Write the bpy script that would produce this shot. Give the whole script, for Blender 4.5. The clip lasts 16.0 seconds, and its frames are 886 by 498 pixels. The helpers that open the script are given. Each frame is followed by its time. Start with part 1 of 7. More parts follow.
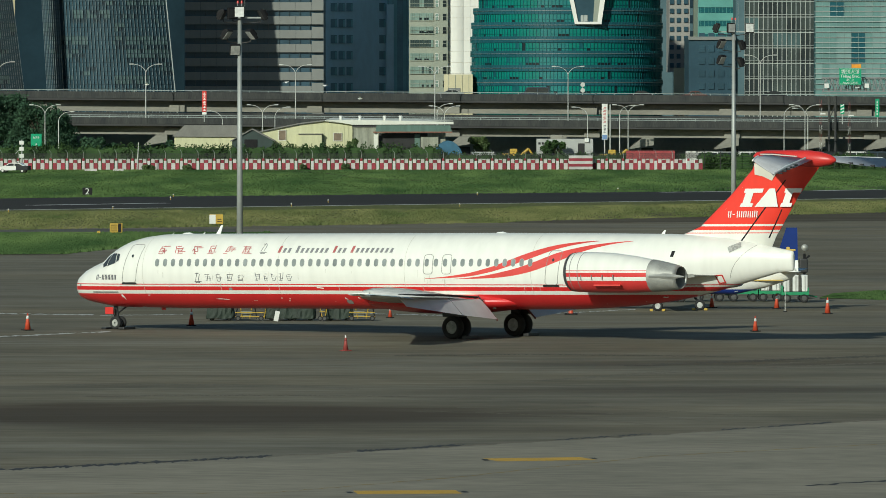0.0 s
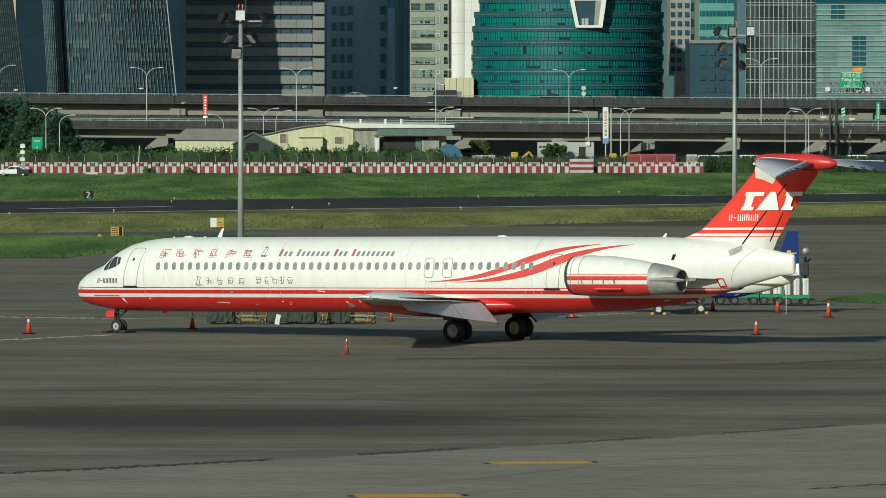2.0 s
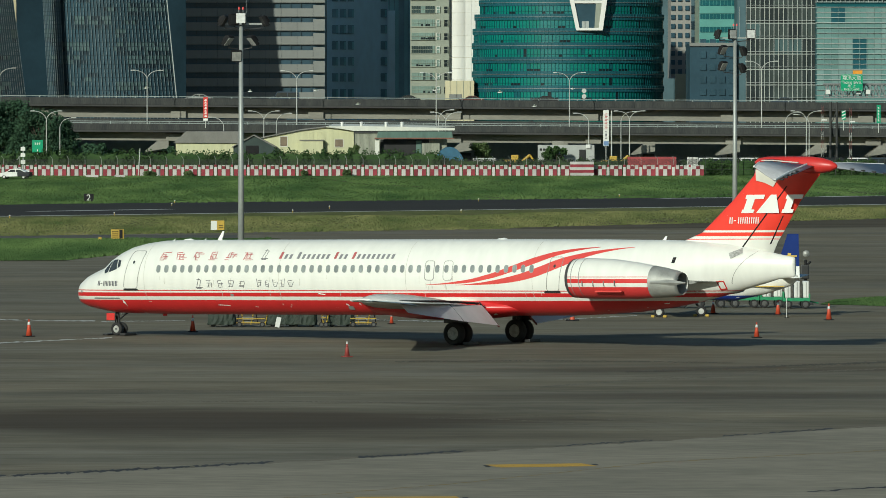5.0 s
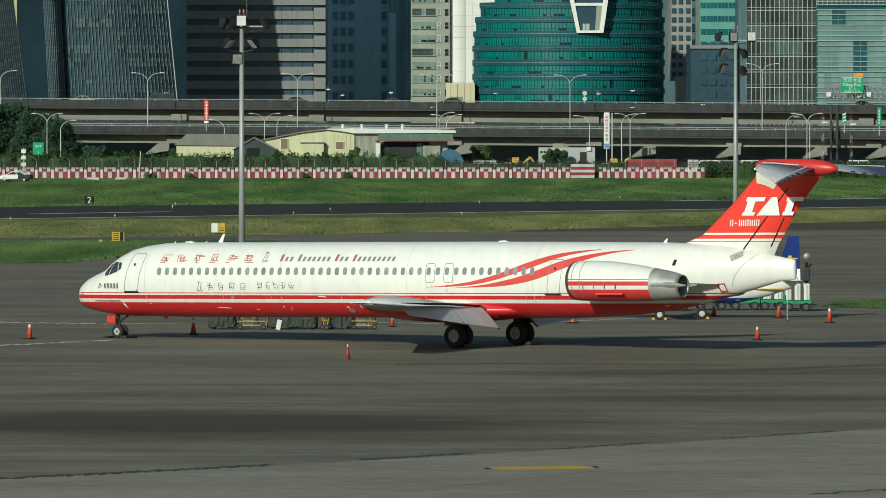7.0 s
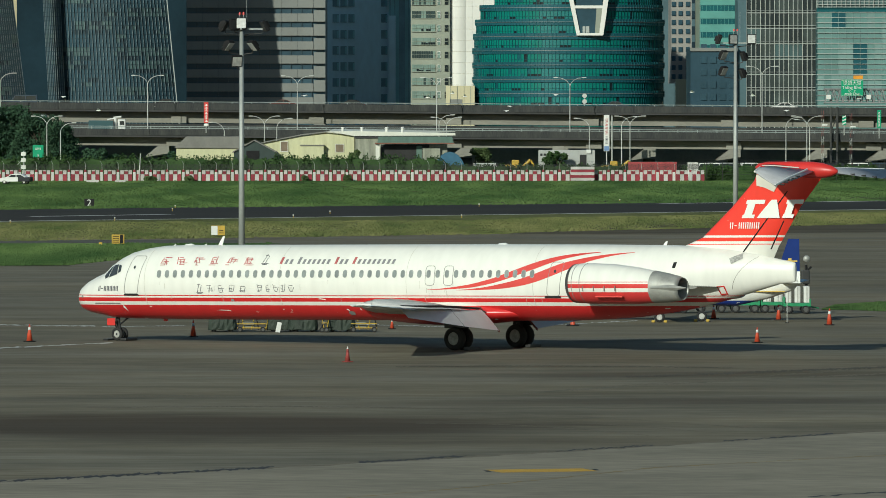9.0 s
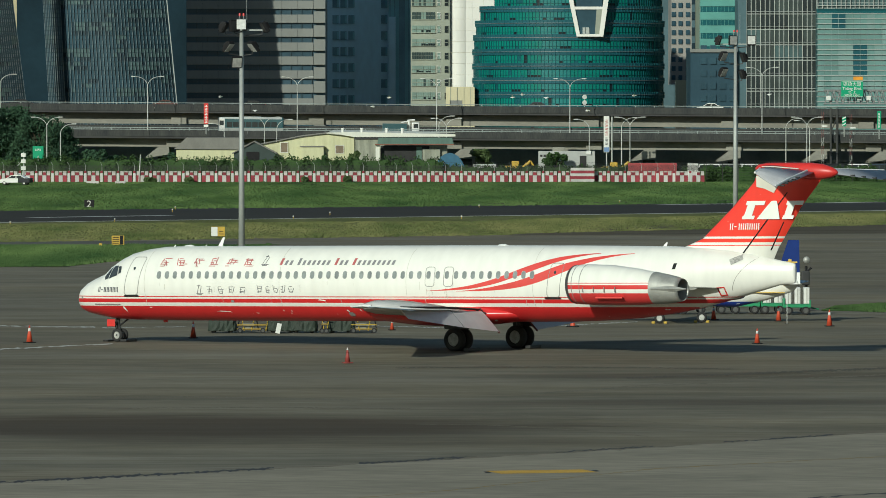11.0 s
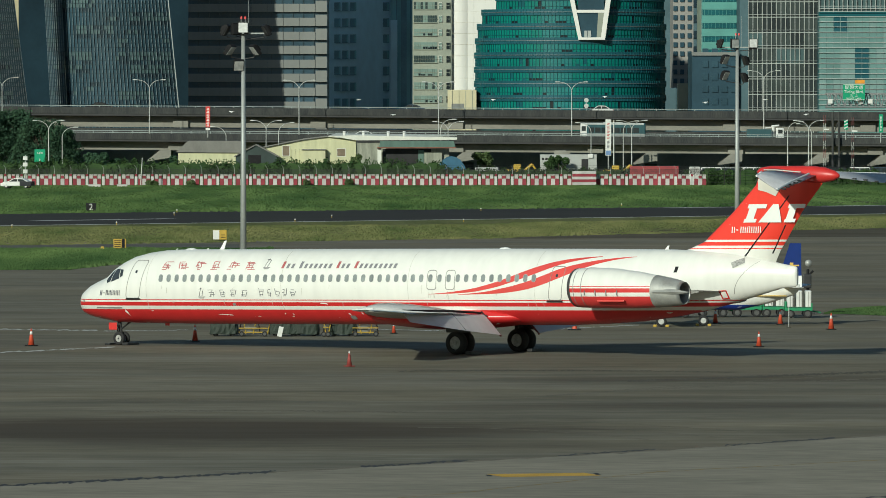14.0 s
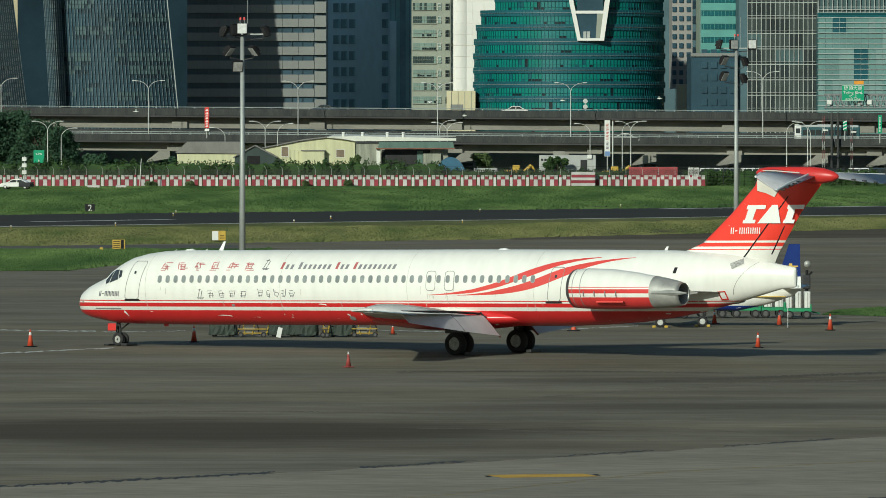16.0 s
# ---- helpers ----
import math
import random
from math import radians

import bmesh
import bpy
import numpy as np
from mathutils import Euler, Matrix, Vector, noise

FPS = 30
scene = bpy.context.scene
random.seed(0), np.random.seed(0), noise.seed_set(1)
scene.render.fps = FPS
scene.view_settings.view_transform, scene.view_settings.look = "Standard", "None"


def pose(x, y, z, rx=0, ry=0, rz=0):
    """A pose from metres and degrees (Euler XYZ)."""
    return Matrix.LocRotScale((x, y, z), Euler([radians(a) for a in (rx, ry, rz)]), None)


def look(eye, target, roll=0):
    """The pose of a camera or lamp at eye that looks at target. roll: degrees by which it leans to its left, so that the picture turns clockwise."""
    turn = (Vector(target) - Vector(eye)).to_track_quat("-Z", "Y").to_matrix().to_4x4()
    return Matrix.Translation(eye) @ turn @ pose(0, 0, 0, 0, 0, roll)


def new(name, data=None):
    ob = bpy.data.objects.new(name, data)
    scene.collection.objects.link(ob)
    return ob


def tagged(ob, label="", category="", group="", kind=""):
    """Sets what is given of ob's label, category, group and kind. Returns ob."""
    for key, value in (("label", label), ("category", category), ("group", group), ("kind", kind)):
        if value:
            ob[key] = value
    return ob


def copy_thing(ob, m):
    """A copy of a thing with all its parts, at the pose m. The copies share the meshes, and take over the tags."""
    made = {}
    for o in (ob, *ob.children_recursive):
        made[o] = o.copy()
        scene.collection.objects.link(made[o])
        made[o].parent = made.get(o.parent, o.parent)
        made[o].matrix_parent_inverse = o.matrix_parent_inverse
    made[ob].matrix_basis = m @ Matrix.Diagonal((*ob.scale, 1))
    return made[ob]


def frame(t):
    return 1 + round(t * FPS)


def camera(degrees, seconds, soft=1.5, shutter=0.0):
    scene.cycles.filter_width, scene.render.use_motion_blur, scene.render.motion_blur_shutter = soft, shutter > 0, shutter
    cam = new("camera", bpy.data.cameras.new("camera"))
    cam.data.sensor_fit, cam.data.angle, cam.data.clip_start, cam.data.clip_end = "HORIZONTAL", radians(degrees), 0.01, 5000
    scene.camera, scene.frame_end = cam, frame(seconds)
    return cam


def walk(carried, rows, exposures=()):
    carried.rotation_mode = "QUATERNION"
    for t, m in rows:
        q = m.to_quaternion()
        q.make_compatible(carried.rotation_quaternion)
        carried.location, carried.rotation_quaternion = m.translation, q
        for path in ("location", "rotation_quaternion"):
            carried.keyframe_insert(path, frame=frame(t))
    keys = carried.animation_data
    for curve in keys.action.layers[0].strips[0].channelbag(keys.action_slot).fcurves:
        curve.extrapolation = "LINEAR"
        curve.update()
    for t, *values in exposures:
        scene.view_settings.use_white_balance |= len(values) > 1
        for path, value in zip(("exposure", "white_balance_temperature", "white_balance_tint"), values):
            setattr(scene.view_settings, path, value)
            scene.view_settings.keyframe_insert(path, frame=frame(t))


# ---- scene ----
cam = camera(6.887, 16.0, soft=0.75)
WALK = [
    (0, pose(0, 0, 12.2, 88.7386, 0.000, -0.0146)),
    (0.5, pose(0, 0, 12.2, 88.7388, 0.000, -0.0134)),
    (1, pose(0, 0, 12.2, 88.7524, 0.000, -0.0067)),
    (1.5, pose(0, 0, 12.2, 88.7588, 0.000, -0.0067)),
    (2, pose(0, 0, 12.2, 88.7652, 0.000, -0.0073)),
    (2.5, pose(0, 0, 12.2, 88.7655, 0.000, -0.0134)),
    (3, pose(0, 0, 12.2, 88.7724, 0.000, -0.0122)),
    (3.5, pose(0, 0, 12.2, 88.7732, 0.000, -0.0067)),
    (4, pose(0, 0, 12.2, 88.7790, 0.000, -0.0056)),
    (6.5, pose(0, 0, 12.2, 88.7992, 0.000, 0.0000)),
    (7, pose(0, 0, 12.2, 88.8059, 0.000, 0.0009)),
    (7.5, pose(0, 0, 12.2, 88.8059, 0.000, 0.0000)),
    (8, pose(0, 0, 12.2, 88.8126, 0.000, -0.0005)),
    (8.5, pose(0, 0, 12.2, 88.8194, 0.000, -0.0005)),
    (9, pose(0, 0, 12.2, 88.8261, 0.000, 0.0000)),
    (11.5, pose(0, 0, 12.2, 88.8397, 0.000, -0.0003)),
    (12, pose(0, 0, 12.2, 88.8463, 0.000, 0.0000)),
    (12.5, pose(0, 0, 12.2, 88.8474, 0.000, 0.0003)),
    (13, pose(0, 0, 12.2, 88.8530, 0.000, 0.0067)),
    (13.5, pose(0, 0, 12.2, 88.8530, 0.000, 0.0125)),
    (14, pose(0, 0, 12.2, 88.8599, 0.000, 0.0135)),
    (14.5, pose(0, 0, 12.2, 88.8665, 0.000, 0.0202)),
    (15, pose(0, 0, 12.2, 88.8732, 0.000, 0.0266)),
    (15.5, pose(0, 0, 12.2, 88.8732, 0.000, 0.0202)),
    (16, pose(0, 0, 12.2, 88.8665, 0.000, 0.0059)),
]
walk(cam, WALK, exposures=[(0, 0.13, 6200, -2), (16, 0.13, 6200, -2)])

# ---- light ----
SUN_FROM = Vector((-0.45, -0.83, 0.40)).normalized()
world = bpy.data.worlds.new("sky")
scene.world = world
world.use_nodes = True
wn = world.node_tree.nodes
sky = wn.new("ShaderNodeTexSky")
sky.sky_type, sky.sun_disc = "NISHITA", False
sky.sun_elevation = math.asin(SUN_FROM.z)
sky.sun_rotation = math.atan2(SUN_FROM.x, SUN_FROM.y)
sky.air_density, sky.dust_density, sky.ozone_density = 1.2, 0.4, 2.0
wn["Background"].inputs["Strength"].default_value = 0.058
world.node_tree.links.new(sky.outputs[0], wn["Background"].inputs["Color"])
sun_data = bpy.data.lights.new("sun", "SUN")
sun_data.energy, sun_data.angle, sun_data.color = 3.55, radians(0.6), (1.0, 0.95, 0.84)
sun = new("sun", sun_data)
sun.matrix_world = look(SUN_FROM * 300, (0, 0, 0))


# ---- materials ----
def mat(name, color, rough=0.6, metal=0.0, scale=1.0, amount=0.25, fine=0.0, bump=0.0, second=None, stretch=(1, 1, 1), coat=0.0, random_amount=0.0, spec=0.5):
    """A worn surface: base colour varied by broad stains and by fine grain, with a little relief."""
    m = bpy.data.materials.new(name)
    m.use_nodes = True
    nt = m.node_tree
    b = nt.nodes["Principled BSDF"]
    b.inputs["Roughness"].default_value, b.inputs["Metallic"].default_value = rough, metal
    b.inputs["Coat Weight"].default_value, b.inputs["Specular IOR Level"].default_value = coat, spec
    tc = nt.nodes.new("ShaderNodeTexCoord")
    mp = nt.nodes.new("ShaderNodeMapping")
    mp.inputs["Scale"].default_value = stretch
    nt.links.new(tc.outputs["Object"], mp.inputs["Vector"])
    n1 = nt.nodes.new("ShaderNodeTexNoise")
    n1.inputs["Scale"].default_value, n1.inputs["Detail"].default_value = scale, 5
    nt.links.new(mp.outputs[0], n1.inputs["Vector"])
    n2 = nt.nodes.new("ShaderNodeTexNoise")
    n2.inputs["Scale"].default_value, n2.inputs["Detail"].default_value = scale * 11, 3
    nt.links.new(mp.outputs[0], n2.inputs["Vector"])
    add = nt.nodes.new("ShaderNodeMath")
    add.operation = "MULTIPLY_ADD"
    add.inputs[1].default_value = fine
    nt.links.new(n2.outputs[0], add.inputs[0])
    nt.links.new(n1.outputs[0], add.inputs[2])
    ramp = nt.nodes.new("ShaderNodeMapRange")
    ramp.inputs["From Min"].default_value, ramp.inputs["From Max"].default_value = 0.32 + fine * 0.4, 0.68 + fine * 0.6
    nt.links.new(add.outputs[0], ramp.inputs["Value"])
    mix = nt.nodes.new("ShaderNodeMix")
    mix.data_type = "RGBA"
    dark = second if second else tuple(c * (1 - amount) for c in color)
    mix.inputs[6].default_value, mix.inputs[7].default_value = (*dark, 1), (*color, 1)
    nt.links.new(ramp.outputs[0], mix.inputs[0])
    out = mix.outputs[2]
    if random_amount:
        oi = nt.nodes.new("ShaderNodeObjectInfo")
        rr = nt.nodes.new("ShaderNodeMapRange")
        rr.inputs["To Min"].default_value, rr.inputs["To Max"].default_value = 1 - random_amount, 1 + random_amount
        nt.links.new(oi.outputs["Random"], rr.inputs["Value"])
        hs = nt.nodes.new("ShaderNodeHueSaturation")
        nt.links.new(rr.outputs[0], hs.inputs["Value"])
        nt.links.new(out, hs.inputs["Color"])
        out = hs.outputs[0]
    nt.links.new(out, b.inputs["Base Color"])
    if bump:
        bp = nt.nodes.new("ShaderNodeBump")
        bp.inputs["Strength"].default_value, bp.inputs["Distance"].default_value = bump, 0.05
        nt.links.new(n2.outputs[0], bp.inputs["Height"])
        nt.links.new(bp.outputs[0], b.inputs["Normal"])
    return m


WHITE_PAINT = mat("white_paint", (0.80, 0.80, 0.76), 0.35, 0, 0.5, 0.10, 0.3)
RED_PAINT = mat("red_paint", (0.62, 0.035, 0.03), 0.4, 0, 0.8, 0.25, 0.3)
RED_STRIPE = mat("red_stripe", (0.66, 0.07, 0.06), 0.4, 0, 0.8, 0.15, 0.3)
DARK_TEXT = mat("dark_lettering", (0.10, 0.10, 0.12), 0.5, 0, 2, 0.3)
RED_TEXT = mat("faded_red_lettering", (0.50, 0.14, 0.14), 0.5, 0, 2, 0.3)
GREY_METAL = mat("bare_metal", (0.40, 0.40, 0.37), 0.5, 0.35, 2, 0.35, 0.4)
WING_GREY = mat("wing_grey", (0.72, 0.71, 0.67), 0.6, 0.0, 0.9, 0.35, 0.5, spec=0.3)
DARK_METAL = mat("dark_metal", (0.05, 0.05, 0.05), 0.5, 0.5, 2, 0.3)
RUBBER = mat("tyre_rubber", (0.022, 0.022, 0.022), 0.85, 0, 4, 0.3, 0.3)
HUB = mat("wheel_hub", (0.55, 0.55, 0.52), 0.4, 0.4, 5, 0.3)
DARK_HUB = mat("dusty_wheel_hub", (0.10, 0.10, 0.095), 0.6, 0.2, 5, 0.3)
GEAR_HUB = mat("worn_gear_hub", (0.34, 0.34, 0.32), 0.5, 0.2, 5, 0.4)
PANE = mat("cabin_pane", (0.30, 0.33, 0.32), 0.2, 0, 1.2, 0.45)
GLASS_DARK = mat("cockpit_glass", (0.05, 0.06, 0.066), 0.08, 0, 2, 0.2)
SEAL = mat("door_seam", (0.27, 0.265, 0.25), 0.7, 0, 3, 0.3)
CONE_ORANGE = mat("cone_orange", (0.58, 0.075, 0.03), 0.55, 0, 6, 0.25, 0.3)
CONE_RED = mat("faded_cone", (0.33, 0.06, 0.05), 0.6, 0, 6, 0.3, 0.3)
CONE_WHITE = mat("reflective_white", (0.75, 0.75, 0.72), 0.4, 0, 6, 0.2)
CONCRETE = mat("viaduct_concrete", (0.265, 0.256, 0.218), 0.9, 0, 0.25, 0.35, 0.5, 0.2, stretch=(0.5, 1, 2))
# Drip-stained, and darker than the girders because shade is in the colour too.
CONCRETE_DARK = mat("weathered_shaded_concrete", (0.058, 0.059, 0.054), 0.9, 0, 0.5, 0.55, 0.9, 0.2, second=(0.021, 0.024, 0.026), stretch=(1.6, 1, 0.22))
STEEL_POLE = mat("galvanised_pole", (0.36, 0.38, 0.36), 0.5, 0.3, 0.6, 0.25, 0.4)
LAMP_GREY = mat("pale_lamp_post", (0.52, 0.53, 0.50), 0.5, 0.2, 1, 0.2)
WHITE_SHELL = mat("white_shell", (0.70, 0.70, 0.66), 0.5, 0, 0.6, 0.2, 0.3)
YELLOW = mat("yellow_paint", (0.52, 0.34, 0.04), 0.6, 0, 1.5, 0.35, 0.4)
BLACK = mat("black_paint", (0.016, 0.016, 0.017), 0.6, 0, 2, 0.3, spec=0.15)
GREEN_CART = mat("green_cart_paint", (0.02, 0.25, 0.10), 0.5, 0, 2, 0.3, 0.3)
SIGN_GREEN = mat("sign_green", (0.008, 0.29, 0.14), 0.4, 0, 2, 0.12)
TARP = mat("dark_green_tarpaulin", (0.026, 0.040, 0.027), 0.7, 0, 1.4, 0.5, 0.4, 0.5)
BLUE_PAINT = mat("blue_paint", (0.008, 0.030, 0.17), 0.45, 0, 1.5, 0.2, 0.2, spec=0.15)
GOLD = mat("gold_stripe", (0.60, 0.40, 0.08), 0.4, 0, 2, 0.2)


# ---- mesh helpers ----
def part(name, bm, material, parent=None, label="", smooth=False):
    me = bpy.data.meshes.new(name)
    bmesh.ops.recalc_face_normals(bm, faces=bm.faces)
    bm.to_mesh(me)
    bm.free()
    for m in (material if isinstance(material, (list, tuple)) else [material]):
        me.materials.append(m)
    if smooth:
        for p in me.polygons:
            p.use_smooth = True
    ob = new(name, me)
    if parent is not None:
        ob.parent = parent
    if label:
        tagged(ob, label)
    return ob


def thing(name, m, label, category, group="", kind=""):
    ob = new(name)
    ob.matrix_basis = m
    return tagged(ob, label, category, group, kind)


def box(bm, x0, x1, y0, y1, z0, z1, bevel=0.0, mi=0):
    r = bmesh.ops.create_cube(bm, size=1)
    vs = r["verts"]
    bmesh.ops.scale(bm, vec=(x1 - x0, y1 - y0, z1 - z0), verts=vs)
    bmesh.ops.translate(bm, vec=((x0 + x1) / 2, (y0 + y1) / 2, (z0 + z1) / 2), verts=vs)
    if mi:
        for f in {f for v in vs for f in v.link_faces}:
            f.material_index = mi
    if bevel:
        bmesh.ops.bevel(bm, geom=list({e for v in vs for e in v.link_edges}), offset=bevel, segments=2, affect="EDGES", profile=0.6)
    return bm


def boxes(*specs, bevel=0.0):
    bm = bmesh.new()
    for s in specs:
        box(bm, *s, bevel=bevel)
    return bm


def tube(bm, p, q, r0, r1=None, n=10):
    """A tapered rod from p to q."""
    p, q = Vector(p), Vector(q)
    d = q - p
    m = Matrix.Translation((p + q) / 2) @ d.to_track_quat("Z", "Y").to_matrix().to_4x4()
    bmesh.ops.create_cone(bm, cap_ends=True, segments=n, radius1=r0, radius2=r0 if r1 is None else r1, depth=d.length, matrix=m)
    return bm


def rods(*specs, n=10):
    bm = bmesh.new()
    for s in specs:
        tube(bm, *s, n=n)
    return bm


def loft(rings, closed=True, caps=True):
    """Quads between rings of equally many points."""
    bm = bmesh.new()
    vs = [[bm.verts.new(p) for p in r] for r in rings]
    k = len(rings[0])
    for a, b in zip(vs, vs[1:]):
        for i in range(k if closed else k - 1):
            j = (i + 1) % k
            bm.faces.new((a[i], a[j], b[j], b[i]))
    if caps and closed:
        bm.faces.new(vs[0])
        bm.faces.new(vs[-1][::-1])
    return bm


def prism(points, y0, y1):
    """An outline in x and z, given depth from y0 to y1."""
    return loft([[(x, y0, z) for x, z in points], [(x, y1, z) for x, z in points]])


def sheet(points, z=0.0, cuts=0):
    bm = bmesh.new()
    f = bm.faces.new([bm.verts.new((x, y, z)) for x, y in points])
    if cuts:
        bmesh.ops.subdivide_edges(bm, edges=bm.edges[:], cuts=cuts, use_grid_fill=True)
    return bm


def steps(a, b, n):
    return [a + (b - a) * i / n for i in range(n + 1)]


# ---- ground ----
def ground_material():
    """Worn asphalt with tyre-swept streaks and broad dark oil stains."""
    m = mat("apron_asphalt", (0.222, 0.207, 0.166), 0.85, 0, 0.09, 0.3, 0.5, 0.3, second=(0.130, 0.121, 0.097), stretch=(0.6, 1.0, 1), spec=0.12)
    nt = m.node_tree
    b = nt.nodes["Principled BSDF"]
    base = b.inputs["Base Color"].links[0].from_socket
    tc = nt.nodes.new("ShaderNodeTexCoord")
    # streaks swept along the taxi line
    mp = nt.nodes.new("ShaderNodeMapping")
    mp.inputs["Scale"].default_value = (0.055, 0.15, 1)
    mp.inputs["Rotation"].default_value = (0, 0, radians(-4))
    nt.links.new(tc.outputs["Object"], mp.inputs["Vector"])
    n = nt.nodes.new("ShaderNodeTexNoise")
    n.inputs["Scale"].default_value, n.inputs["Detail"].default_value, n.inputs["Distortion"].default_value = 1.0, 9, 0.7
    n.inputs["Roughness"].default_value = 0.66
    nt.links.new(mp.outputs[0], n.inputs["Vector"])
    r = nt.nodes.new("ShaderNodeValToRGB")
    r.color_ramp.elements[0].position, r.color_ramp.elements[0].color = 0.36, (0.48, 0.44, 0.36, 1)
    r.color_ramp.elements[1].position, r.color_ramp.elements[1].color = 0.62, (1.22, 1.20, 1.14, 1)
    nt.links.new(n.outputs[0], r.inputs[0])
    mul = nt.nodes.new("ShaderNodeMix")
    mul.data_type, mul.blend_type = "RGBA", "MULTIPLY"
    mul.inputs[0].default_value = 0.42
    nt.links.new(base, mul.inputs[6])
    nt.links.new(r.outputs[0], mul.inputs[7])
    out = mul.outputs[2]
    # long spills, with frayed outlines
    for cx, cy, rx, ry, turn, depth_ in ((-10, 274, 20, 13, -4, 0.74), (10, 296, 17, 4.5, 8, 0.4), (-2, 262, 15, 5, 2, 0.20), (14, 325, 16, 5, 6, 0.45)):
        mq = nt.nodes.new("ShaderNodeMapping")
        mq.vector_type = "TEXTURE"
        mq.inputs["Location"].default_value = (cx, cy, 0)
        mq.inputs["Rotation"].default_value = (0, 0, radians(turn))
        mq.inputs["Scale"].default_value = (rx, ry, 1)
        nt.links.new(tc.outputs["Object"], mq.inputs["Vector"])
        ln = nt.nodes.new("ShaderNodeVectorMath")
        ln.operation = "LENGTH"
        nt.links.new(mq.outputs[0], ln.inputs[0])
        ad = nt.nodes.new("ShaderNodeMath")
        ad.operation = "MULTIPLY_ADD"
        ad.inputs[1].default_value = -1.1
        nt.links.new(n.outputs[0], ad.inputs[0])
        nt.links.new(ln.outputs["Value"], ad.inputs[2])
        mr = nt.nodes.new("ShaderNodeMapRange")
        mr.interpolation_type = "SMOOTHSTEP"
        mr.inputs["From Min"].default_value, mr.inputs["From Max"].default_value = -0.1, 0.45
        mr.inputs["To Min"].default_value, mr.inputs["To Max"].default_value = depth_ * 1.25, 0
        nt.links.new(ad.outputs[0], mr.inputs["Value"])
        mm = nt.nodes.new("ShaderNodeMix")
        mm.data_type = "RGBA"
        mm.inputs[7].default_value = (0.064, 0.050, 0.035, 1)
        nt.links.new(out, mm.inputs[6])
        nt.links.new(mr.outputs[0], mm.inputs[0])
        out = mm.outputs[2]
    # thin sweeper lines, over everything
    for scale, low, high, tint in (((0.035, 0.9, 1), 0.42, 0.70, (0.80, 0.79, 0.75, 1)), ((0.012, 0.07, 1), 0.38, 0.66, (1.10, 1.03, 0.92, 1)), ((0.25, 2.6, 1), 0.30, 0.75, (0.84, 0.84, 0.83, 1))):
        ms = nt.nodes.new("ShaderNodeMapping")
        ms.inputs["Scale"].default_value, ms.inputs["Rotation"].default_value = scale, (0, 0, radians(-3))
        nt.links.new(tc.outputs["Object"], ms.inputs["Vector"])
        ns = nt.nodes.new("ShaderNodeTexNoise")
        ns.inputs["Scale"].default_value, ns.inputs["Detail"].default_value, ns.inputs["Distortion"].default_value = 1.0, 7, 0.5
        nt.links.new(ms.outputs[0], ns.inputs["Vector"])
        rs = nt.nodes.new("ShaderNodeMapRange")
        rs.inputs["From Min"].default_value, rs.inputs["From Max"].default_value = low, high
        nt.links.new(ns.outputs[0], rs.inputs["Value"])
        ml = nt.nodes.new("ShaderNodeMix")
        ml.data_type, ml.blend_type = "RGBA", "MULTIPLY"
        ml.inputs[7].default_value = tint
        nt.links.new(rs.outputs[0], ml.inputs[0])
        nt.links.new(out, ml.inputs[6])
        out = ml.outputs[2]
    nt.links.new(out, b.inputs["Base Color"])
    return m


ASPHALT = ground_material()
RUNWAY = mat("runway_asphalt", (0.042, 0.040, 0.037), 0.9, 0, 0.05, 0.3, 0.5, 0.2, stretch=(0.3, 1, 1), spec=0.1)
TAXI = mat("taxiway_asphalt", (0.115, 0.112, 0.100), 0.9, 0, 0.04, 0.3, 0.5, 0.2, stretch=(0.3, 1, 1), spec=0.1)
GRASS = mat("grass_green", (0.075, 0.125, 0.022), 0.9, 0, 0.10, 0.3, 0.9, 0.8, second=(0.038, 0.075, 0.014), stretch=(2.2, 0.25, 1), spec=0.1)
GRASS_DRY = mat("grass_dry", (0.148, 0.150, 0.058), 0.9, 0, 0.09, 0.3, 0.9, 0.8, second=(0.080, 0.092, 0.024), stretch=(2.2, 0.25, 1), spec=0.1)
DIRT = mat("bare_earth", (0.10, 0.085, 0.06), 0.95, 0, 0.1, 0.4, 0.6, 0.4, stretch=(0.3, 1, 1), spec=0.1)
WHITE_LINE = mat("white_marking", (0.62, 0.62, 0.58), 0.8, 0, 1.2, 0.5, 0.8, stretch=(1, 3, 1))
YELLOW_LINE = mat("yellow_marking", (0.60, 0.35, 0.03), 0.8, 0, 0.8, 0.4, 0.8, stretch=(1, 3, 1))
YELLOW_WORN = mat("worn_yellow_marking", (0.26, 0.185, 0.055), 0.85, 0, 1.5, 0.55, 0.8, stretch=(1, 3, 1))
CRACK = mat("tar_seam", (0.016, 0.016, 0.018), 0.8, 0, 1.0, 0.4, 0.6)


def structure(name, bm, material, label, category):
    return tagged(part(name, bm, material), label, category, kind="structure")


structure("ground", sheet([(-3000, -400), (3000, -400), (3000, 4500), (-3000, 4500)], -0.05), DIRT, "dark bare earth reaching to the horizon", "ground")
structure("apron", sheet([(-400, 30), (400, 30), (400, 700), (-400, 700)], 0.0), ASPHALT, "stained grey asphalt apron with dark oil marks", "apron")
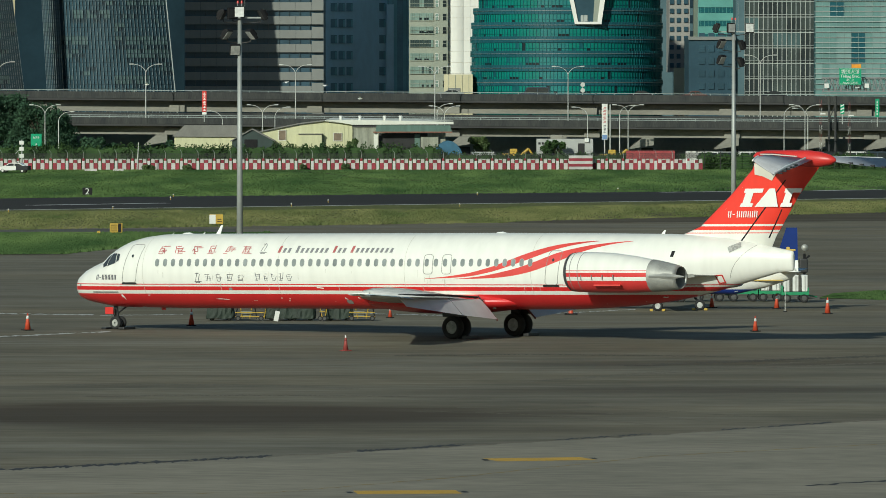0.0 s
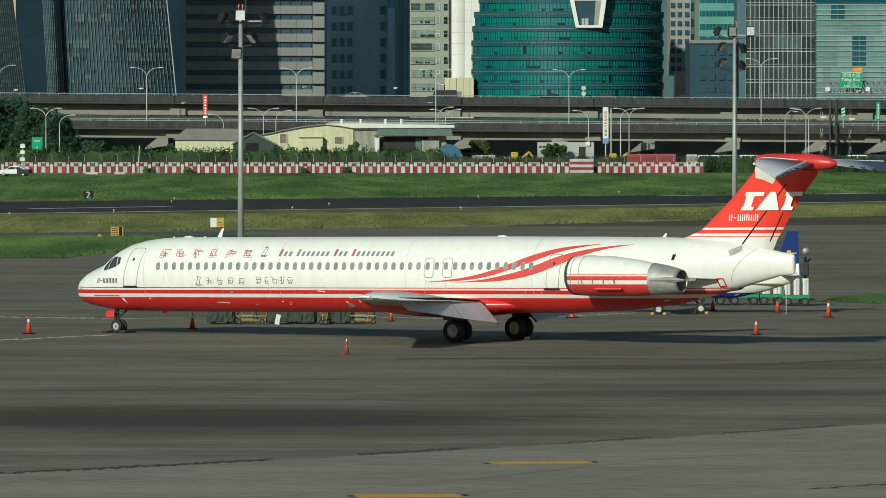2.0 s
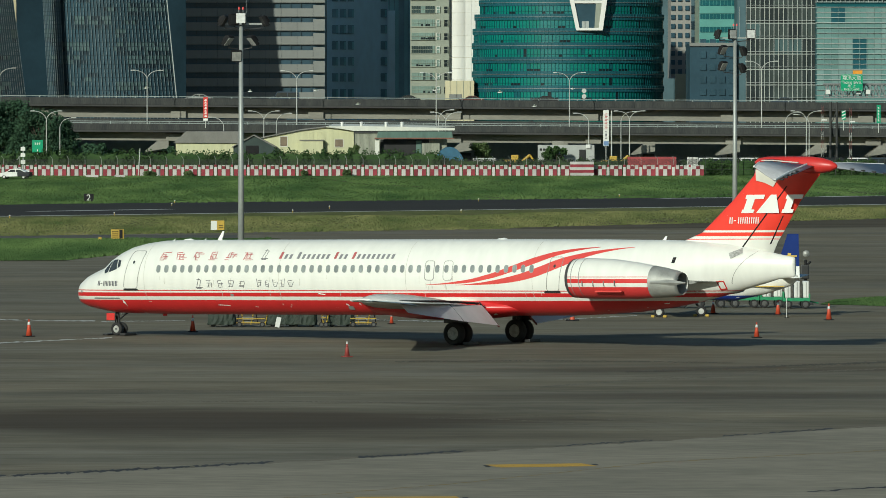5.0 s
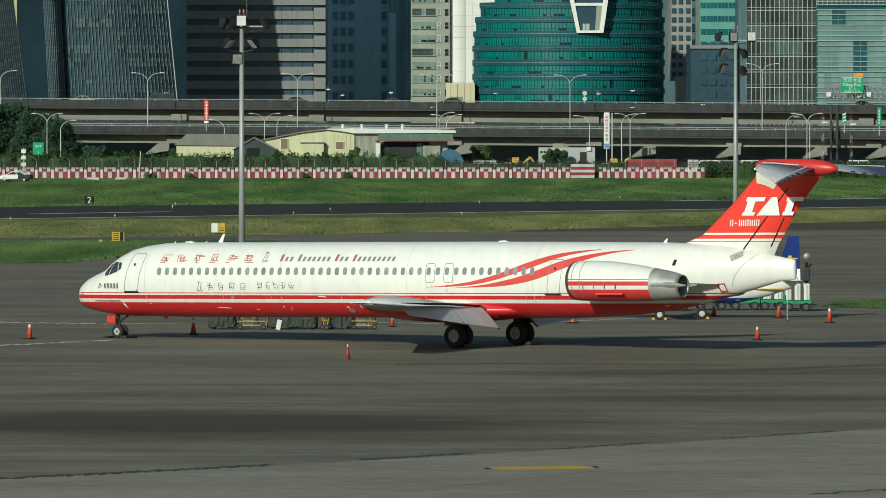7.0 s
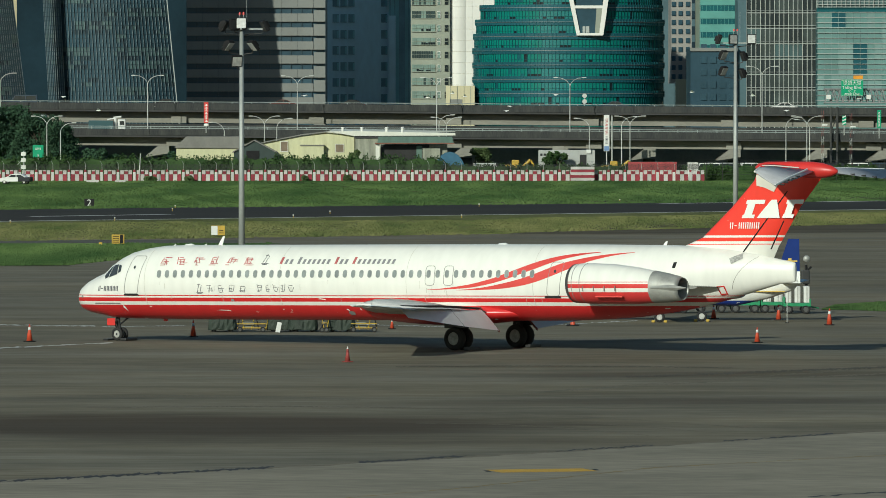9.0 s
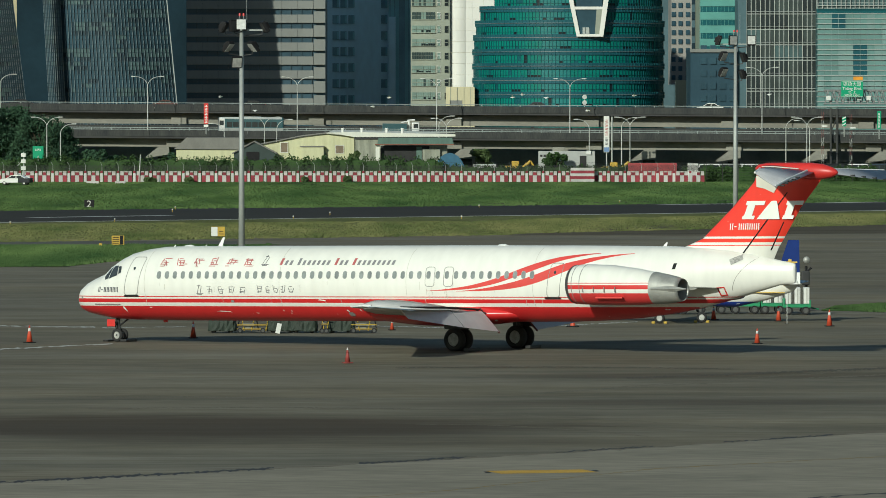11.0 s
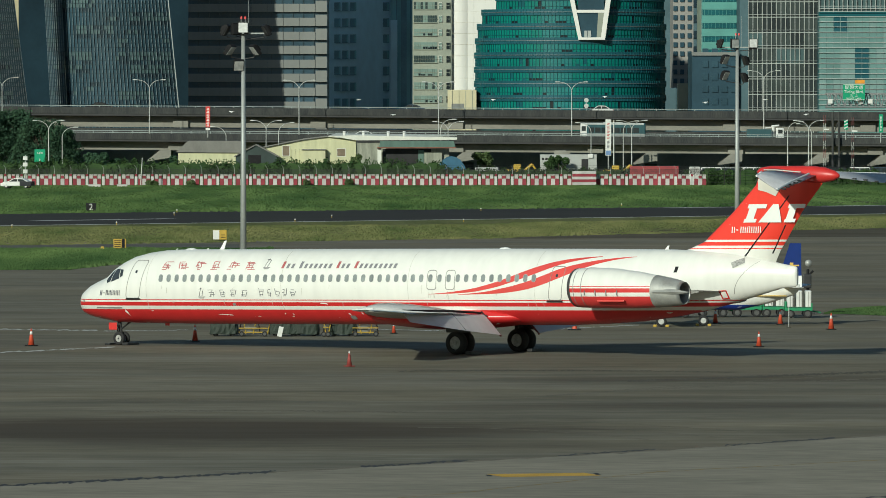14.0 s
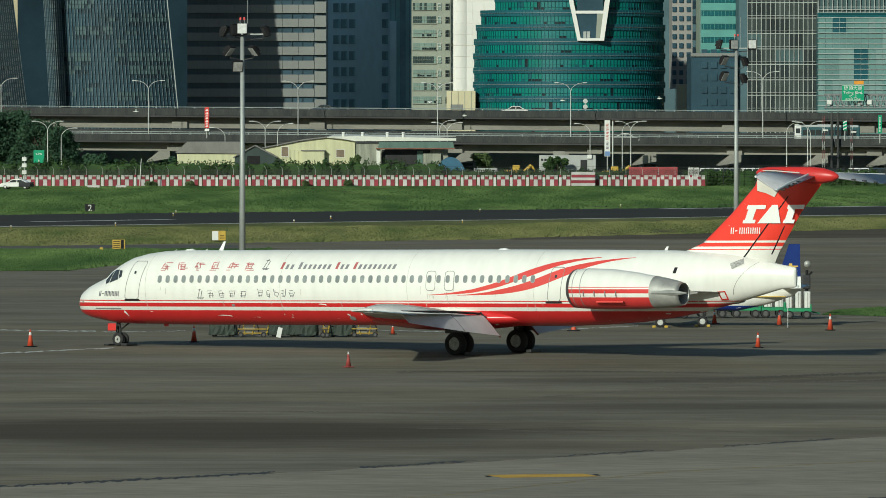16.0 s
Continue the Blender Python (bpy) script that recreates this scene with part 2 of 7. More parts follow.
# verges, runway and taxiways, far to near
structure("far_verge", sheet([(-400, 700), (400, 700), (400, 1200), (-400, 1200)], 0.010), GRASS, "long green grass before the boundary wall", "grass")
structure("runway", sheet([(-74.28, 699.19), (91.76, 844.28), (105.19, 967.87), (-81.45, 766.77)], 0.020), RUNWAY, "dark asphalt runway", "runway")
structure("middle_verge", sheet([(-74.30, 699.42), (91.79, 844.56), (77.73, 715.17), (20.09, 715.17), (5.89, 661.52), (-66.40, 625.04)], 0.016), GRASS_DRY, "half-dry mown grass beside the runway", "grass")
structure("earth_strip", sheet([(20.10, 715.41), (79.55, 731.90), (73.77, 678.71), (5.87, 658.99)], 0.012), DIRT, "brown bare earth strip", "earth")
structure("service_path", sheet([(-66.92, 629.90), (-17.67, 632.41), (-17.12, 612.87), (-65.11, 612.87)], 0.018), TAXI, "pale gravel service path", "path")
structure("near_verge", sheet([(-65.58, 617.34), (-13.46, 617.34), (-20.71, 594.21), (-27.32, 535.97), (-56.56, 532.37)], 0.024), GRASS, "bright green mown grass beside the apron", "grass")
structure("side_verge", sheet([(21.75, 424.14), (22.93, 432.23), (48.30, 444.34), (45.14, 415.25)], 0.024), GRASS, "small green grass island on the apron", "grass")


def marking(name, a, b, width, material, label, z=0.008, category="marking"):
    a, b = Vector((*a, 0)), Vector((*b, 0))
    s = (b - a).normalized().cross(Vector((0, 0, 1))) * width / 2
    return structure(name, sheet([(p.x, p.y) for p in (a - s, b - s, b + s, a + s)], z), material, label, category)


marking("runway_edge_line", (-64.50, 709.72), (77.48, 830.21), 1.8, WHITE_LINE, "thin white line along the runway edge", 0.03)
marking("runway_line", (-42.36, 757.05), (-28.67, 771.75), 2.0, WHITE_LINE, "white runway line", 0.03)
marking("runway_line", (44.17, 864.06), (62.10, 883.27), 2.4, WHITE_LINE, "white runway line", 0.03)
marking("runway_line", (25.19, 850.19), (36.01, 859.39), 2.0, WHITE_LINE, "white runway line", 0.03)
marking("taxi_dash", (1.63, 240.53), (4.84, 241.44), 1.9, YELLOW_LINE, "yellow taxi dash on the asphalt", 0.006)
marking("taxi_dash", (-2.58, 221.24), (0.53, 221.55), 1.9, YELLOW_LINE, "yellow taxi dash on the asphalt", 0.006)
marking("taxi_dash", (-15.13, 217.90), (-11.87, 217.90), 0.75, YELLOW_LINE, "yellow taxi dash on the asphalt", 0.006)


for x, y in ((1.45, 240.5), (5.0, 241.5), (-2.75, 221.2), (0.70, 221.6)):
    marking("paint_end", (x - 0.09, y), (x + 0.09, y + 0.02), 0.8, BLACK, "black worn end of a taxi dash", 0.011)


def seam(name, pts, width, material, label, z=0.005):
    """A wandering tar seam or worn line, ragged along both edges."""
    rnd = random.Random(len(name) + int(pts[0][0] * 10))
    bm = bmesh.new()
    left, right = [], []
    for (ax, ay), (bx, by) in zip(pts, pts[1:]):
        for i in range(40):
            k = i / 40
            x, y = ax + (bx - ax) * k, ay + (by - ay) * k + rnd.uniform(-0.45, 0.45) * min(1, width * 2)
            w = width * rnd.uniform(0.12, 1.0)
            left.append(bm.verts.new((x, y - w, z)))
            right.append(bm.verts.new((x, y + w, z)))
    for i in range(len(left) - 1):
        bm.faces.new((left[i], left[i + 1], right[i + 1], right[i]))
    return structure(name, bm, material, label, "marking")


for a, b, w in (((-28.94, 347.74), (-16.32, 367.03), 1.05), ((-33.24, 399.33), (-18.39, 393.40), 0.95), ((5.18, 394.37), (10.72, 403.39), 0.7), ((-4.38, 396.34), (0.18, 392.42), 0.7), ((-18.20, 392.42), (-13.75, 394.37), 0.6)):
    seam("stand_line", [a, tuple((p + q) / 2 for p, q in zip(a, b)), b], w, WHITE_LINE, "worn white stand line on the apron", 0.016)
seam("worn_taxi_line", [(-16.65, 220.32), (-5.16, 220.94), (0.64, 230.23), (7.02, 242.92), (15.14, 251.38), (24.29, 260.03)], 0.22, YELLOW_WORN, "worn yellow taxi line")
seam("tar_seam", [(-17.45, 231.1), (-13.4, 234.9), (-9.4, 239.1), (-5.5, 243.4)], 0.95, CRACK, "black tar seam in the asphalt")
seam("tar_seam", [(-2.82, 246.31), (0.89, 250.99)], 0.8, CRACK, "black tar seam in the asphalt")
seam("tar_seam", [(3.92, 254.20), (7.47, 258.76)], 0.5, CRACK, "black tar seam in the asphalt")
seam("tar_seam", [(9.97, 261.75), (14.30, 267.48)], 0.5, CRACK, "black tar seam in the asphalt")
seam("tar_seam", [(11.15, 224.69), (20.26, 236.41)], 0.45, CRACK, "black tar seam in the asphalt")
seam("dirt_track", [(-29.39, 1081.61), (-17.98, 1046.02), (-10.03, 975.41), (-1.74, 946.37)], 1.6, DIRT, "faint earth track across the grass", 0.12)
SWIRL = mat("pale_tyre_swirl", (0.178, 0.160, 0.124), 0.9, 0, 0.8, 0.4, 0.7, spec=0.1)
DARK_SWIRL = mat("dark_tyre_swirl", (0.120, 0.108, 0.086), 0.9, 0, 0.8, 0.4, 0.7, spec=0.1)
for i, (a, b, c, w, m) in enumerate((((3.29, 303.83), (7.83, 312.81), (20.49, 326.98), 0.8, SWIRL), ((4.13, 305.58), (9.63, 316.55), (20.92, 333.85), 0.6, SWIRL), ((-15.81, 300.95), (-8.48, 303.25), (-3.29, 297.56), 0.9, SWIRL),
                      ((1.5, 285.0), (4.8, 283.5), (11.5, 272.0), 0.35, SWIRL), ((0.6, 280.0), (4.2, 280.0), (10.0, 268.0), 0.30, SWIRL), ((-1.0, 276.0), (3.2, 277.0), (8.0, 264.5), 0.28, SWIRL), ((-14.0, 290.0), (-6.0, 293.0), (2.0, 288.0), 0.6, SWIRL), ((8.0, 322.0), (14.0, 327.0), (26.0, 340.0), 1.6, DARK_SWIRL),
                      ((-2.15, 333.85), (5.07, 336.68), (13.17, 332.45), 0.6, DARK_SWIRL), ((7.05, 358.74), (8.05, 360.37), (8.98, 358.74), 0.7, DARK_SWIRL))):
    arc = [tuple((1 - k) ** 2 * p + 2 * k * (1 - k) * q + k * k * r for p, q, r in zip(a, b, c)) for k in (0, 0.125, 0.25, 0.375, 0.5, 0.625, 0.75, 0.875, 1)]
    seam("tyre_swirl", arc, w, m, "curved tyre swirl worn into the asphalt", 0.0028 + 0.0011 * i)
CONCRETE_SLAB = mat("apron_concrete", (0.278, 0.250, 0.194), 0.9, 0, 0.14, 0.3, 0.9, 0.3, second=(0.175, 0.160, 0.124), stretch=(0.5, 1, 1), spec=0.12)
structure("near_slab", sheet([(-23.92, 225.01), (-5.66, 242.55), (7.45, 257.92), (42.45, 304.41), (60, 60), (-60, 60)], 0.002), CONCRETE_SLAB, "paler worn concrete slab of the apron", "apron")
SEAM_PALE = mat("pale_joint_filler", (0.215, 0.192, 0.148), 0.9, 0, 1.5, 0.5, 0.8, spec=0.1)
seam("pale_slab_joint", [(-17.50, 231.58), (-5.66, 242.55), (7.45, 257.92), (24.06, 280.73)], 0.55, SEAM_PALE, "pale joint between apron slabs", 0.004)


BLADE = mat("grass_blades", (0.106, 0.162, 0.056), 0.9, 0, 0.045, 0.3, 0.14, second=(0.028, 0.062, 0.022), stretch=(3.0, 0.30, 1), spec=0.1)
BLADE_DRY = mat("dry_grass_blades", (0.180, 0.178, 0.076), 0.9, 0, 0.055, 0.3, 0.3, second=(0.060, 0.086, 0.030), stretch=(3.0, 0.30, 1), spec=0.1)


def grass(name, corners, count, height, material, label, seed, z=0.02):
    """Upright tufts scattered over a four-sided plot, thicker in drifts."""
    r = np.random.default_rng(seed)
    a, b, c, d = (np.array(p) for p in corners)
    u, v = r.random(count), r.random(count)
    p = (a * (1 - u)[:, None] + b * u[:, None]) * (1 - v)[:, None] + (d * (1 - u)[:, None] + c * u[:, None]) * v[:, None]
    drift = 0.62 + 0.38 * np.sin(p[:, 0] * 0.7 + 3 * np.sin(p[:, 1] * 0.021)) * np.sin(p[:, 1] * 0.047 + p[:, 0] * 0.31)
    h = height * r.uniform(0.4, 1.3, count) * drift
    w = height * r.uniform(0.5, 1.6, count)
    ang = r.uniform(-0.9, 0.9, count)
    lean = r.normal(0, 0.35, (count, 2)) * h[:, None]
    vs = np.zeros((count, 3, 3))
    vs[:, 0, :2] = p - np.stack([np.cos(ang) * w, np.sin(ang) * w], 1) / 2
    vs[:, 1, :2] = p + np.stack([np.cos(ang) * w, np.sin(ang) * w], 1) / 2
    vs[:, 2, :2] = p + lean
    vs[:, :2, 2] = z
    vs[:, 2, 2] = z + h
    me = bpy.data.meshes.new(name)
    me.from_pydata(vs.reshape(-1, 3).tolist(), [], np.arange(count * 3).reshape(-1, 3).tolist())
    me.materials.append(material)
    return tagged(new(name, me), label, "grass", kind="stuff")


grass("grass", [(-58, 800), (62, 880), (72, 1083), (-70, 1083)], 115000, 0.15, BLADE, "long green grass before the boundary wall", 1)
grass("grass", [(-41.51, 625.86), (5.90, 662.39), (20.87, 742.89), (-47.49, 716.11)], 34000, 0.14, BLADE_DRY, "half-dry mown grass beside the runway", 2)
grass("grass", [(5.95, 667.95), (48.03, 722.63), (52.84, 794.91), (6.65, 746.38)], 22000, 0.14, BLADE_DRY, "half-dry mown grass beside the runway", 3)
grass("grass", [(-34.68, 535.21), (-27.26, 538.84), (-14.38, 616.16), (-39.92, 616.16)], 30000, 0.15, BLADE, "bright green mown grass beside the apron", 4, 0.03)
grass("grass", [(21.89, 424.97), (27.42, 417.16), (29.18, 443.98), (23.08, 433.08)], 9000, 0.13, BLADE, "small green grass island on the apron", 5, 0.03)
grass("verge_tufts", [(-58, 798), (62, 878), (62, 890), (-58, 812)], 2600, 0.34, BLADE, "ragged taller grass along the runway edge", 6)
grass("verge_tufts", [(-41.35, 623.41), (5.87, 659.64), (5.92, 665.16), (-41.84, 630.83)], 1500, 0.24, BLADE_DRY, "ragged grass along the taxiway edge", 7)
grass("verge_tufts", [(5.92, 665.16), (47.82, 719.36), (48.25, 725.93), (5.97, 670.77)], 1200, 0.24, BLADE_DRY, "ragged grass along the taxiway edge", 8)
grass("verge_tufts", [(-34.56, 533.42), (-27.17, 537.02), (-27.24, 542.52), (-34.91, 538.84)], 500, 0.22, BLADE, "ragged grass along the apron edge", 9)
grass("verge_tufts", [(-27.17, 537.02), (-14.32, 613.78), (-14.43, 618.55), (-27.45, 542.52)], 700, 0.22, BLADE, "ragged grass along the apron edge", 10)


# ---- the parked airliner ----
# Its own axes: x aft from the nose, -y to port, z up.
NOSE = [(-0.1, 2.10, 0.02, 0.02, 0.02), (-0.07, 2.10, 0.22, 0.26, 0.24), (0.02, 2.10, 0.42, 0.44, 0.42), (0.2, 2.12, 0.66, 0.60, 0.58),
        (0.6, 2.18, 0.92, 0.80, 0.78), (1.1, 2.28, 1.12, 0.92, 0.98), (1.7, 2.42, 1.30, 1.00, 1.22), (1.95, 2.48, 1.36, 1.08, 1.32),
        (2.3, 2.56, 1.42, 1.33, 1.44), (2.8, 2.68, 1.50, 1.50, 1.58), (3.4, 2.80, 1.58, 1.63, 1.72), (4.2, 2.88, 1.64, 1.73, 1.80),
        (5.2, 2.91, 1.67, 1.82, 1.84), (6.5, 2.91, 1.67, 1.86, 1.86), (9, 2.91, 1.67, 1.86, 1.86), (12, 2.91, 1.67, 1.86, 1.86),
        (15, 2.91, 1.67, 1.86, 1.86), (18, 2.91, 1.67, 1.86, 1.86), (21, 2.91, 1.67, 1.86, 1.86), (24, 2.91, 1.67, 1.86, 1.86),
        (27, 2.91, 1.67, 1.85, 1.86), (29.2, 2.92, 1.67, 1.83, 1.86), (31.2, 2.97, 1.63, 1.77, 1.84), (33.1, 3.05, 1.55, 1.67, 1.80),
        (35.0, 3.20, 1.40, 1.50, 1.72), (36.5, 3.34, 1.20, 1.30, 1.60), (38.1, 3.46, 0.92, 1.05, 1.34), (39.6, 3.50, 0.62, 0.76, 0.98),
        (40.8, 3.48, 0.36, 0.54, 0.64), (41.55, 3.44, 0.16, 0.44, 0.52), (41.64, 3.44, 0.10, 0.38, 0.46)]


def station(u):
    """Centre height, half width, rise and drop of the hull at u."""
    for a, b in zip(NOSE, NOSE[1:]):
        if a[0] <= u <= b[0]:
            k = (u - a[0]) / (b[0] - a[0])
            return [p + (q - p) * k for p, q in zip(a[1:], b[1:])]
    return list(NOSE[-1][1:]) if u > 0 else list(NOSE[0][1:])


def on_side(u, z, off=0.006):
    """The point of the hull's port side at u and height z."""
    zc, hw, up, dn = station(u)
    v = (z - zc) / (up if z > zc else dn)
    v = max(-0.995, min(0.995, v))
    c = math.sqrt(1 - v * v)
    n = Vector((0, -c / hw, v / (up if z > zc else dn))).normalized()
    return Vector((u, -hw * c, zc + v * (up if z > zc else dn))) + n * off


def decal(outline_low, outline_high, u0, u1, n, off=0.006, rows=6):
    """A skin laid on the hull's port side between two height curves."""
    bm = bmesh.new()
    grid = []
    for i in range(n + 1):
        u = u0 + (u1 - u0) * i / n
        lo, hi = outline_low(u), outline_high(u)
        grid.append([bm.verts.new(on_side(u, lo + (hi - lo) * j / rows, off)) for j in range(rows + 1)])
    for a, b in zip(grid, grid[1:]):
        for j in range(rows):
            bm.faces.new((a[j], b[j], b[j + 1], a[j + 1]))
    return bm


def decal_poly(pts, off=0.008):
    """A skin of any outline, bent to the hull's port side."""
    bm = bmesh.new()
    bm.faces.new([bm.verts.new((u, 0, z)) for u, z in pts])
    bmesh.ops.triangulate(bm, faces=bm.faces[:])
    if max(z for _, z in pts) - min(z for _, z in pts) > 0.3 or pts[0][0] < 4:
        bmesh.ops.subdivide_edges(bm, edges=bm.edges[:], cuts=3, use_grid_fill=True)
    for v in bm.verts:
        v.co = on_side(v.co.x, v.co.z, off)
    return bm


def decal_bars(bars, off=0.008):
    """Slanted plain bars (u, z, width, height, slant) laid on the hull."""
    bm = bmesh.new()
    for u, z, w, h, s in bars:
        rows_ = [[bm.verts.new(on_side(u + s * k / 3 + e, z + h * k / 3, off)) for e in (0, w)] for k in range(4)]
        for a, b in zip(rows_, rows_[1:]):
            bm.faces.new((a[0], a[1], b[1], b[0]))
    return bm


def rounded(u, z, w, h, r, n=5, lean=0.0):
    pts = []
    for cx, cz, a0 in ((w / 2 - r, h / 2 - r, 0), (-w / 2 + r, h / 2 - r, 90), (-w / 2 + r, -h / 2 + r, 180), (w / 2 - r, -h / 2 + r, 270)):
        for i in range(n):
            a = radians(a0 + 90 * i / (n - 1))
            dz = cz + r * math.sin(a)
            pts.append((u + cx + r * math.cos(a) + lean * dz, z + dz))
        if a0 in (90, 270):
            down = -1 if a0 == 90 else 1
            x = u + (-w / 2 if a0 == 90 else w / 2)
            for k in range(1, 8):
                dz = -down * (h / 2 - r) + down * (h - 2 * r) * k / 8
                pts.append((x + lean * dz, z + dz))
    return pts


def ring_on_side(outer, inner, off=0.01):
    bm = bmesh.new()
    a = [bm.verts.new(on_side(u, z, off)) for u, z in outer]
    b = [bm.verts.new(on_side(u, z, off)) for u, z in inner]
    for i in range(len(a)):
        j = (i + 1) % len(a)
        bm.faces.new((a[i], a[j], b[j], b[i]))
    return bm


def livery(name, red_low=1.80, stripes=((1.98, 2.17), (2.255, 2.30)), start=0.17, end=100.0, red=(0.58, 0.024, 0.026)):
    """White over red, with two red pinstripes, by height; chipped along the stripes and streaked with grime."""
    m = bpy.data.materials.new(name)
    m.use_nodes = True
    nt = m.node_tree
    b = nt.nodes["Principled BSDF"]
    b.inputs["Roughness"].default_value = 0.32
    tc = nt.nodes.new("ShaderNodeTexCoord")
    sp = nt.nodes.new("ShaderNodeSeparateXYZ")
    nt.links.new(tc.outputs["Object"], sp.inputs[0])

    def op(kind, a, c, clamp=False):
        x = nt.nodes.new("ShaderNodeMath")
        x.operation, x.use_clamp = kind, clamp
        for i, v in enumerate((a, c)):
            if isinstance(v, (int, float)):
                x.inputs[i].default_value = v
            else:
                nt.links.new(v, x.inputs[i])
        return x.outputs[0]

    z, u = sp.outputs[2], sp.outputs[0]
    mask = op("LESS_THAN", z, red_low)
    for lo, hi in stripes:
        mask = op("ADD", mask, op("MULTIPLY", op("GREATER_THAN", z, lo), op("LESS_THAN", z, hi)), True)
    mask = op("MULTIPLY", mask, op("MULTIPLY", op("GREATER_THAN", u, start), op("LESS_THAN", u, end)))

    def tex(scale, vec, detail=4):
        mp = nt.nodes.new("ShaderNodeMapping")
        mp.inputs["Scale"].default_value = vec
        nt.links.new(tc.outputs["Object"], mp.inputs["Vector"])
        n = nt.nodes.new("ShaderNodeTexNoise")
        n.inputs["Scale"].default_value, n.inputs["Detail"].default_value = scale, detail
        nt.links.new(mp.outputs[0], n.inputs["Vector"])
        return n.outputs[0]

    chip = op("GREATER_THAN", tex(2.2, (0.6, 1, 2.0), 8), 0.695)
    mask = op("MULTIPLY", mask, op("SUBTRACT", 1.0, chip))
    grime = nt.nodes.new("ShaderNodeMapRange")
    grime.inputs["From Min"].default_value, grime.inputs["From Max"].default_value = 0.35, 0.75
    grime.inputs["To Min"].default_value, grime.inputs["To Max"].default_value = 1.0, 0.91
    nt.links.new(tex(1.3, (1.6, 1, 0.22), 6), grime.inputs["Value"])
    mix = nt.nodes.new("ShaderNodeMix")
    mix.data_type = "RGBA"
    mix.inputs[6].default_value, mix.inputs[7].default_value = (0.765, 0.758, 0.700, 1), (*red, 1)
    nt.links.new(mask, mix.inputs[0])
    mul = nt.nodes.new("ShaderNodeMix")
    mul.data_type, mul.blend_type = "RGBA", "MULTIPLY"
    mul.inputs[0].default_value = 1
    nt.links.new(mix.outputs[2], mul.inputs[6])
    nt.links.new(grime.outputs[0], mul.inputs[7])
    nt.links.new(mul.outputs[2], b.inputs["Base Color"])
    return m


def airfoil(chord, thick, n=9):
    """Points (x, z) round a wing section."""
    xs = [0.5 * (1 - math.cos(math.pi * i / n)) for i in range(n + 1)]
    t = lambda x: thick * (1.48 * math.sqrt(x) - 0.63 * x - 1.758 * x * x + 1.4215 * x ** 3 - 0.5075 * x ** 4)
    up = [(x * chord, t(x) * chord * 1.15) for x in xs]
    dn = [(x * chord, -t(x) * chord * 0.75) for x in reversed(xs[1:-1])]
    return up + dn


def surface(stations):
    """A wing lofted through (x, y, z, chord, thickness, twist in degrees)."""
    rings = []
    for x, y, z, c, t, tw in stations:
        a = radians(tw)
        rings.append([(x + px * math.cos(a) + pz * math.sin(a), y, z - px * math.sin(a) + pz * math.cos(a)) for px, pz in airfoil(c, t)])
    return loft(rings)


def wheel(parent, x, y, r, w, z=None, hub=HUB):
    z = r if z is None else z
    prof = [(0.58, -0.5), (0.80, -0.5), (0.93, -0.42), (1.0, -0.25), (1.0, 0.25), (0.93, 0.42), (0.80, 0.5), (0.58, 0.5)]
    rings = [[(x + r * a * math.cos(t * math.pi / 16), y + w * b, z + r * a * math.sin(t * math.pi / 16)) for a, b in prof] for t in range(32)]
    bm = loft(rings + [rings[0]], closed=True, caps=False)
    bmesh.ops.remove_doubles(bm, verts=bm.verts, dist=1e-4)
    tyre = part("wheel", bm, RUBBER, parent, "black rubber wheel", True)
    bm = bmesh.new()
    for k in (-1, 1):
        tube(bm, (x, y + k * w * 0.10, z), (x, y + k * w * 0.36, z), r * 0.59, r * 0.54, 24)
        tube(bm, (x, y + k * w * 0.36, z), (x, y + k * w * 0.44, z), r * 0.22, r * 0.18, 12)
        for i in range(8):
            a = i * math.pi / 4
            tube(bm, (x + r * 0.38 * math.cos(a), y + k * w * 0.35, z + r * 0.38 * math.sin(a)), (x + r * 0.38 * math.cos(a), y + k * w * 0.40, z + r * 0.38 * math.sin(a)), r * 0.07, r * 0.07, 6)
    part("rim", bm, hub, tyre)
    return tyre


CREAM_PAINT = mat("cream_trim_paint", (0.62, 0.60, 0.52), 0.5, 0, 1, 0.15)
TIP_BLUE = mat("bluish_wing_tip", (0.42, 0.50, 0.53), 0.5, 0, 1, 0.2)
FLAP_BROWN = mat("rusty_flap_end", (0.16, 0.05, 0.045), 0.7, 0, 2, 0.3)
TITLE_GREY = mat("faded_title", (0.24, 0.24, 0.25), 0.5, 0, 2, 0.2)
LIP_DARK = mat("dark_intake_lip", (0.10, 0.10, 0.10), 0.5, 0.3, 3, 0.4)
STAB_GREY = mat("tailplane_grey", (0.52, 0.52, 0.54), 0.55, 0, 0.8, 0.3, 0.4)
VENT_GREY = mat("vent_grille", (0.48, 0.48, 0.45), 0.6, 0, 9, 0.6, 0.6)
GRIME = mat("grime_streak", (0.60, 0.58, 0.51), 0.6, 0, 1.5, 0.25, 0.4)
GRIME_DARK = mat("joint_grime", (0.34, 0.33, 0.30), 0.6, 0, 3, 0.3)
PANE_RIM = mat("window_rim", (0.36, 0.37, 0.36), 0.5, 0, 2, 0.2)
FLAP_GREY = mat("flap_grey", (0.54, 0.53, 0.54), 0.6, 0, 0.8, 0.15, 0.3)


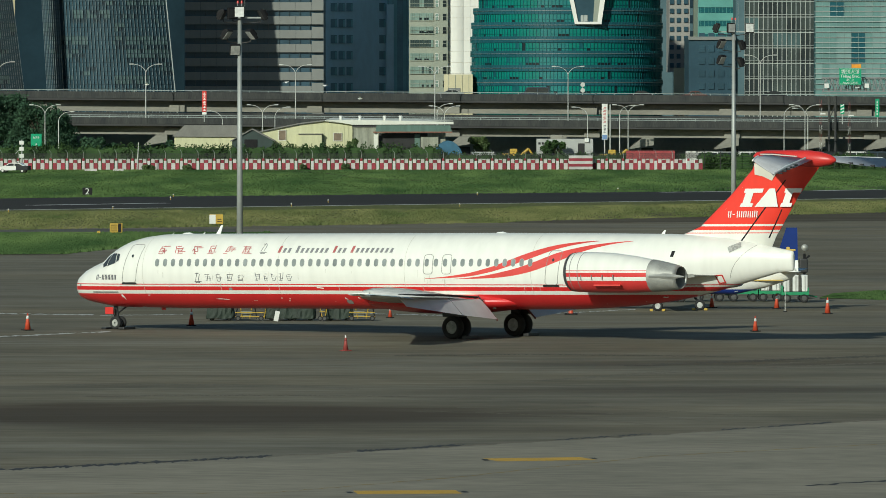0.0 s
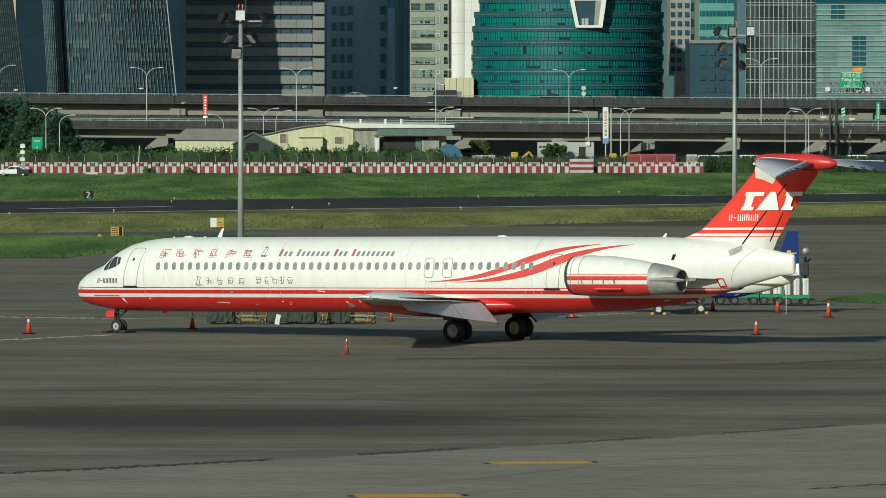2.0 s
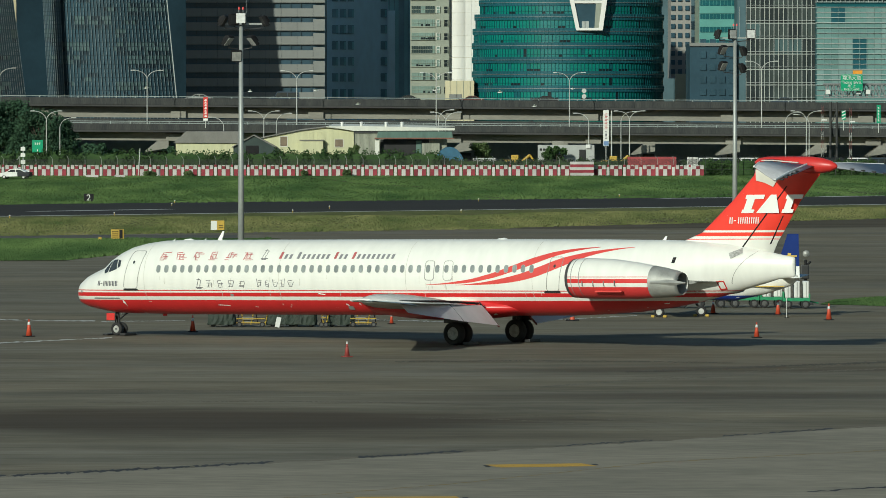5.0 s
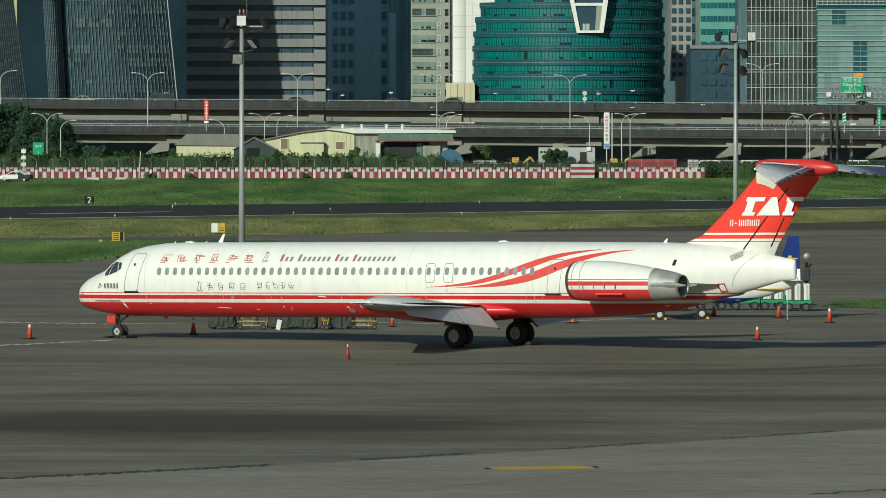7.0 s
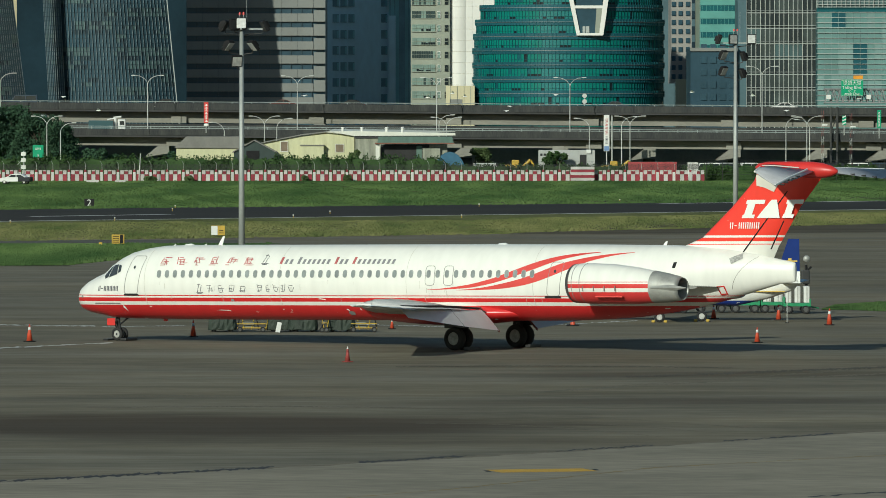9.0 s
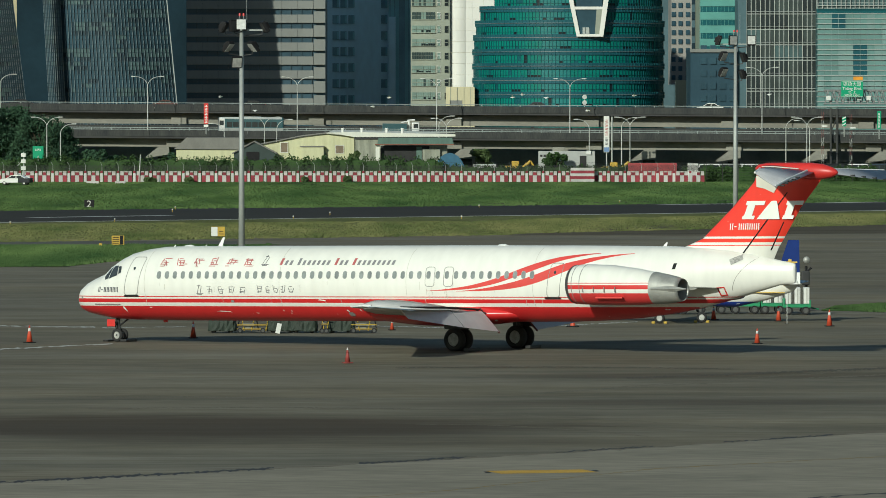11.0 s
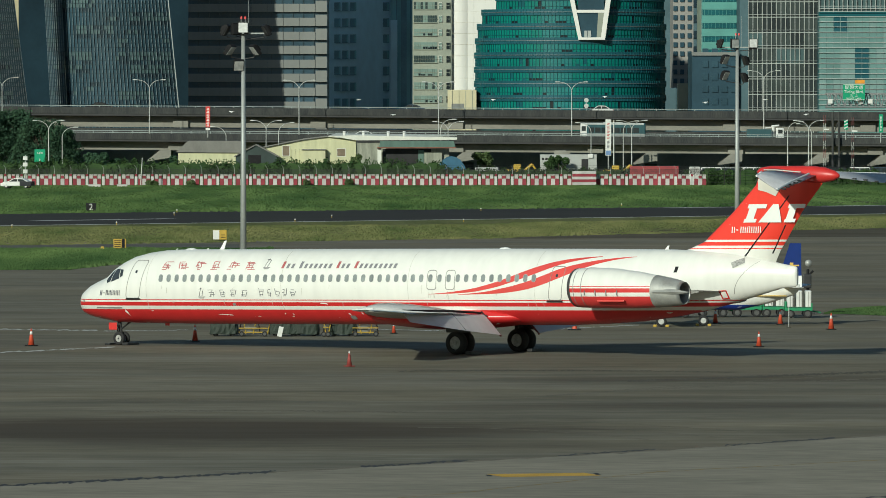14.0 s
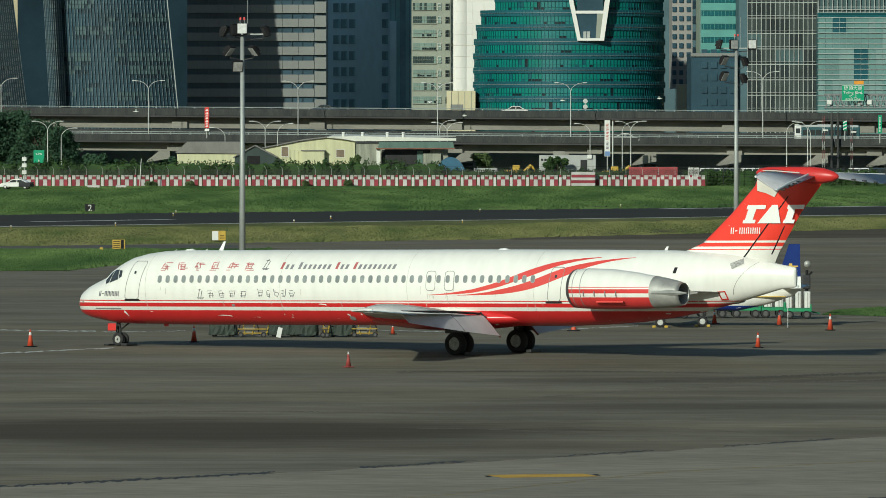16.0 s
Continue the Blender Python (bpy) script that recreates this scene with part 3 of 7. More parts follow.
def airliner():
    jet = thing("airliner", pose(-18.15, 371.84, 0, 0, -0.745, -33), "white and red twin-jet airliner with weathered paint, parked on the apron", "airplane")
    hull_paint = livery("hull_livery")
    rings = []
    dense = []
    for a, b in zip(NOSE, NOSE[1:]):
        k = max(1, int((b[0] - a[0]) / 0.7))
        dense += [a[0] + (b[0] - a[0]) * i / k for i in range(k)]
    dense.append(NOSE[-1][0])
    for u in dense:
        zc, hw, up, dn = station(u)
        rings.append([(u, hw * math.cos(t), zc + (up if math.sin(t) > 0 else dn) * math.sin(t)) for t in (2 * math.pi * i / 72 for i in range(72))])
    hull = part("fuselage", loft(rings), hull_paint, jet, "white fuselage with red belly and pinstripes", True)

    # belly fairing at the wing root
    fair = []
    for i in range(15):
        k = i / 14
        u, s = 17.0 + 10.6 * k, math.sin(math.pi * k) ** 0.6 + 0.02
        fair.append([(u, 1.95 * s * math.cos(t), 1.45 + 0.62 * s * math.sin(t)) for t in (2 * math.pi * j / 32 for j in range(32))])
    part("wing_fairing", loft(fair), hull_paint, jet, "red wing root fairing", True)

    # cabin panes
    step, u = 0.4854, 5.84
    for i in range(46):
        inner, outer = rounded(u, 3.355, 0.215, 0.345, 0.10), rounded(u, 3.355, 0.255, 0.385, 0.12)
        w = part("window_pane", decal_poly(inner, 0.012), PANE, hull)
        part("window_surround", ring_on_side(outer, inner, 0.014), PANE_RIM, w)
        u += step + (0.047 if 32 <= i <= 35 else 0)
    # cockpit panes
    for pts in ([(2.05, 3.36), (2.34, 3.80), (2.46, 3.86), (2.36, 3.30), (2.15, 3.22)], [(2.41, 3.28), (2.52, 3.90), (2.86, 3.93), (2.98, 3.46)], [(3.03, 3.50), (2.92, 3.92), (3.14, 3.88), (3.20, 3.60)]):
        part("cockpit_window", decal_poly([(u + 0.18, z - 0.12) for u, z in pts], 0.02), GLASS_DARK, hull, "dark cockpit window")
    # doors and overwing exits
    for name, c, z, w, h, lean in (("front_door", 4.23, 3.30, 0.88, 1.90, 0.18), ("rear_door", 29.15, 3.10, 0.74, 1.66, 0.14)):
        door = part(name, ring_on_side(rounded(c, z, w, h, 0.16, 5, lean), rounded(c, z, w - 0.055, h - 0.055, 0.135, 5, lean), 0.012), SEAL, hull, "white cabin door with dark seam")
        part("door_sill", decal_poly([(c - 0.60, z - h / 2 - 0.06), (c + 0.34, z - h / 2 - 0.06), (c + 0.30, z - h / 2 + 0.03), (c - 0.56, z - h / 2 + 0.03)], 0.05), DARK_METAL, door)
        part("door_window", decal_poly(rounded(c + 0.02, z + 0.38, 0.13, 0.15, 0.06), 0.016), GLASS_DARK, door)
    for c in (21.99, 23.06):
        part("overwing_exit", ring_on_side(rounded(c, 3.27, 0.55, 0.96, 0.15), rounded(c, 3.27, 0.495, 0.905, 0.125), 0.012), SEAL, hull, "emergency exit outline over the wing")
    # sweeping red ribbons
    def curve(pts):
        def f(v):
            for a, b in zip(pts, pts[1:]):
                if v <= b[0]:
                    k = (v - a[0]) / (b[0] - a[0])
                    k = max(0, min(1, k))
                    return a[1] + (b[1] - a[1]) * k
            return pts[-1][1]
        return lambda v: (f(v - 0.5) + f(v - 0.25) + 2 * f(v) + f(v + 0.25) + f(v + 0.5)) / 6
    up_hi = curve([(21.8, 2.58), (23, 2.67), (24.4, 2.85), (25.8, 3.18), (27.0, 3.60), (28, 3.93), (29.1, 4.20), (30.2, 4.33), (31.4, 4.40)])
    up_lo = curve([(21.8, 2.57), (23, 2.60), (24.4, 2.68), (25.8, 2.93), (27.0, 3.28), (28, 3.60), (29.1, 3.98), (30.2, 4.22), (31.4, 4.385)])
    lo_hi = curve([(23.5, 2.56), (25, 2.68), (26, 2.85), (27.2, 3.10), (28.2, 3.42), (29.4, 3.86), (30.8, 4.15), (32, 4.30), (33.3, 4.385)])
    lo_lo = curve([(23.5, 2.555), (25, 2.58), (26, 2.62), (27.2, 2.76), (28.2, 2.98), (29.4, 3.40), (30.8, 3.92), (32, 4.20), (33.3, 4.375)])
    part("red_ribbon", decal(up_lo, up_hi, 21.8, 31.4, 60), RED_STRIPE, hull, "sweeping red ribbon stripe")
    part("red_ribbon", decal(lo_lo, lo_hi, 23.5, 33.3, 60), RED_STRIPE, hull, "sweeping red ribbon stripe")

    # fin, rudder and tail
    tail_paint = livery("fin_livery", -50, ((4.88, 5.06), (4.72, 4.76), (5.16, 20)), -100, red=(0.78, 0.050, 0.032))
    fin = []
    for x0, x1, z, t in ((34.6, 40.35, 3.85, 0.36), (35.4, 40.72, 4.62, 0.36), (36.5, 41.02, 5.05, 0.34), (38.16, 41.95, 6.5, 0.30), (39.4, 43.02, 7.75, 0.28), (39.6, 43.3, 8.2, 0.30)):
        fin.append([(x0 + px * (x1 - x0), y * t / 2, z) for px, y in ((0, 0), (0.03, 0.45), (0.12, 0.8), (0.35, 1), (0.65, 0.75), (1, 0.06), (1, -0.06), (0.65, -0.75), (0.35, -1), (0.12, -0.8), (0.03, -0.45))])
    fin_ob = part("fin", loft(fin), tail_paint, jet, "red swept fin with white stripes", True)
    part("rudder_seam", loft([[(38.75 + e, -0.155, 4.30), (38.83 + e, -0.155, 4.30), (38.83 + e, 0.15, 4.30), (38.75 + e, 0.15, 4.30)] if k == 0 else [(41.27, -0.135, 7.25), (41.33, -0.135, 7.25), (41.33, 0.13, 7.25), (41.27, 0.13, 7.25)] for k, e in ((0, 0), (1, 0))]), BLACK, fin_ob, "dark rudder hinge line")
    part("tab_seam", prism([(40.30, 4.50), (40.36, 4.50), (41.08, 5.85), (41.03, 5.85)], -0.075, 0.075), BLACK, fin_ob, "dark trim tab line")
    part("cap_panel", prism([(39.62, 8.05), (39.64, 7.52), (40.1, 7.42), (40.58, 7.22), (40.78, 7.50), (40.3, 7.95)], -0.185, -0.12), CREAM_PAINT, fin_ob, "cream panel under the tailplane")
    bullet = []
    for u, r in ((39.5, 0.05), (39.7, 0.20), (40.2, 0.30), (41.5, 0.36), (42.6, 0.40), (43.2, 0.36), (43.7, 0.24), (43.95, 0.10), (44.0, 0.02)):
        bullet.append([(u, r * math.cos(t), 8.27 - 0.05 * (u - 42) + r * 1.0 * math.sin(t)) for t in (2 * math.pi * i / 24 for i in range(24))])
    part("tail_bullet", loft(bullet), RED_PAINT, fin_ob, "red bullet fairing on the fin top", True)
    for s in (-1, 1):
        droop = 1.0 if s < 0 else 0.8
        stab = part("stabilizer", surface([(39.9, s * 0.1, 8.38, 2.95, 0.10, 3), (41.4, s * 3.0, 8.32, 2.15, 0.10, 4 + 9 * droop), (43.05, s * 6.1, 8.22, 1.25, 0.09, 5 + 27 * droop)]), STAB_GREY, jet, "grey tailplane with red root", True)
        part("root_cuff", surface([(39.75, s * 0.08, 8.39, 3.15, 0.12, 3), (40.3, s * 1.1, 8.37, 2.75, 0.115, 4 + 3 * droop)]), RED_PAINT, stab, "", True)
        part("leading_edge", rods(((39.95, s * 0.3, 8.40), (41.4, s * 3.0, 8.33), 0.06), ((41.4, s * 3.0, 8.33), (43.05, s * 6.1, 8.22), 0.05), n=8), WHITE_PAINT, stab)
        if s < 0:
            part("elevator_tab", rods(((43.02, -1.2, 8.28), (43.55, -3.8, 7.92), 0.05), ((43.55, -3.8, 7.92), (44.02, -5.9, 7.56), 0.07), n=8), WHITE_PAINT, stab, "white elevator trailing edge")
            part("root_line", rods(((40.5, -1.1, 8.48), (41.2, -1.15, 8.47), 0.03), ((41.2, -1.15, 8.47), (42.6, -1.25, 8.36), 0.03), n=6), CREAM_PAINT, stab)
        for k in range(5):
            y = 2.6 + k * 0.7
            part("hinge_fairing", boxes((43.2 + k * 0.2, 43.42 + k * 0.2, s * y - 0.05, s * y + 0.05, 8.16 - (0.24 + 0.09 * k) * droop, 8.24 - (0.24 + 0.09 * k) * droop), bevel=0.02), DARK_METAL, stab)
    part("tail_vent", decal_poly([(38.41, 4.06), (38.95, 4.30), (39.09, 4.06), (38.55, 3.80)], 0.03), VENT_GREY, hull)

    # engines on stub pylons
    eng_paint = livery("nacelle_livery", 2.53, ((2.72, 2.92), (2.995, 3.03)), 30.0, 36.0, red=(0.60, 0.045, 0.045))
    for s in (-1, 1):
        y = 2.4 if s > 0 else -3.05
        prof = [(31.35, 0.72), (31.22, 0.80), (31.18, 0.86), (31.26, 0.91), (31.55, 0.95), (32.2, 0.97), (33.5, 0.95), (34.8, 0.87), (35.75, 0.76)]
        rr = [[(u, y + r * math.cos(t), 2.93 - 0.06 * max(0, u - 33) + r * math.sin(t)) for t in (2 * math.pi * i / 40 for i in range(40))] for u, r in prof]
        nac = part("engine_nacelle", loft(rr, caps=False), eng_paint, jet, "white and red engine nacelle", True)
        lip = [[(u, y + r * math.cos(t), 2.93 + r * math.sin(t)) for t in (2 * math.pi * i / 40 for i in range(40))] for u, r in ((31.24, 0.80), (31.165, 0.86), (31.25, 0.922), (31.36, 0.940))]
        part("intake_lip", loft(lip, caps=False), LIP_DARK, nac, "dark intake lip", True)
        for u, r in ((31.55, 0.953), (32.0, 0.970)):
            tt = [[(u + e, y + r * math.cos(t), 2.93 + r * math.sin(t)) for t in (2 * math.pi * i / 40 for i in range(40))] for e in (0, 0.035)]
            part("nacelle_seam", loft(tt, caps=False), SEAL, nac)
        tt = [[(u, y + r * math.cos(t), 2.93 - 0.06 * max(0, u - 33) + r * math.sin(t)) for t in (2 * math.pi * i / 40 for i in range(40))] for u, r in ((35.74, 0.775), (36.4, 0.70), (37.0, 0.60), (37.25, 0.53), (37.2, 0.50), (36.2, 0.48))]
        part("exhaust_nozzle", loft(tt, caps=False), GREY_METAL, nac, "bare metal exhaust nozzle", True)
        for q in (-1, 1):
            part("reverser_bucket", loft([[(35.9, y + q * 0.70, 2.60), (35.9, y + q * 0.80, 2.75), (35.9, y + q * 0.70, 2.92)], [(37.0, y + q * 0.60, 2.60), (37.0, y + q * 0.70, 2.74), (37.0, y + q * 0.60, 2.88)], [(37.7, y + q * 0.50, 2.70), (37.7, y + q * 0.52, 2.72), (37.7, y + q * 0.50, 2.75)]]), GREY_METAL, nac, "metal thrust reverser fairing")
        part("exhaust_core", rods(((36.1, y, 2.75), (36.9, y, 2.71), 0.46, 0.20), n=24), DARK_METAL, nac)
        part("fan_face", rods(((31.5, y, 2.93), (31.55, y, 2.93), 0.75, 0.75), n=24), DARK_METAL, nac)
        part("access_panel", boxes((32.9, 34.4, y - 0.93, y - 0.80, 2.28, 2.36), bevel=0.02), RED_STRIPE, nac)
        for k in range(4):
            part("nacelle_latch", boxes((32.2 + k * 0.6, 32.24 + k * 0.6, y - 0.985, y - 0.94, 2.58, 2.82)), SEAL, nac)
        part("pylon", surface([(31.9, s * 1.1, 2.98, 4.5, 0.09, 0), (32.2, s * 2.3, 2.95, 4.0, 0.09, 0)]), hull_paint, jet, "", True)
        part("pylon_tail", loft([[(36.4, s * 1.0, 2.70), (36.4, s * 1.0, 2.80), (36.4, s * 2.2, 2.77)], [(37.9, s * 0.8, 2.70), (37.9, s * 0.8, 2.73), (37.9, s * 1.15, 2.71)]]), DARK_METAL, jet)

    # wings with flaps down
    for s in (-1, 1):
        wing = part("wing", surface([(17.6, s * 1.2, 1.76, 7.4, 0.115, 2.8), (20.6, s * 5.2, 1.95, 4.9, 0.09, 2.6), (27.1, s * 16.3, 2.16, 1.25, 0.10, 3)]), WING_GREY, jet, "grey swept wing", True)
        part("wing_tip", loft([[(27.1, s * 16.3, 2.22), (28.3, s * 16.3, 2.27), (28.3, s * 16.3, 2.20), (27.1, s * 16.3, 2.16)], [(27.5, s * 16.55, 2.22), (28.4, s * 16.5, 2.26), (28.4, s * 16.5, 2.20), (27.5, s * 16.55, 2.18)]]), WHITE_PAINT, wing)
        for name, a, b in (("inboard_flap", (25.0, 1.75, 1.60, 1.42), (25.35, 5.1, 1.70, 1.15)), ("outboard_flap", (25.37, 5.13, 1.70, 1.15), (26.15, 10.6, 1.88, 0.62))):
            part(name, surface([(a[0], s * a[1], a[2], a[3], 0.06, 44), (b[0], s * b[1], b[2], b[3], 0.06, 44)]), FLAP_GREY, wing, "pale grey drooped flap")
        part("aileron", surface([(26.4, s * 11.0, 1.93, 1.0, 0.08, 6), (27.9, s * 16.0, 2.16, 0.5, 0.08, 2)]), TIP_BLUE, wing, "bluish grey aileron", True)
        part("flap_seam", rods(((24.98, s * 1.9, 1.68), (25.45, s * 5.2, 1.85), 0.055), ((25.45, s * 5.2, 1.85), (26.15, s * 10.6, 2.00), 0.05), n=6), BLACK, wing)
        part("spoiler_seam", rods(((24.3, s * 1.9, 1.74), (24.95, s * 5.2, 1.89), 0.03), ((24.95, s * 5.2, 1.89), (25.75, s * 10.6, 2.01), 0.028), n=6), BLACK, wing)
        part("flap_end", loft([[(24.95, s * 1.73, 1.66), (24.95, s * 1.73, 1.54), (25.05, s * 1.70, 1.54)], [(26.06, s * 1.73, 0.60), (26.00, s * 1.73, 0.52), (26.06, s * 1.70, 0.55)]]), FLAP_BROWN, wing, "rusty flap end rib")
        part("flap_joint", rods(((25.40, s * 5.11, 1.72), (26.18, s * 5.11, 0.93), 0.022), n=6), SEAL, wing)
        part("flap_linkage", rods(((24.7, s * 1.72, 1.62), (25.3, s * 1.70, 1.30), 0.045), ((24.9, s * 1.70, 1.75), (25.2, s * 1.72, 1.40), 0.035), ((24.6, s * 1.74, 1.45), (25.2, s * 1.68, 1.55), 0.03), n=6), DARK_METAL, wing, "dark flap linkage")

    # undercarriage
    tilt = lambda u: -0.013 * u
    zg = tilt(24.5)
    for s in (-1, 1):
        y = s * 2.54
        um = 24.5 if s > 0 else 24.2
        gear = part("main_gear_leg", rods(((um, y, zg + 0.55), (um - 0.1, y + s * 0.1, 1.5), 0.13, 0.16), ((um, y - 0.42, zg + 0.57), (um, y + 0.42, zg + 0.57), 0.09), ((um - 0.1, y, 1.1), (um - 0.9, y - s * 0.9, 1.45), 0.07)), DARK_METAL, jet, "dark landing gear leg")
        for k in (-1, 1):
            wheel(gear, um, y + k * 0.33, 0.565, 0.40, zg + 0.565, GEAR_HUB)
        part("gear_door", boxes((um - 0.6, um + 0.8, y + s * 0.30, y + s * 0.34, 0.75, 1.35), bevel=0.01), DARK_METAL, gear)
        part("chock", boxes((um + 0.6, um + 0.9, y - 0.5, y + 0.5, zg, zg + 0.16), bevel=0.03), DARK_METAL, gear)
    zn = tilt(2.25)
    leg = part("nose_gear_leg", rods(((2.25, 0, zn + 0.33), (2.1, 0, 1.35), 0.085, 0.11), ((2.16, -0.12, 0.85), (2.16, 0.12, 0.85), 0.06), ((2.05, 0, 0.55), (1.95, 0, 0.85), 0.03), ((1.95, 0, 0.85), (2.1, 0, 1.1), 0.03), ((2.25, -0.3, zn + 0.33), (2.25, 0.3, zn + 0.33), 0.05), ((2.2, 0, 0.75), (2.9, 0, 1.2), 0.045)), DARK_METAL, jet, "nose landing gear leg")
    for k in (-1, 1):
        wheel(leg, 2.25, k * 0.22, 0.33, 0.18, zn + 0.33)
    part("chock", boxes((2.60, 2.95, -0.5, 0.5, zn, zn + 0.13), (1.55, 1.85, -0.5, 0.5, zn, zn + 0.10), bevel=0.03), DARK_METAL, leg)
    part("nose_gear_door", boxes((1.75, 2.25, -0.42, -0.38, 0.74, 1.10), bevel=0.02), RED_PAINT, leg, "red nose gear door")

    # roof aerials
    for u, h, c in ((8.33, 0.45, 0.26), (34.3, 0.20, 0.2), (5.6, 0.10, 0.1), (7.5, 0.08, 0.1)):
        zt = station(u)[0] + station(u)[2] - 0.02
        part("blade_aerial", loft([[(u, -0.02, zt), (u + c, -0.02, zt), (u + c, 0.02, zt), (u, 0.02, zt)], [(u + 0.5 * h + 0.08, -0.012, zt + h), (u + 0.5 * h + 0.08 + c * 0.45, -0.012, zt + h), (u + 0.5 * h + 0.08 + c * 0.45, 0.012, zt + h), (u + 0.5 * h + 0.08, 0.012, zt + h)]]), WHITE_PAINT, hull)
    for u in (25.2, 6.6):
        zt = station(u)[0] + station(u)[2]
        part("roof_dome", loft([[(u + q, 0.16 * f * math.cos(t), zt - 0.03 + 0.10 * f * max(0, math.sin(t))) for t in (2 * math.pi * i / 16 for i in range(16))] for q, f in ((-0.35, 0.1), (-0.2, 0.8), (0.1, 1), (0.4, 0.1))]), WHITE_PAINT, hull, "", True)
    part("belly_aerial", boxes((4.95, 5.2, -0.02, 0.02, 0.95, 1.10), bevel=0.01), RED_PAINT, hull)
    part("static_port", decal_poly(rounded(0.62, 2.20, 0.14, 0.14, 0.06), 0.014), SEAL, hull)
    part("pitot_panel", decal_poly([(1.55, 1.86), (3.25, 1.86), (3.25, 1.92), (1.6, 1.92)], 0.03), SEAL, hull)
    part("outflow_port", decal_poly(rounded(17.0, 1.42, 0.34, 0.20, 0.09), 0.012), SEAL, hull)
    part("drain_port", decal_poly(rounded(10.2, 2.06, 0.20, 0.12, 0.05), 0.014), SEAL, hull)
    part("rear_port", decal_poly([(35.55, 3.62), (35.72, 3.62), (35.78, 3.90), (35.61, 3.90)], 0.012), BLACK, hull)
    part("hatch_outline", ring_on_side([(37.86, 2.34), (38.22, 2.37), (38.17, 2.78), (37.78, 2.76)], [(37.92, 2.40), (38.16, 2.42), (38.12, 2.73), (37.85, 2.71)], 0.03), RED_PAINT, hull)
    # patches of bare primer
    for u, z, w, h in ((18.2, 1.52, 0.6, 0.07), (16.8, 1.60, 0.16, 0.09), (15.3, 2.12, 0.5, 0.06), (9.0, 1.55, 0.9, 0.05), (17.6, 1.63, 0.10, 0.10), (3.35, 1.68, 0.18, 0.22), (13.5, 1.58, 0.07, 0.07)):
        part("bare_patch", decal_poly([(u, z), (u + w * 0.6, z - h * 0.5), (u + w, z - h), (u + w * 0.9, z), (u + w * 0.3, z + h * 0.6)], 0.012), WHITE_PAINT, hull)

    # skin joints and drips
    for u in (4.95, 13.1, 20.6, 27.9):
        zc, _, up, dn = station(u)
        part("skin_joint", decal(lambda v: zc - dn * 0.6, lambda v: zc + up * 0.985, u, u + 0.022, 1, 0.004, 30), GRIME, hull)
    bm = bmesh.new()
    arc = [[bm.verts.new(on_side(38.50 + 0.22 * (z - 2.6) + 0.38 * (z - 2.6) ** 2 + e, z, 0.006)) for e in (0, 0.03)] for z in steps(2.6, 4.15, 16)]
    for p, q in zip(arc, arc[1:]):
        bm.faces.new((p[0], p[1], q[1], q[0]))
    part("tail_cone_joint", bm, GRIME_DARK, hull)
    drip = random.Random(8)
    for k in range(34):
        u = drip.choice((21.8, 22.1, 22.3, 22.9, 23.2)) + drip.uniform(-0.1, 0.1) if k < 9 else drip.uniform(5.5, 36)
        z = drip.uniform(2.5, 2.75) if k < 9 else drip.choice((2.9, 3.05, 2.36)) - drip.uniform(0, 0.2)
        h = drip.uniform(0.12, 0.42)
        part("grime_streak", decal_bars([(u, z - h, drip.uniform(0.012, 0.03), h, 0.01)], 0.005), GRIME, hull)
    # lettering, as plain bars
    rnd = random.Random(4)
    for k in range(6):
        u = 5.75 + k * 1.0
        bars = []
        for j in range(5):
            bars.append((u + rnd.uniform(0, 0.22) + j * 0.02, 3.79 + j * 0.085 + rnd.uniform(-0.02, 0.02), rnd.uniform(0.16, 0.46), 0.035, rnd.uniform(-0.03, 0.06)))
        for j in range(3):
            bars.append((u + 0.08 + j * 0.17 + rnd.uniform(-0.05, 0.05), 3.78 + rnd.uniform(0, 0.14), 0.045, rnd.uniform(0.16, 0.34), rnd.uniform(-0.12, 0.14)))
        tagged(part("title_character", decal_bars(bars), RED_TEXT, hull, "faded red title strokes"), kind="stuff")
    u = 13.0
    for word in (3, 7, 3, 9):
        for i in range(word):
            part("title_bar", decal_bars([(u, 3.84, 0.15, 0.225 if i else 0.33, 0.06)]), RED_TEXT if word != 7 and i == 0 else TITLE_GREY, hull)
            u += 0.288
        u += 0.19
    for u0, z0, n, w in ((8.75, 2.42, 4, 0.64), (11.78, 2.44, 5, 0.47)):
        for k in range(n):
            bars = []
            for j in range(4):
                bars.append((u0 + k * w + rnd.uniform(0, 0.2) * w, z0 + 0.02 + j * 0.10 + rnd.uniform(-0.02, 0.03), w * rnd.uniform(0.15, 0.5), 0.022, rnd.uniform(-0.04, 0.06)))
            for j in range(2):
                bars.append((u0 + k * w + w * (0.15 + 0.3 * j), z0 + rnd.uniform(0, 0.1), 0.028, rnd.uniform(0.18, 0.36), rnd.uniform(-0.10, 0.12)))
            tagged(part("slogan_character", decal_bars(bars), DARK_TEXT, hull), kind="stuff")
    for u0, z0 in ((8.1, 2.36), (11.92, 3.80)):
        part("sail_emblem", decal_bars([(u0 + 0.05, z0 + 0.10, 0.03, 0.42, 0.14), (u0 + 0.22, z0 + 0.10, 0.03, 0.34, 0.10), (u0, z0 + 0.05, 0.42, 0.03, 0), (u0 + 0.05, z0, 0.28, 0.03, 0), (u0 + 0.08, z0 + 0.45, 0.2, 0.025, 0)]), DARK_TEXT, hull)
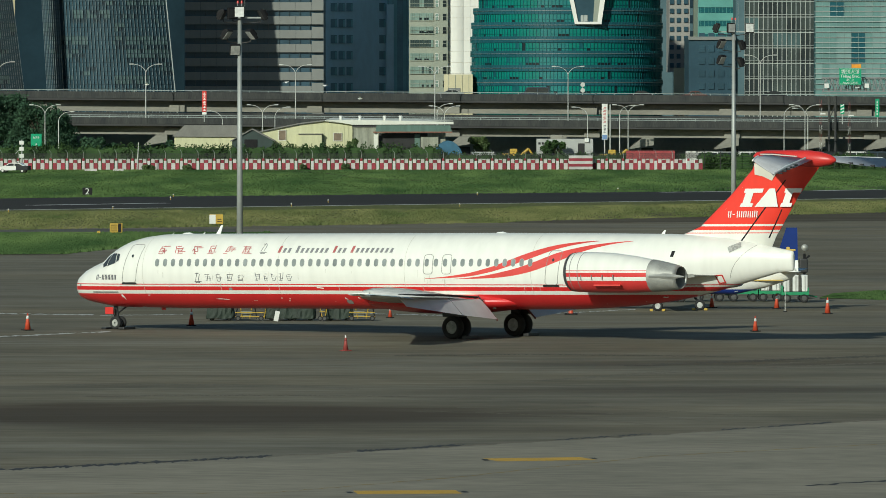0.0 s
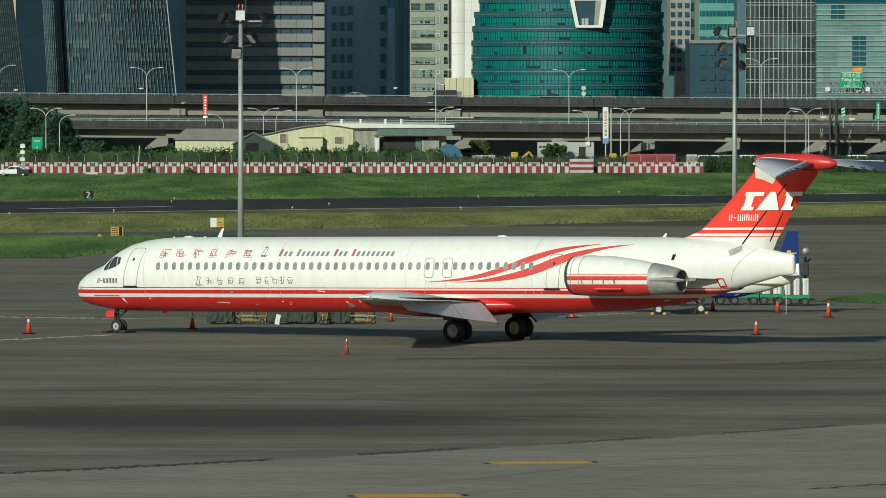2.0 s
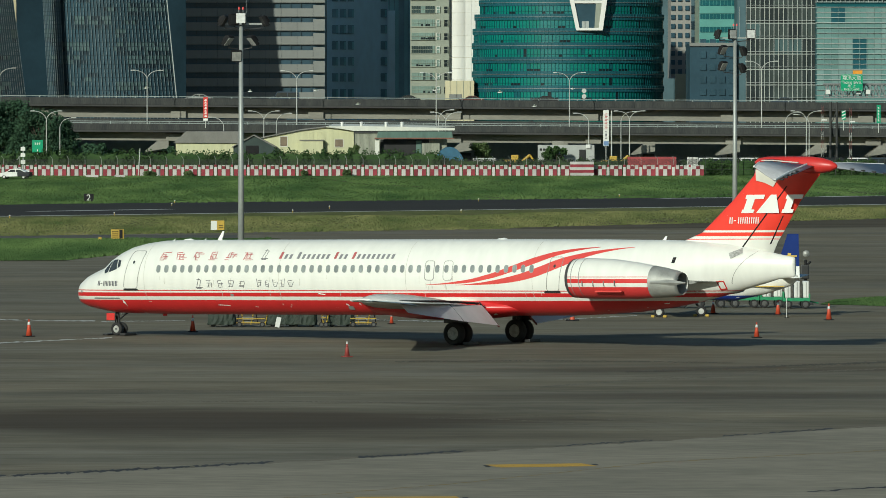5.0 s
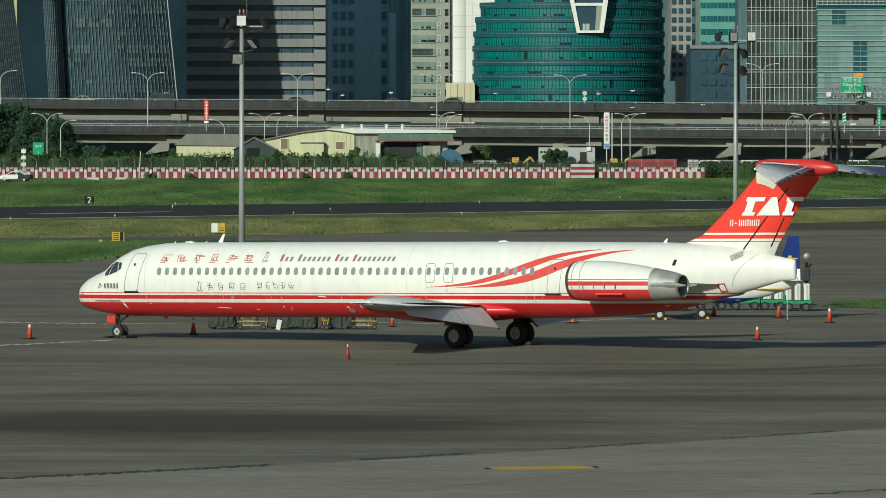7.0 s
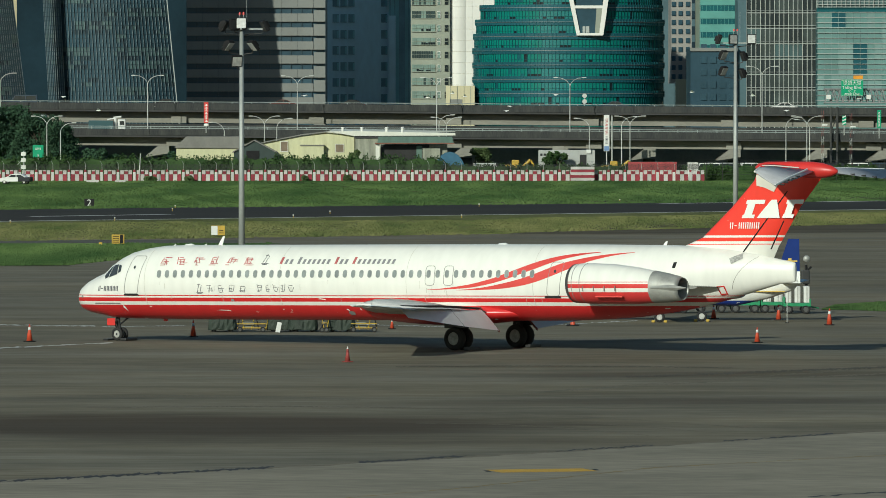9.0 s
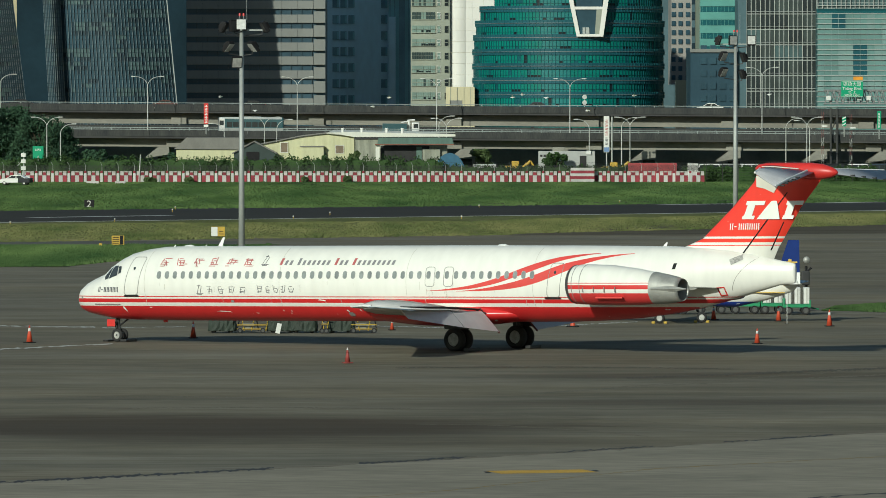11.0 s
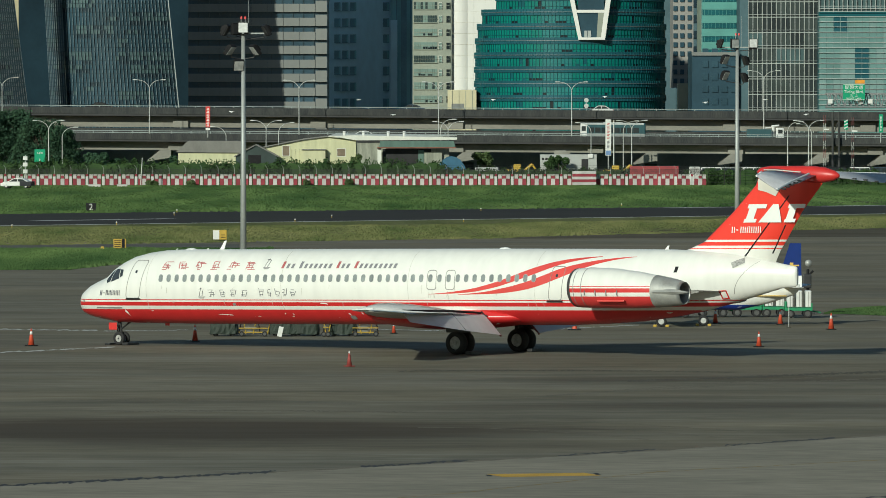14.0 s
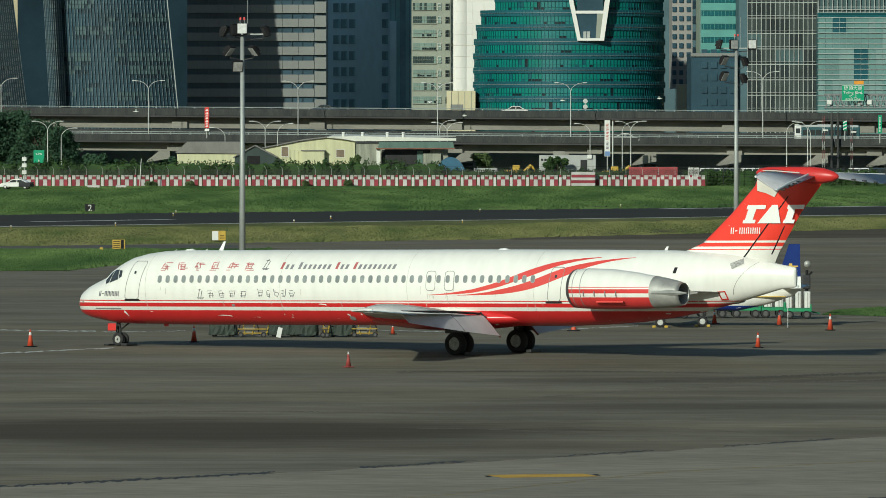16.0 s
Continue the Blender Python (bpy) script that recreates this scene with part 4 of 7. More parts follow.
    for i in range(7):
        if i != 1:
            part("registration_bar", decal_bars([(1.90 + i * 0.20, 2.50, 0.05, 0.25, 0.03), (1.99 + i * 0.20, 2.50, 0.05, 0.25, 0.03)], 0.012), DARK_TEXT, hull)
    part("registration_dash", decal_bars([(2.10, 2.60, 0.14, 0.035, 0)], 0.012), DARK_TEXT, hull)

    def fin_bars(bars):
        bm = bmesh.new()
        for u, z, w, h, s in bars:
            bm.faces.new([bm.verts.new((u + a, -0.185, z + b)) for a, b in ((0, 0), (w, 0), (w + s, h), (s, h))])
        return bm
    for u, w in ((38.80, 1.02), (41.02, 0.92)):
        part("tail_emblem", fin_bars([(u, 5.98, w * 0.66, 0.17, 0.07), (u + w * 0.14, 6.15, w * 0.42, 0.50, 0.20), (u + 0.24, 6.65, w, 0.20, 0.08)]), WHITE_PAINT, fin_ob, "white block emblem on the fin")
    bm = bmesh.new()
    bm.faces.new([bm.verts.new((39.62 + p, -0.185, 5.98 + q)) for p, q in ((0, 0), (1.28, 0), (1.14, 0.87), (0.84, 0.87))])
    part("tail_emblem", bm, WHITE_PAINT, fin_ob, "white wedge emblem on the fin")
    for i in range(7):
        part("registration_bar", fin_bars([(38.14 + i * 0.24, 5.48, 0.055, 0.30, 0.03), (38.26 + i * 0.24, 5.48, 0.055, 0.30, 0.03)] if i != 1 else [(38.40, 5.60, 0.12, 0.05, 0)]), WHITE_PAINT, fin_ob)
    return jet


airliner()


# ---- the city behind ----
GLASS_SLATE = mat("slate_glass", (0.040, 0.084, 0.112), 0.30, 0, 0.12, 0.4, 0.3, spec=0.2)
GLASS_SMOKE = mat("smoke_glass", (0.026, 0.048, 0.064), 0.30, 0, 0.12, 0.4, 0.3, spec=0.2)
GLASS_BLIND = mat("glass_with_blinds", (0.075, 0.128, 0.130), 0.4, 0, 0.2, 0.4, 0.3, spec=0.25)
GLASS_TEAL = mat("teal_glass", (0.012, 0.186, 0.150), 0.3, 0, 0.10, 0.3, 0.3, spec=0.25)
GLASS_TEAL_PALE = mat("pale_teal_glass", (0.060, 0.190, 0.180), 0.2, 0, 0.15, 0.3, 0.3, spec=0.25)
GLASS_TEAL_DARK = mat("dark_teal_glass", (0.013, 0.100, 0.115), 0.3, 0, 0.15, 0.3, 0.3, spec=0.25)
# Near-black stands for the unlit rooms behind open sashes and dark windows.
SASH_BLACK = mat("open_sash", (0.012, 0.020, 0.024), 0.3, 0, 0.3, 0.3, spec=0.25)
GLASS_AQUA = mat("aqua_glass", (0.15, 0.27, 0.255), 0.3, 0, 0.12, 0.3, 0.3, spec=0.25)
STONE_GREY = mat("grey_precast", (0.202, 0.210, 0.198), 0.8, 0, 0.10, 0.2, 0.4, stretch=(1, 1, 0.4))
# Pale blue here stands for distance haze over cladding in shade.
STONE_BLUE = mat("hazy_blue_cladding", (0.56, 0.80, 0.90), 0.7, 0, 0.10, 0.25, 0.4, stretch=(1, 1, 0.4))
STONE_BEIGE = mat("beige_tile", (0.30, 0.325, 0.265), 0.8, 0, 0.15, 0.2, 0.4)
STONE_WHITE = mat("white_cladding", (0.72, 0.71, 0.66), 0.6, 0, 0.12, 0.12, 0.3)
# Near-black blue that stands for glass lying in shade.
DARK_GLASS = mat("shaded_glass", (0.014, 0.033, 0.047), 0.4, 0, 0.12, 0.4, 0.3, spec=0.08)
# Teal lightened so that the shaft reads through shade and haze.
SHAFT_TEAL = mat("shaft_teal", (0.26, 0.55, 0.60), 0.5, 0, 0.12, 0.3, 0.3)
TOWER_SLATE = mat("slate_cladding", (0.090, 0.150, 0.172), 0.6, 0, 0.12, 0.3, 0.4, spec=0.15)
BAND_GLASS = mat("bluish_ribbon_glass", (0.046, 0.088, 0.118), 0.3, 0, 0.12, 0.4, 0.3, spec=0.25)
# Navy carries the shade on the low block's front.
NAVY = mat("navy_shade", (0.036, 0.074, 0.100), 0.6, 0, 0.12, 0.25, 0.4, spec=0.1)
MULLION = mat("pale_mullion", (0.41, 0.44, 0.42), 0.5, 0.2, 0.3, 0.25, 0.3)
LATTICE_DIM = mat("dark_lattice_bar", (0.050, 0.082, 0.098), 0.5, 0.1, 0.3, 0.25, 0.3, spec=0.2)
LATTICE_RIB = mat("pale_lattice_rib", (0.17, 0.225, 0.245), 0.5, 0.1, 0.3, 0.45, 0.3)
# Window colour lifted towards the wall's, as haze would.
WINDOW_HAZE = mat("hazed_window", (0.20, 0.36, 0.42), 0.4, 0, 0.2, 0.4, 0.3, spec=0.2)
LOUVRE_BAR = mat("aqua_louvre_frame", (0.17, 0.27, 0.26), 0.5, 0.1, 0.3, 0.2, 0.3)
# Lighter, bluer glass that paints a reflection on the round building.
REFLECTION_TEAL = mat("teal_glass_reflection", (0.030, 0.190, 0.185), 0.3, 0, 0.10, 0.3, 0.3, spec=0.25)
MULLION_DIM = mat("dull_mullion", (0.23, 0.25, 0.255), 0.5, 0.3, 0.3, 0.25, 0.3)
BAND_BLUE = mat("blue_spandrel", (0.020, 0.098, 0.122), 0.3, 0, 0.12, 0.3, 0.3, spec=0.25)
CREAM_BOX = mat("cream_panel", (0.56, 0.51, 0.33), 0.7, 0, 0.3, 0.15, 0.3)


def flat_path(x0, x1, y0, y1=None):
    y1 = y0 if y1 is None else y1
    n = Vector((y1 - y0, -(x1 - x0), 0)).normalized()
    return lambda k, d=0.0: Vector((x0 + (x1 - x0) * k, y0 + (y1 - y0) * k, 0)) + n * d


def arc_path(cx, cy, r, a0, a1):
    """From angle a0 to a1, degrees from the way that faces the airport."""
    def f(k, d=0.0):
        a = radians(a0 + (a1 - a0) * k)
        return Vector((cx + (r + d) * math.sin(a), cy - (r + d) * math.cos(a), 0))
    return f


def cell_wall(path, ks, zs, mk, mz, depth, pick):
    """A wall of recessed panes between mullions. mk and mz: half widths of the bars, in shares of the wall and in metres; pick gives a pane's material."""
    bm = bmesh.new()

    def quad(a, b, c, d, mi):
        f = bm.faces.new([bm.verts.new(v) for v in (a, b, c, d)])
        f.material_index = mi

    def p(k, z, d):
        v = path(k, d)
        return (v.x, v.y, z)

    for i, (k0, k1) in enumerate(zip(ks, ks[1:])):
        for j, (z0, z1) in enumerate(zip(zs, zs[1:])):
            a0, a1, b0, b1 = k0 + mk, k1 - mk, z0 + mz, z1 - mz
            quad(p(k0, z0, 0), p(a0, b0, 0), p(a0, b1, 0), p(k0, z1, 0), 0)
            quad(p(a1, b0, 0), p(k1, z0, 0), p(k1, z1, 0), p(a1, b1, 0), 0)
            quad(p(k0, z0, 0), p(k1, z0, 0), p(a1, b0, 0), p(a0, b0, 0), 0)
            quad(p(a0, b1, 0), p(a1, b1, 0), p(k1, z1, 0), p(k0, z1, 0), 0)
            quad(p(a0, b0, 0), p(a0, b0, -depth), p(a0, b1, -depth), p(a0, b1, 0), 0)
            quad(p(a1, b0, 0), p(a1, b0, -depth), p(a1, b1, -depth), p(a1, b1, 0), 0)
            quad(p(a0, b0, 0), p(a1, b0, 0), p(a1, b0, -depth), p(a0, b0, -depth), 0)
            quad(p(a0, b1, 0), p(a1, b1, 0), p(a1, b1, -depth), p(a0, b1, -depth), 0)
            quad(p(a0, b0, -depth), p(a1, b0, -depth), p(a1, b1, -depth), p(a0, b1, -depth), pick(i, j))
    return bm


def wall_part(name, bm, mats, parent, label=""):
    """Like part(), but keeps the faces as laid."""
    me = bpy.data.meshes.new(name)
    bm.to_mesh(me)
    bm.free()
    for m in mats:
        me.materials.append(m)
    ob = new(name, me)
    ob.parent = parent
    return tagged(ob, label) if label else ob


def building(name, label):
    return thing(name, pose(0, 0, 0), label, "building")


def core(parent, x0, x1, y0, y1, z1, material, name="core_wall"):
    return part(name, boxes((x0, x1, y0, y1, 0, z1)), material, parent)


TOP = 62.0
rnd = random.Random(11)


def lattice_tower(x0, x1, y, name_label, lean_l, lean_r, cols, turn=0.0, side=0.0, lit=0.0):
    """A slate glass tower with a fine lattice of pale dashed ribs, whose edges lean inwards. lit: share of storeys with drawn blinds."""
    b = building("lattice_tower", name_label)
    n_row = 78
    panes = {}
    for j0 in range(0, n_row, 3):
        i = 0
        while i < cols:
            run = rnd.randint(3, max(4, cols // 2))
            pale = rnd.random() < lit
            for q in range(i, min(cols, i + run)):
                for j in range(j0, min(n_row, j0 + 3)):
                    panes[q, j] = (3 if rnd.random() < 0.86 else 2) if pale and j > j0 else (2 if pale and rnd.random() < 0.7 else 1)
            i += run
    for _ in range(50 if lit else 10):
        i, j = rnd.randrange(cols), rnd.randrange(n_row)
        for q in range(i, min(cols, i + rnd.randint(1, 5))):
            panes[q, j] = rnd.choice((2, 2, 3))

    def path(k, d=0.0):
        return Vector((x0 + (x1 - x0) * k, y - 3.0 * math.sin(math.pi * k) + turn * k - d, 0))

    def lean(bm):
        for v in bm.verts:
            k = (v.co.x - x0) / (x1 - x0)
            v.co.x += (lean_l * (1 - k) + lean_r * k) * v.co.z / TOP
        return bm
    zs = steps(0, TOP, n_row)
    bm = cell_wall(path, steps(0, 1, cols), zs, 0.07 / cols, 0.05, 0.15, lambda i, j: panes[i, j])
    tagged(wall_part("lattice_facade", lean(bm), [LATTICE_DIM, GLASS_SLATE, GLASS_SMOKE, GLASS_BLIND], b, "dark lattice over slate glass"), kind="stuff")
    bm = bmesh.new()
    half = 0.038
    for i in range(cols + 1):
        p, q = path(i / cols, 0.0), path(i / cols, 0.22)
        for z0, z1 in zip(zs, zs[1:]):
            if z0 < 7 or z0 > 34:
                continue
            h = (z1 - z0) * rnd.uniform(0.70, 0.97)
            vs = [bm.verts.new((e.x + dx, e.y, z)) for z in (z0 + 0.05, z0 + 0.05 + h) for e, dx in ((p, -half), (q, -half), (q, half), (p, half))]
            for f in ((0, 1, 5, 4), (1, 2, 6, 5), (2, 3, 7, 6), (4, 5, 6, 7), (3, 2, 1, 0)):
                bm.faces.new([vs[c] for c in f])
    tagged(wall_part("lattice_rib", lean(bm), [LATTICE_RIB], b, "pale dashed upright ribs"), kind="stuff")
    part("core_wall", lean(boxes((x0 + 0.3, x1 - 0.3, y + 0.6, y + 5, 0, TOP - 0.2))), GLASS_SLATE, b)
    if side:
        bm = bmesh.new()
        tube(bm, (x1 - 0.1, y - 0.15, 0), (x1 + lean_r, y - 0.15, TOP), 0.09, 0.09, 6)
        part("edge_trim", bm, MULLION, b)
    return b


lattice_tower(-94.7, -74.97, 1350, "slate glass tower with pale lattice", 0, -7.9, 46, lit=0.1)
lattice_tower(-70.95, -68.08, 1338, "slate glass tower flank with pale lattice", -3.5, -3.09, 9, lit=0.15)
lattice_tower(-68.08, -47.15, 1339, "curved slate glass tower with pale lattice", -3.09, -6.17, 32, 0.0, 1.0, 0.42)


def slab(name, label, x0, x1, y, top, cladding, depth_=24.0):
    b = building(name, label)
    core(b, x0, x1, y, y + depth_, top, cladding)
    return b


# towers in the gaps, kept dark by colour in place of shade
slab("dark_tower", "tower seen between glass towers, shade put into its dark colour", -82.17, -74.54, 1420, TOP, DARK_GLASS)
slab("dark_tower", "tower seen between glass towers, shade put into its dark colour", -53.55, -47.79, 1390, TOP, DARK_GLASS)

# banded office tower
bands = slab("banded_tower", "grey office tower with banded precast spandrels", -47.94, -21.97, 1376.6, TOP, BAND_GLASS)
for j in range(28):
    z0 = 10.83 + (j - 4) * 2.61
    if 3 <= j <= 13:
        for i in range(8):
            xm = -47.94 + i * 2.97
            part("spandrel", boxes((xm + 0.025, xm + 2.945, 1376.0, 1376.8, z0, z0 + 1.53)), STONE_GREY, bands)
    else:
        part("spandrel", boxes((-47.94, -24.18, 1376.0, 1376.8, z0, z0 + 1.53)), STONE_GREY, bands)
    part("spandrel", boxes((-24.13, -21.97, 1375.7, 1376.8, z0, z0 + 2.11)), STONE_GREY, bands)
    for i in range(12):
        xm = -47.94 + (i + 1) * 1.95
        part("window_mullion", boxes((xm - 0.08, xm + 0.08, 1376.3, 1376.6, z0 + 1.53, z0 + 2.61)), LATTICE_DIM, bands)

# towers far behind, their haze put into slate colours
for a, b, y in ((1205, 1250, 1560), (1425, 1530, 1540), (565, 740, 1580)):
    far = slab("far_tower", "hazy far tower with ribbon windows", (a - 784) * y / 13030.0, (b - 784) * y / 13030.0, y, TOP + 10, TOWER_SLATE)
    for j in range(20):
        part("window_ribbon", boxes(((a - 782) * y / 13030.0, (b - 786) * y / 13030.0, y - 0.3, y + 0.05, 6 + j * 3.3, 7.6 + j * 3.3)), GLASS_SMOKE, far)

# recessed tower with paired windows; its pale blues stand for haze
blue = slab("recessed_tower", "tower with paired windows in shade, coloured pale blue for haze", -23.65, -10.17, 1440, TOP, STONE_BLUE)
for j in range(22):
    z0 = 11.32 + (j - 2) * 3.13
    for px in (594, 608, 622, 680):
        xm = 0.0 + (px - 784) * 110.51 / 1000
        w = part("window", boxes((xm - 0.6, xm + 0.6, 1439.7, 1440.05, z0, z0 + 1.65)), WINDOW_HAZE, blue)
        part("window_frame", boxes((xm + 0.28, xm + 0.62, 1439.62, 1439.75, z0 + 0.1, z0 + 1.5)), SHAFT_TEAL, w)
teal_edge = slab("glass_shaft", "narrow teal glass lift shaft", -10.54, -6.26, 1430, TOP, SHAFT_TEAL)
for i in range(5):
    xm = -10.32 + i * 0.9
    part("shaft_rib", boxes((xm, xm + 0.14, 1429.6, 1430.05, 0, TOP)), WINDOW_HAZE, teal_edge)
part("shaft_pilaster", boxes((-10.52, -9.2, 1428.2, 1430.05, 0, 28.2)), STONE_BLUE, teal_edge, "pale teal pilaster")
part("shaft_recess", boxes((-8.4, -7.4, 1429.4, 1430.05, 0, TOP)), WINDOW_HAZE, teal_edge)

# beige tower with ribbon windows and a white rounded corner
GRID_PANE = mat("dark_green_pane", (0.050, 0.078, 0.076), 0.35, 0, 0.3, 0.4, 0.3, spec=0.25)
STORE_PANE = mat("pale_green_pane", (0.22, 0.31, 0.27), 0.35, 0, 0.3, 0.35, 0.4, spec=0.3)
beige = slab("beige_tower", "beige tiled tower with ribbon windows and white rounded corner", -6.06, 1.28, 1385, TOP, STONE_BEIGE, 12)
for j in range(24):
    z0 = 12.2 + (j - 2) * 2.51
    mood = (0, 1, 2, 1, 2, 0, 2, 2, 0, 1)[j % 10]
    low = rnd.randint(0, 5)
    for i in range(10):
        xm = -5.85 + i * 0.44
        tone = GRID_PANE if mood == 0 and rnd.random() < 0.85 else GRID_PANE if mood == 1 and rnd.random() < 0.3 else STORE_PANE
        w = part("window", boxes((xm + 0.03, xm + 0.41, 1384.86, 1385.05, z0, z0 + 1.30)), tone, beige)
        if mood == 2 and low <= i <= low + 5 and rnd.random() < 0.85:
            # a black sheet for the darkness inside, not a real hole
            part("open_sash", boxes((xm + 0.04, xm + 0.40, 1384.80, 1384.87, z0 + 0.05, z0 + rnd.choice((0.3, 0.45, 0.45)))), SASH_BLACK, w)
    part("sill", boxes((-5.95, -1.38, 1384.7, 1385.05, z0 - 0.10, z0)), STONE_BEIGE, beige)
    part("transom", boxes((-5.9, -1.42, 1384.76, 1384.9, z0 + 0.60, z0 + 0.66)), STONE_BEIGE, beige)
    for xa, xb, tone in ((-1.06, -0.53, STORE_PANE), (0.32, 0.96, SASH_BLACK)):
        w = part("window", boxes((xa, xb, 1384.86, 1385.05, z0, z0 + 1.25)), tone, beige)
        part("window_frame", boxes((xa - 0.06, xa, 1384.75, 1385.0, z0, z0 + 1.25), (xb, xb + 0.06, 1384.75, 1385.0, z0, z0 + 1.25), (xa, xb, 1384.75, 1385.0, z0 + 1.19, z0 + 1.25), (xa, xb, 1384.75, 1385.0, z0 + 0.6, z0 + 0.66)), STONE_WHITE if tone is STORE_PANE else STONE_BEIGE, w)
for j in range(30):
    bm = bmesh.new()
    z0 = j * 2.1
    rr = [[(2.98 + r * math.sin(radians(a)), 1388.5 - r * math.cos(radians(a)), z) for a in range(-80, 92, 5)] for r, z in ((2.80, z0), (2.84, z0 + 0.02), (2.84, z0 + 2.06), (2.80, z0 + 2.08))]
    vs = [[bm.verts.new(v) for v in r] for r in rr]
    for a, c in zip(vs, vs[1:]):
        for i in range(len(a) - 1):
            bm.faces.new((a[i], a[i + 1], c[i + 1], c[i]))
    part("corner_panel", bm, STONE_WHITE, beige, "white curved corner panel")
for j in range(4, 17):
    for i in range(5):
        xm = 3.4 + i * 2.1
        part("corner_panel", boxes((xm, xm + 2.07, 1386.0, 1386.4, j * 2.1, j * 2.1 + 2.07)), STONE_WHITE, beige, "white flat cladding panel")
annex = slab("cream_annex", "small cream panelled rooftop block", 0.53, 5.91, 1375, 14.52, CREAM_BOX, 5)
for i in range(4):
    xm = 1.37 + i * 1.25
    part("panel_rib", boxes((xm, xm + 0.07, 1374.9, 1375.05, 5, 14.42)), STONE_BEIGE, annex)
part("window", boxes((1.27, 3.59, 1374.9, 1375.05, 11.04, 11.99)), STONE_GREY, annex)

# the round teal glass building
round_b = building("round_glass_building", "round teal glass office building with blue spandrel bands")
CX, CY, RAD = 23.56, 1383.0, 18.0
tall = 2.66
base = 10.94 - 4 * tall
for j in range(15):
    z0 = base + j * tall
    a0 = {8: -80, 9: -75, 10: -67}.get(j, -83 if j < 8 else -51)
    a1 = 81 if j < 10 else 76
    path = arc_path(CX, CY, RAD, a0, a1)
    n = int((a1 - a0) * 0.46)
    openings = set()
    for _ in range(9):
        i = rnd.randrange(n)
        openings.update(range(i, i + rnd.choice((1, 1, 2, 3))))
    tall_open = {rnd.randrange(n) for _ in range(2)}

    def tone(i, q):
        if i in tall_open or (q == 0 and i in openings):
            return 4
        angle = a0 + (a1 - a0) * i / n
        # Painted reflection left of centre; darker panes past 62 degrees paint the shaded side.
        return 5 if -19 < angle < 0 else 2 if angle > 62 or rnd.random() < 0.05 else 1
    bm = cell_wall(path, steps(0, 1, n), [z0, z0 + tall * 0.17, z0 + tall * 0.56], 0.07 / n, 0.02, 0.12, tone)
    tagged(wall_part("glazing", bm, [GLASS_TEAL_DARK, GLASS_TEAL, GLASS_TEAL_DARK, GLASS_TEAL_PALE, SASH_BLACK, REFLECTION_TEAL], round_b), kind="stuff")
    rings = [[tuple(path(i / n, d)[:2]) + (z,) for i in range(n + 1)] for d, z in ((0.0, z0 + tall * 0.56), (0.12, z0 + tall * 0.57), (0.12, z0 + tall * 0.99), (0.0, z0 + tall))]
    wall_part("spandrel_band", loft(rings, closed=False), [BAND_BLUE], round_b, "blue spandrel band")
    rings = [[tuple(path(i / n, d)[:2]) + (z,) for i in range(n + 1)] for d, z in ((0.12, z0 + tall * 0.77), (0.26, z0 + tall * 0.775), (0.26, z0 + tall * 0.80), (0.12, z0 + tall * 0.805))]
    wall_part("band_rail", loft(rings, closed=False), [MULLION_DIM], round_b)
    bm = bmesh.new()
    for i in range(n + 1):
        p, q = path(i / n, 0.13), path(i / n, 0.17)
        vs = [bm.verts.new((e.x + dx, e.y, z)) for z in (z0 + tall * 0.57, z0 + tall * 0.985) for e, dx in ((p, -0.03), (q, -0.03), (q, 0.03), (p, 0.03))]
        for f in ((0, 1, 5, 4), (1, 2, 6, 5), (2, 3, 7, 6)):
            bm.faces.new([vs[c] for c in f])
    tagged(wall_part("spandrel_joint", bm, [GLASS_TEAL_DARK], round_b), kind="stuff")
for dx, r, za, zb in ((0.0, RAD - 0.6, 0, base + 8 * tall), (4.0, 11.5, base + 8 * tall, base + 15 * tall)):
    part("core_wall", loft([[(CX + dx + r * math.sin(t), CY - r * math.cos(t), z) for t in (2 * math.pi * i / 48 for i in range(48))] for z in (za, zb)]), GLASS_TEAL_DARK, round_b)
# the white frame on its front
xl, xr, yb = 23.87, 30.04, 1364.2
zb, zt = 23.81, 34.58
frame_pts = [(xl + 0.9, zb), (xr - 0.35, zb), (xr + 1.2, zt), (xr + 0.2, zt), (xr - 1.1, zb + 0.45), (xl + 1.5, zb + 0.45), (xl - 0.5, zt), (xl - 1.4, zt)]
part("portal_frame", prism(frame_pts, yb, yb + 1.6), STONE_WHITE, round_b, "white portal frame on the front")
part("portal_beam", boxes((xl + 0.5, xr - 0.4, yb + 0.05, yb + 0.9, 28.83, 29.36)), STONE_WHITE, round_b)
# The frame's inner right face, its shade given by beige on a flat panel.
part("portal_side", prism([(xr - 1.9, zb + 0.45), (xr - 1.15, zb + 0.45), (xr - 0.15, 28.83), (xr - 1.6, 28.83)], yb + 0.12, yb + 0.34), STONE_BEIGE, round_b)
part("portal_back", boxes((xl + 0.8, xr - 0.5, yb + 0.35, yb + 0.6, zb + 0.4, zt)), GLASS_SLATE, round_b)
part("balcony_door", boxes((25.86, 26.38, yb + 0.2, yb + 0.34, zb + 0.5, zb + 1.7), (26.48, 27.11, yb + 0.2, yb + 0.34, zb + 0.5, zb + 1.7)), MULLION, round_b)

# to the east of it
FLAT_GREY = mat("warm_grey_plaster", (0.30, 0.29, 0.265), 0.85, 0, 0.2, 0.2, 0.4)
grey = slab("grey_block", "far grey block of flats with small windows", 45.89, 49.98, 1480, TOP, FLAT_GREY)
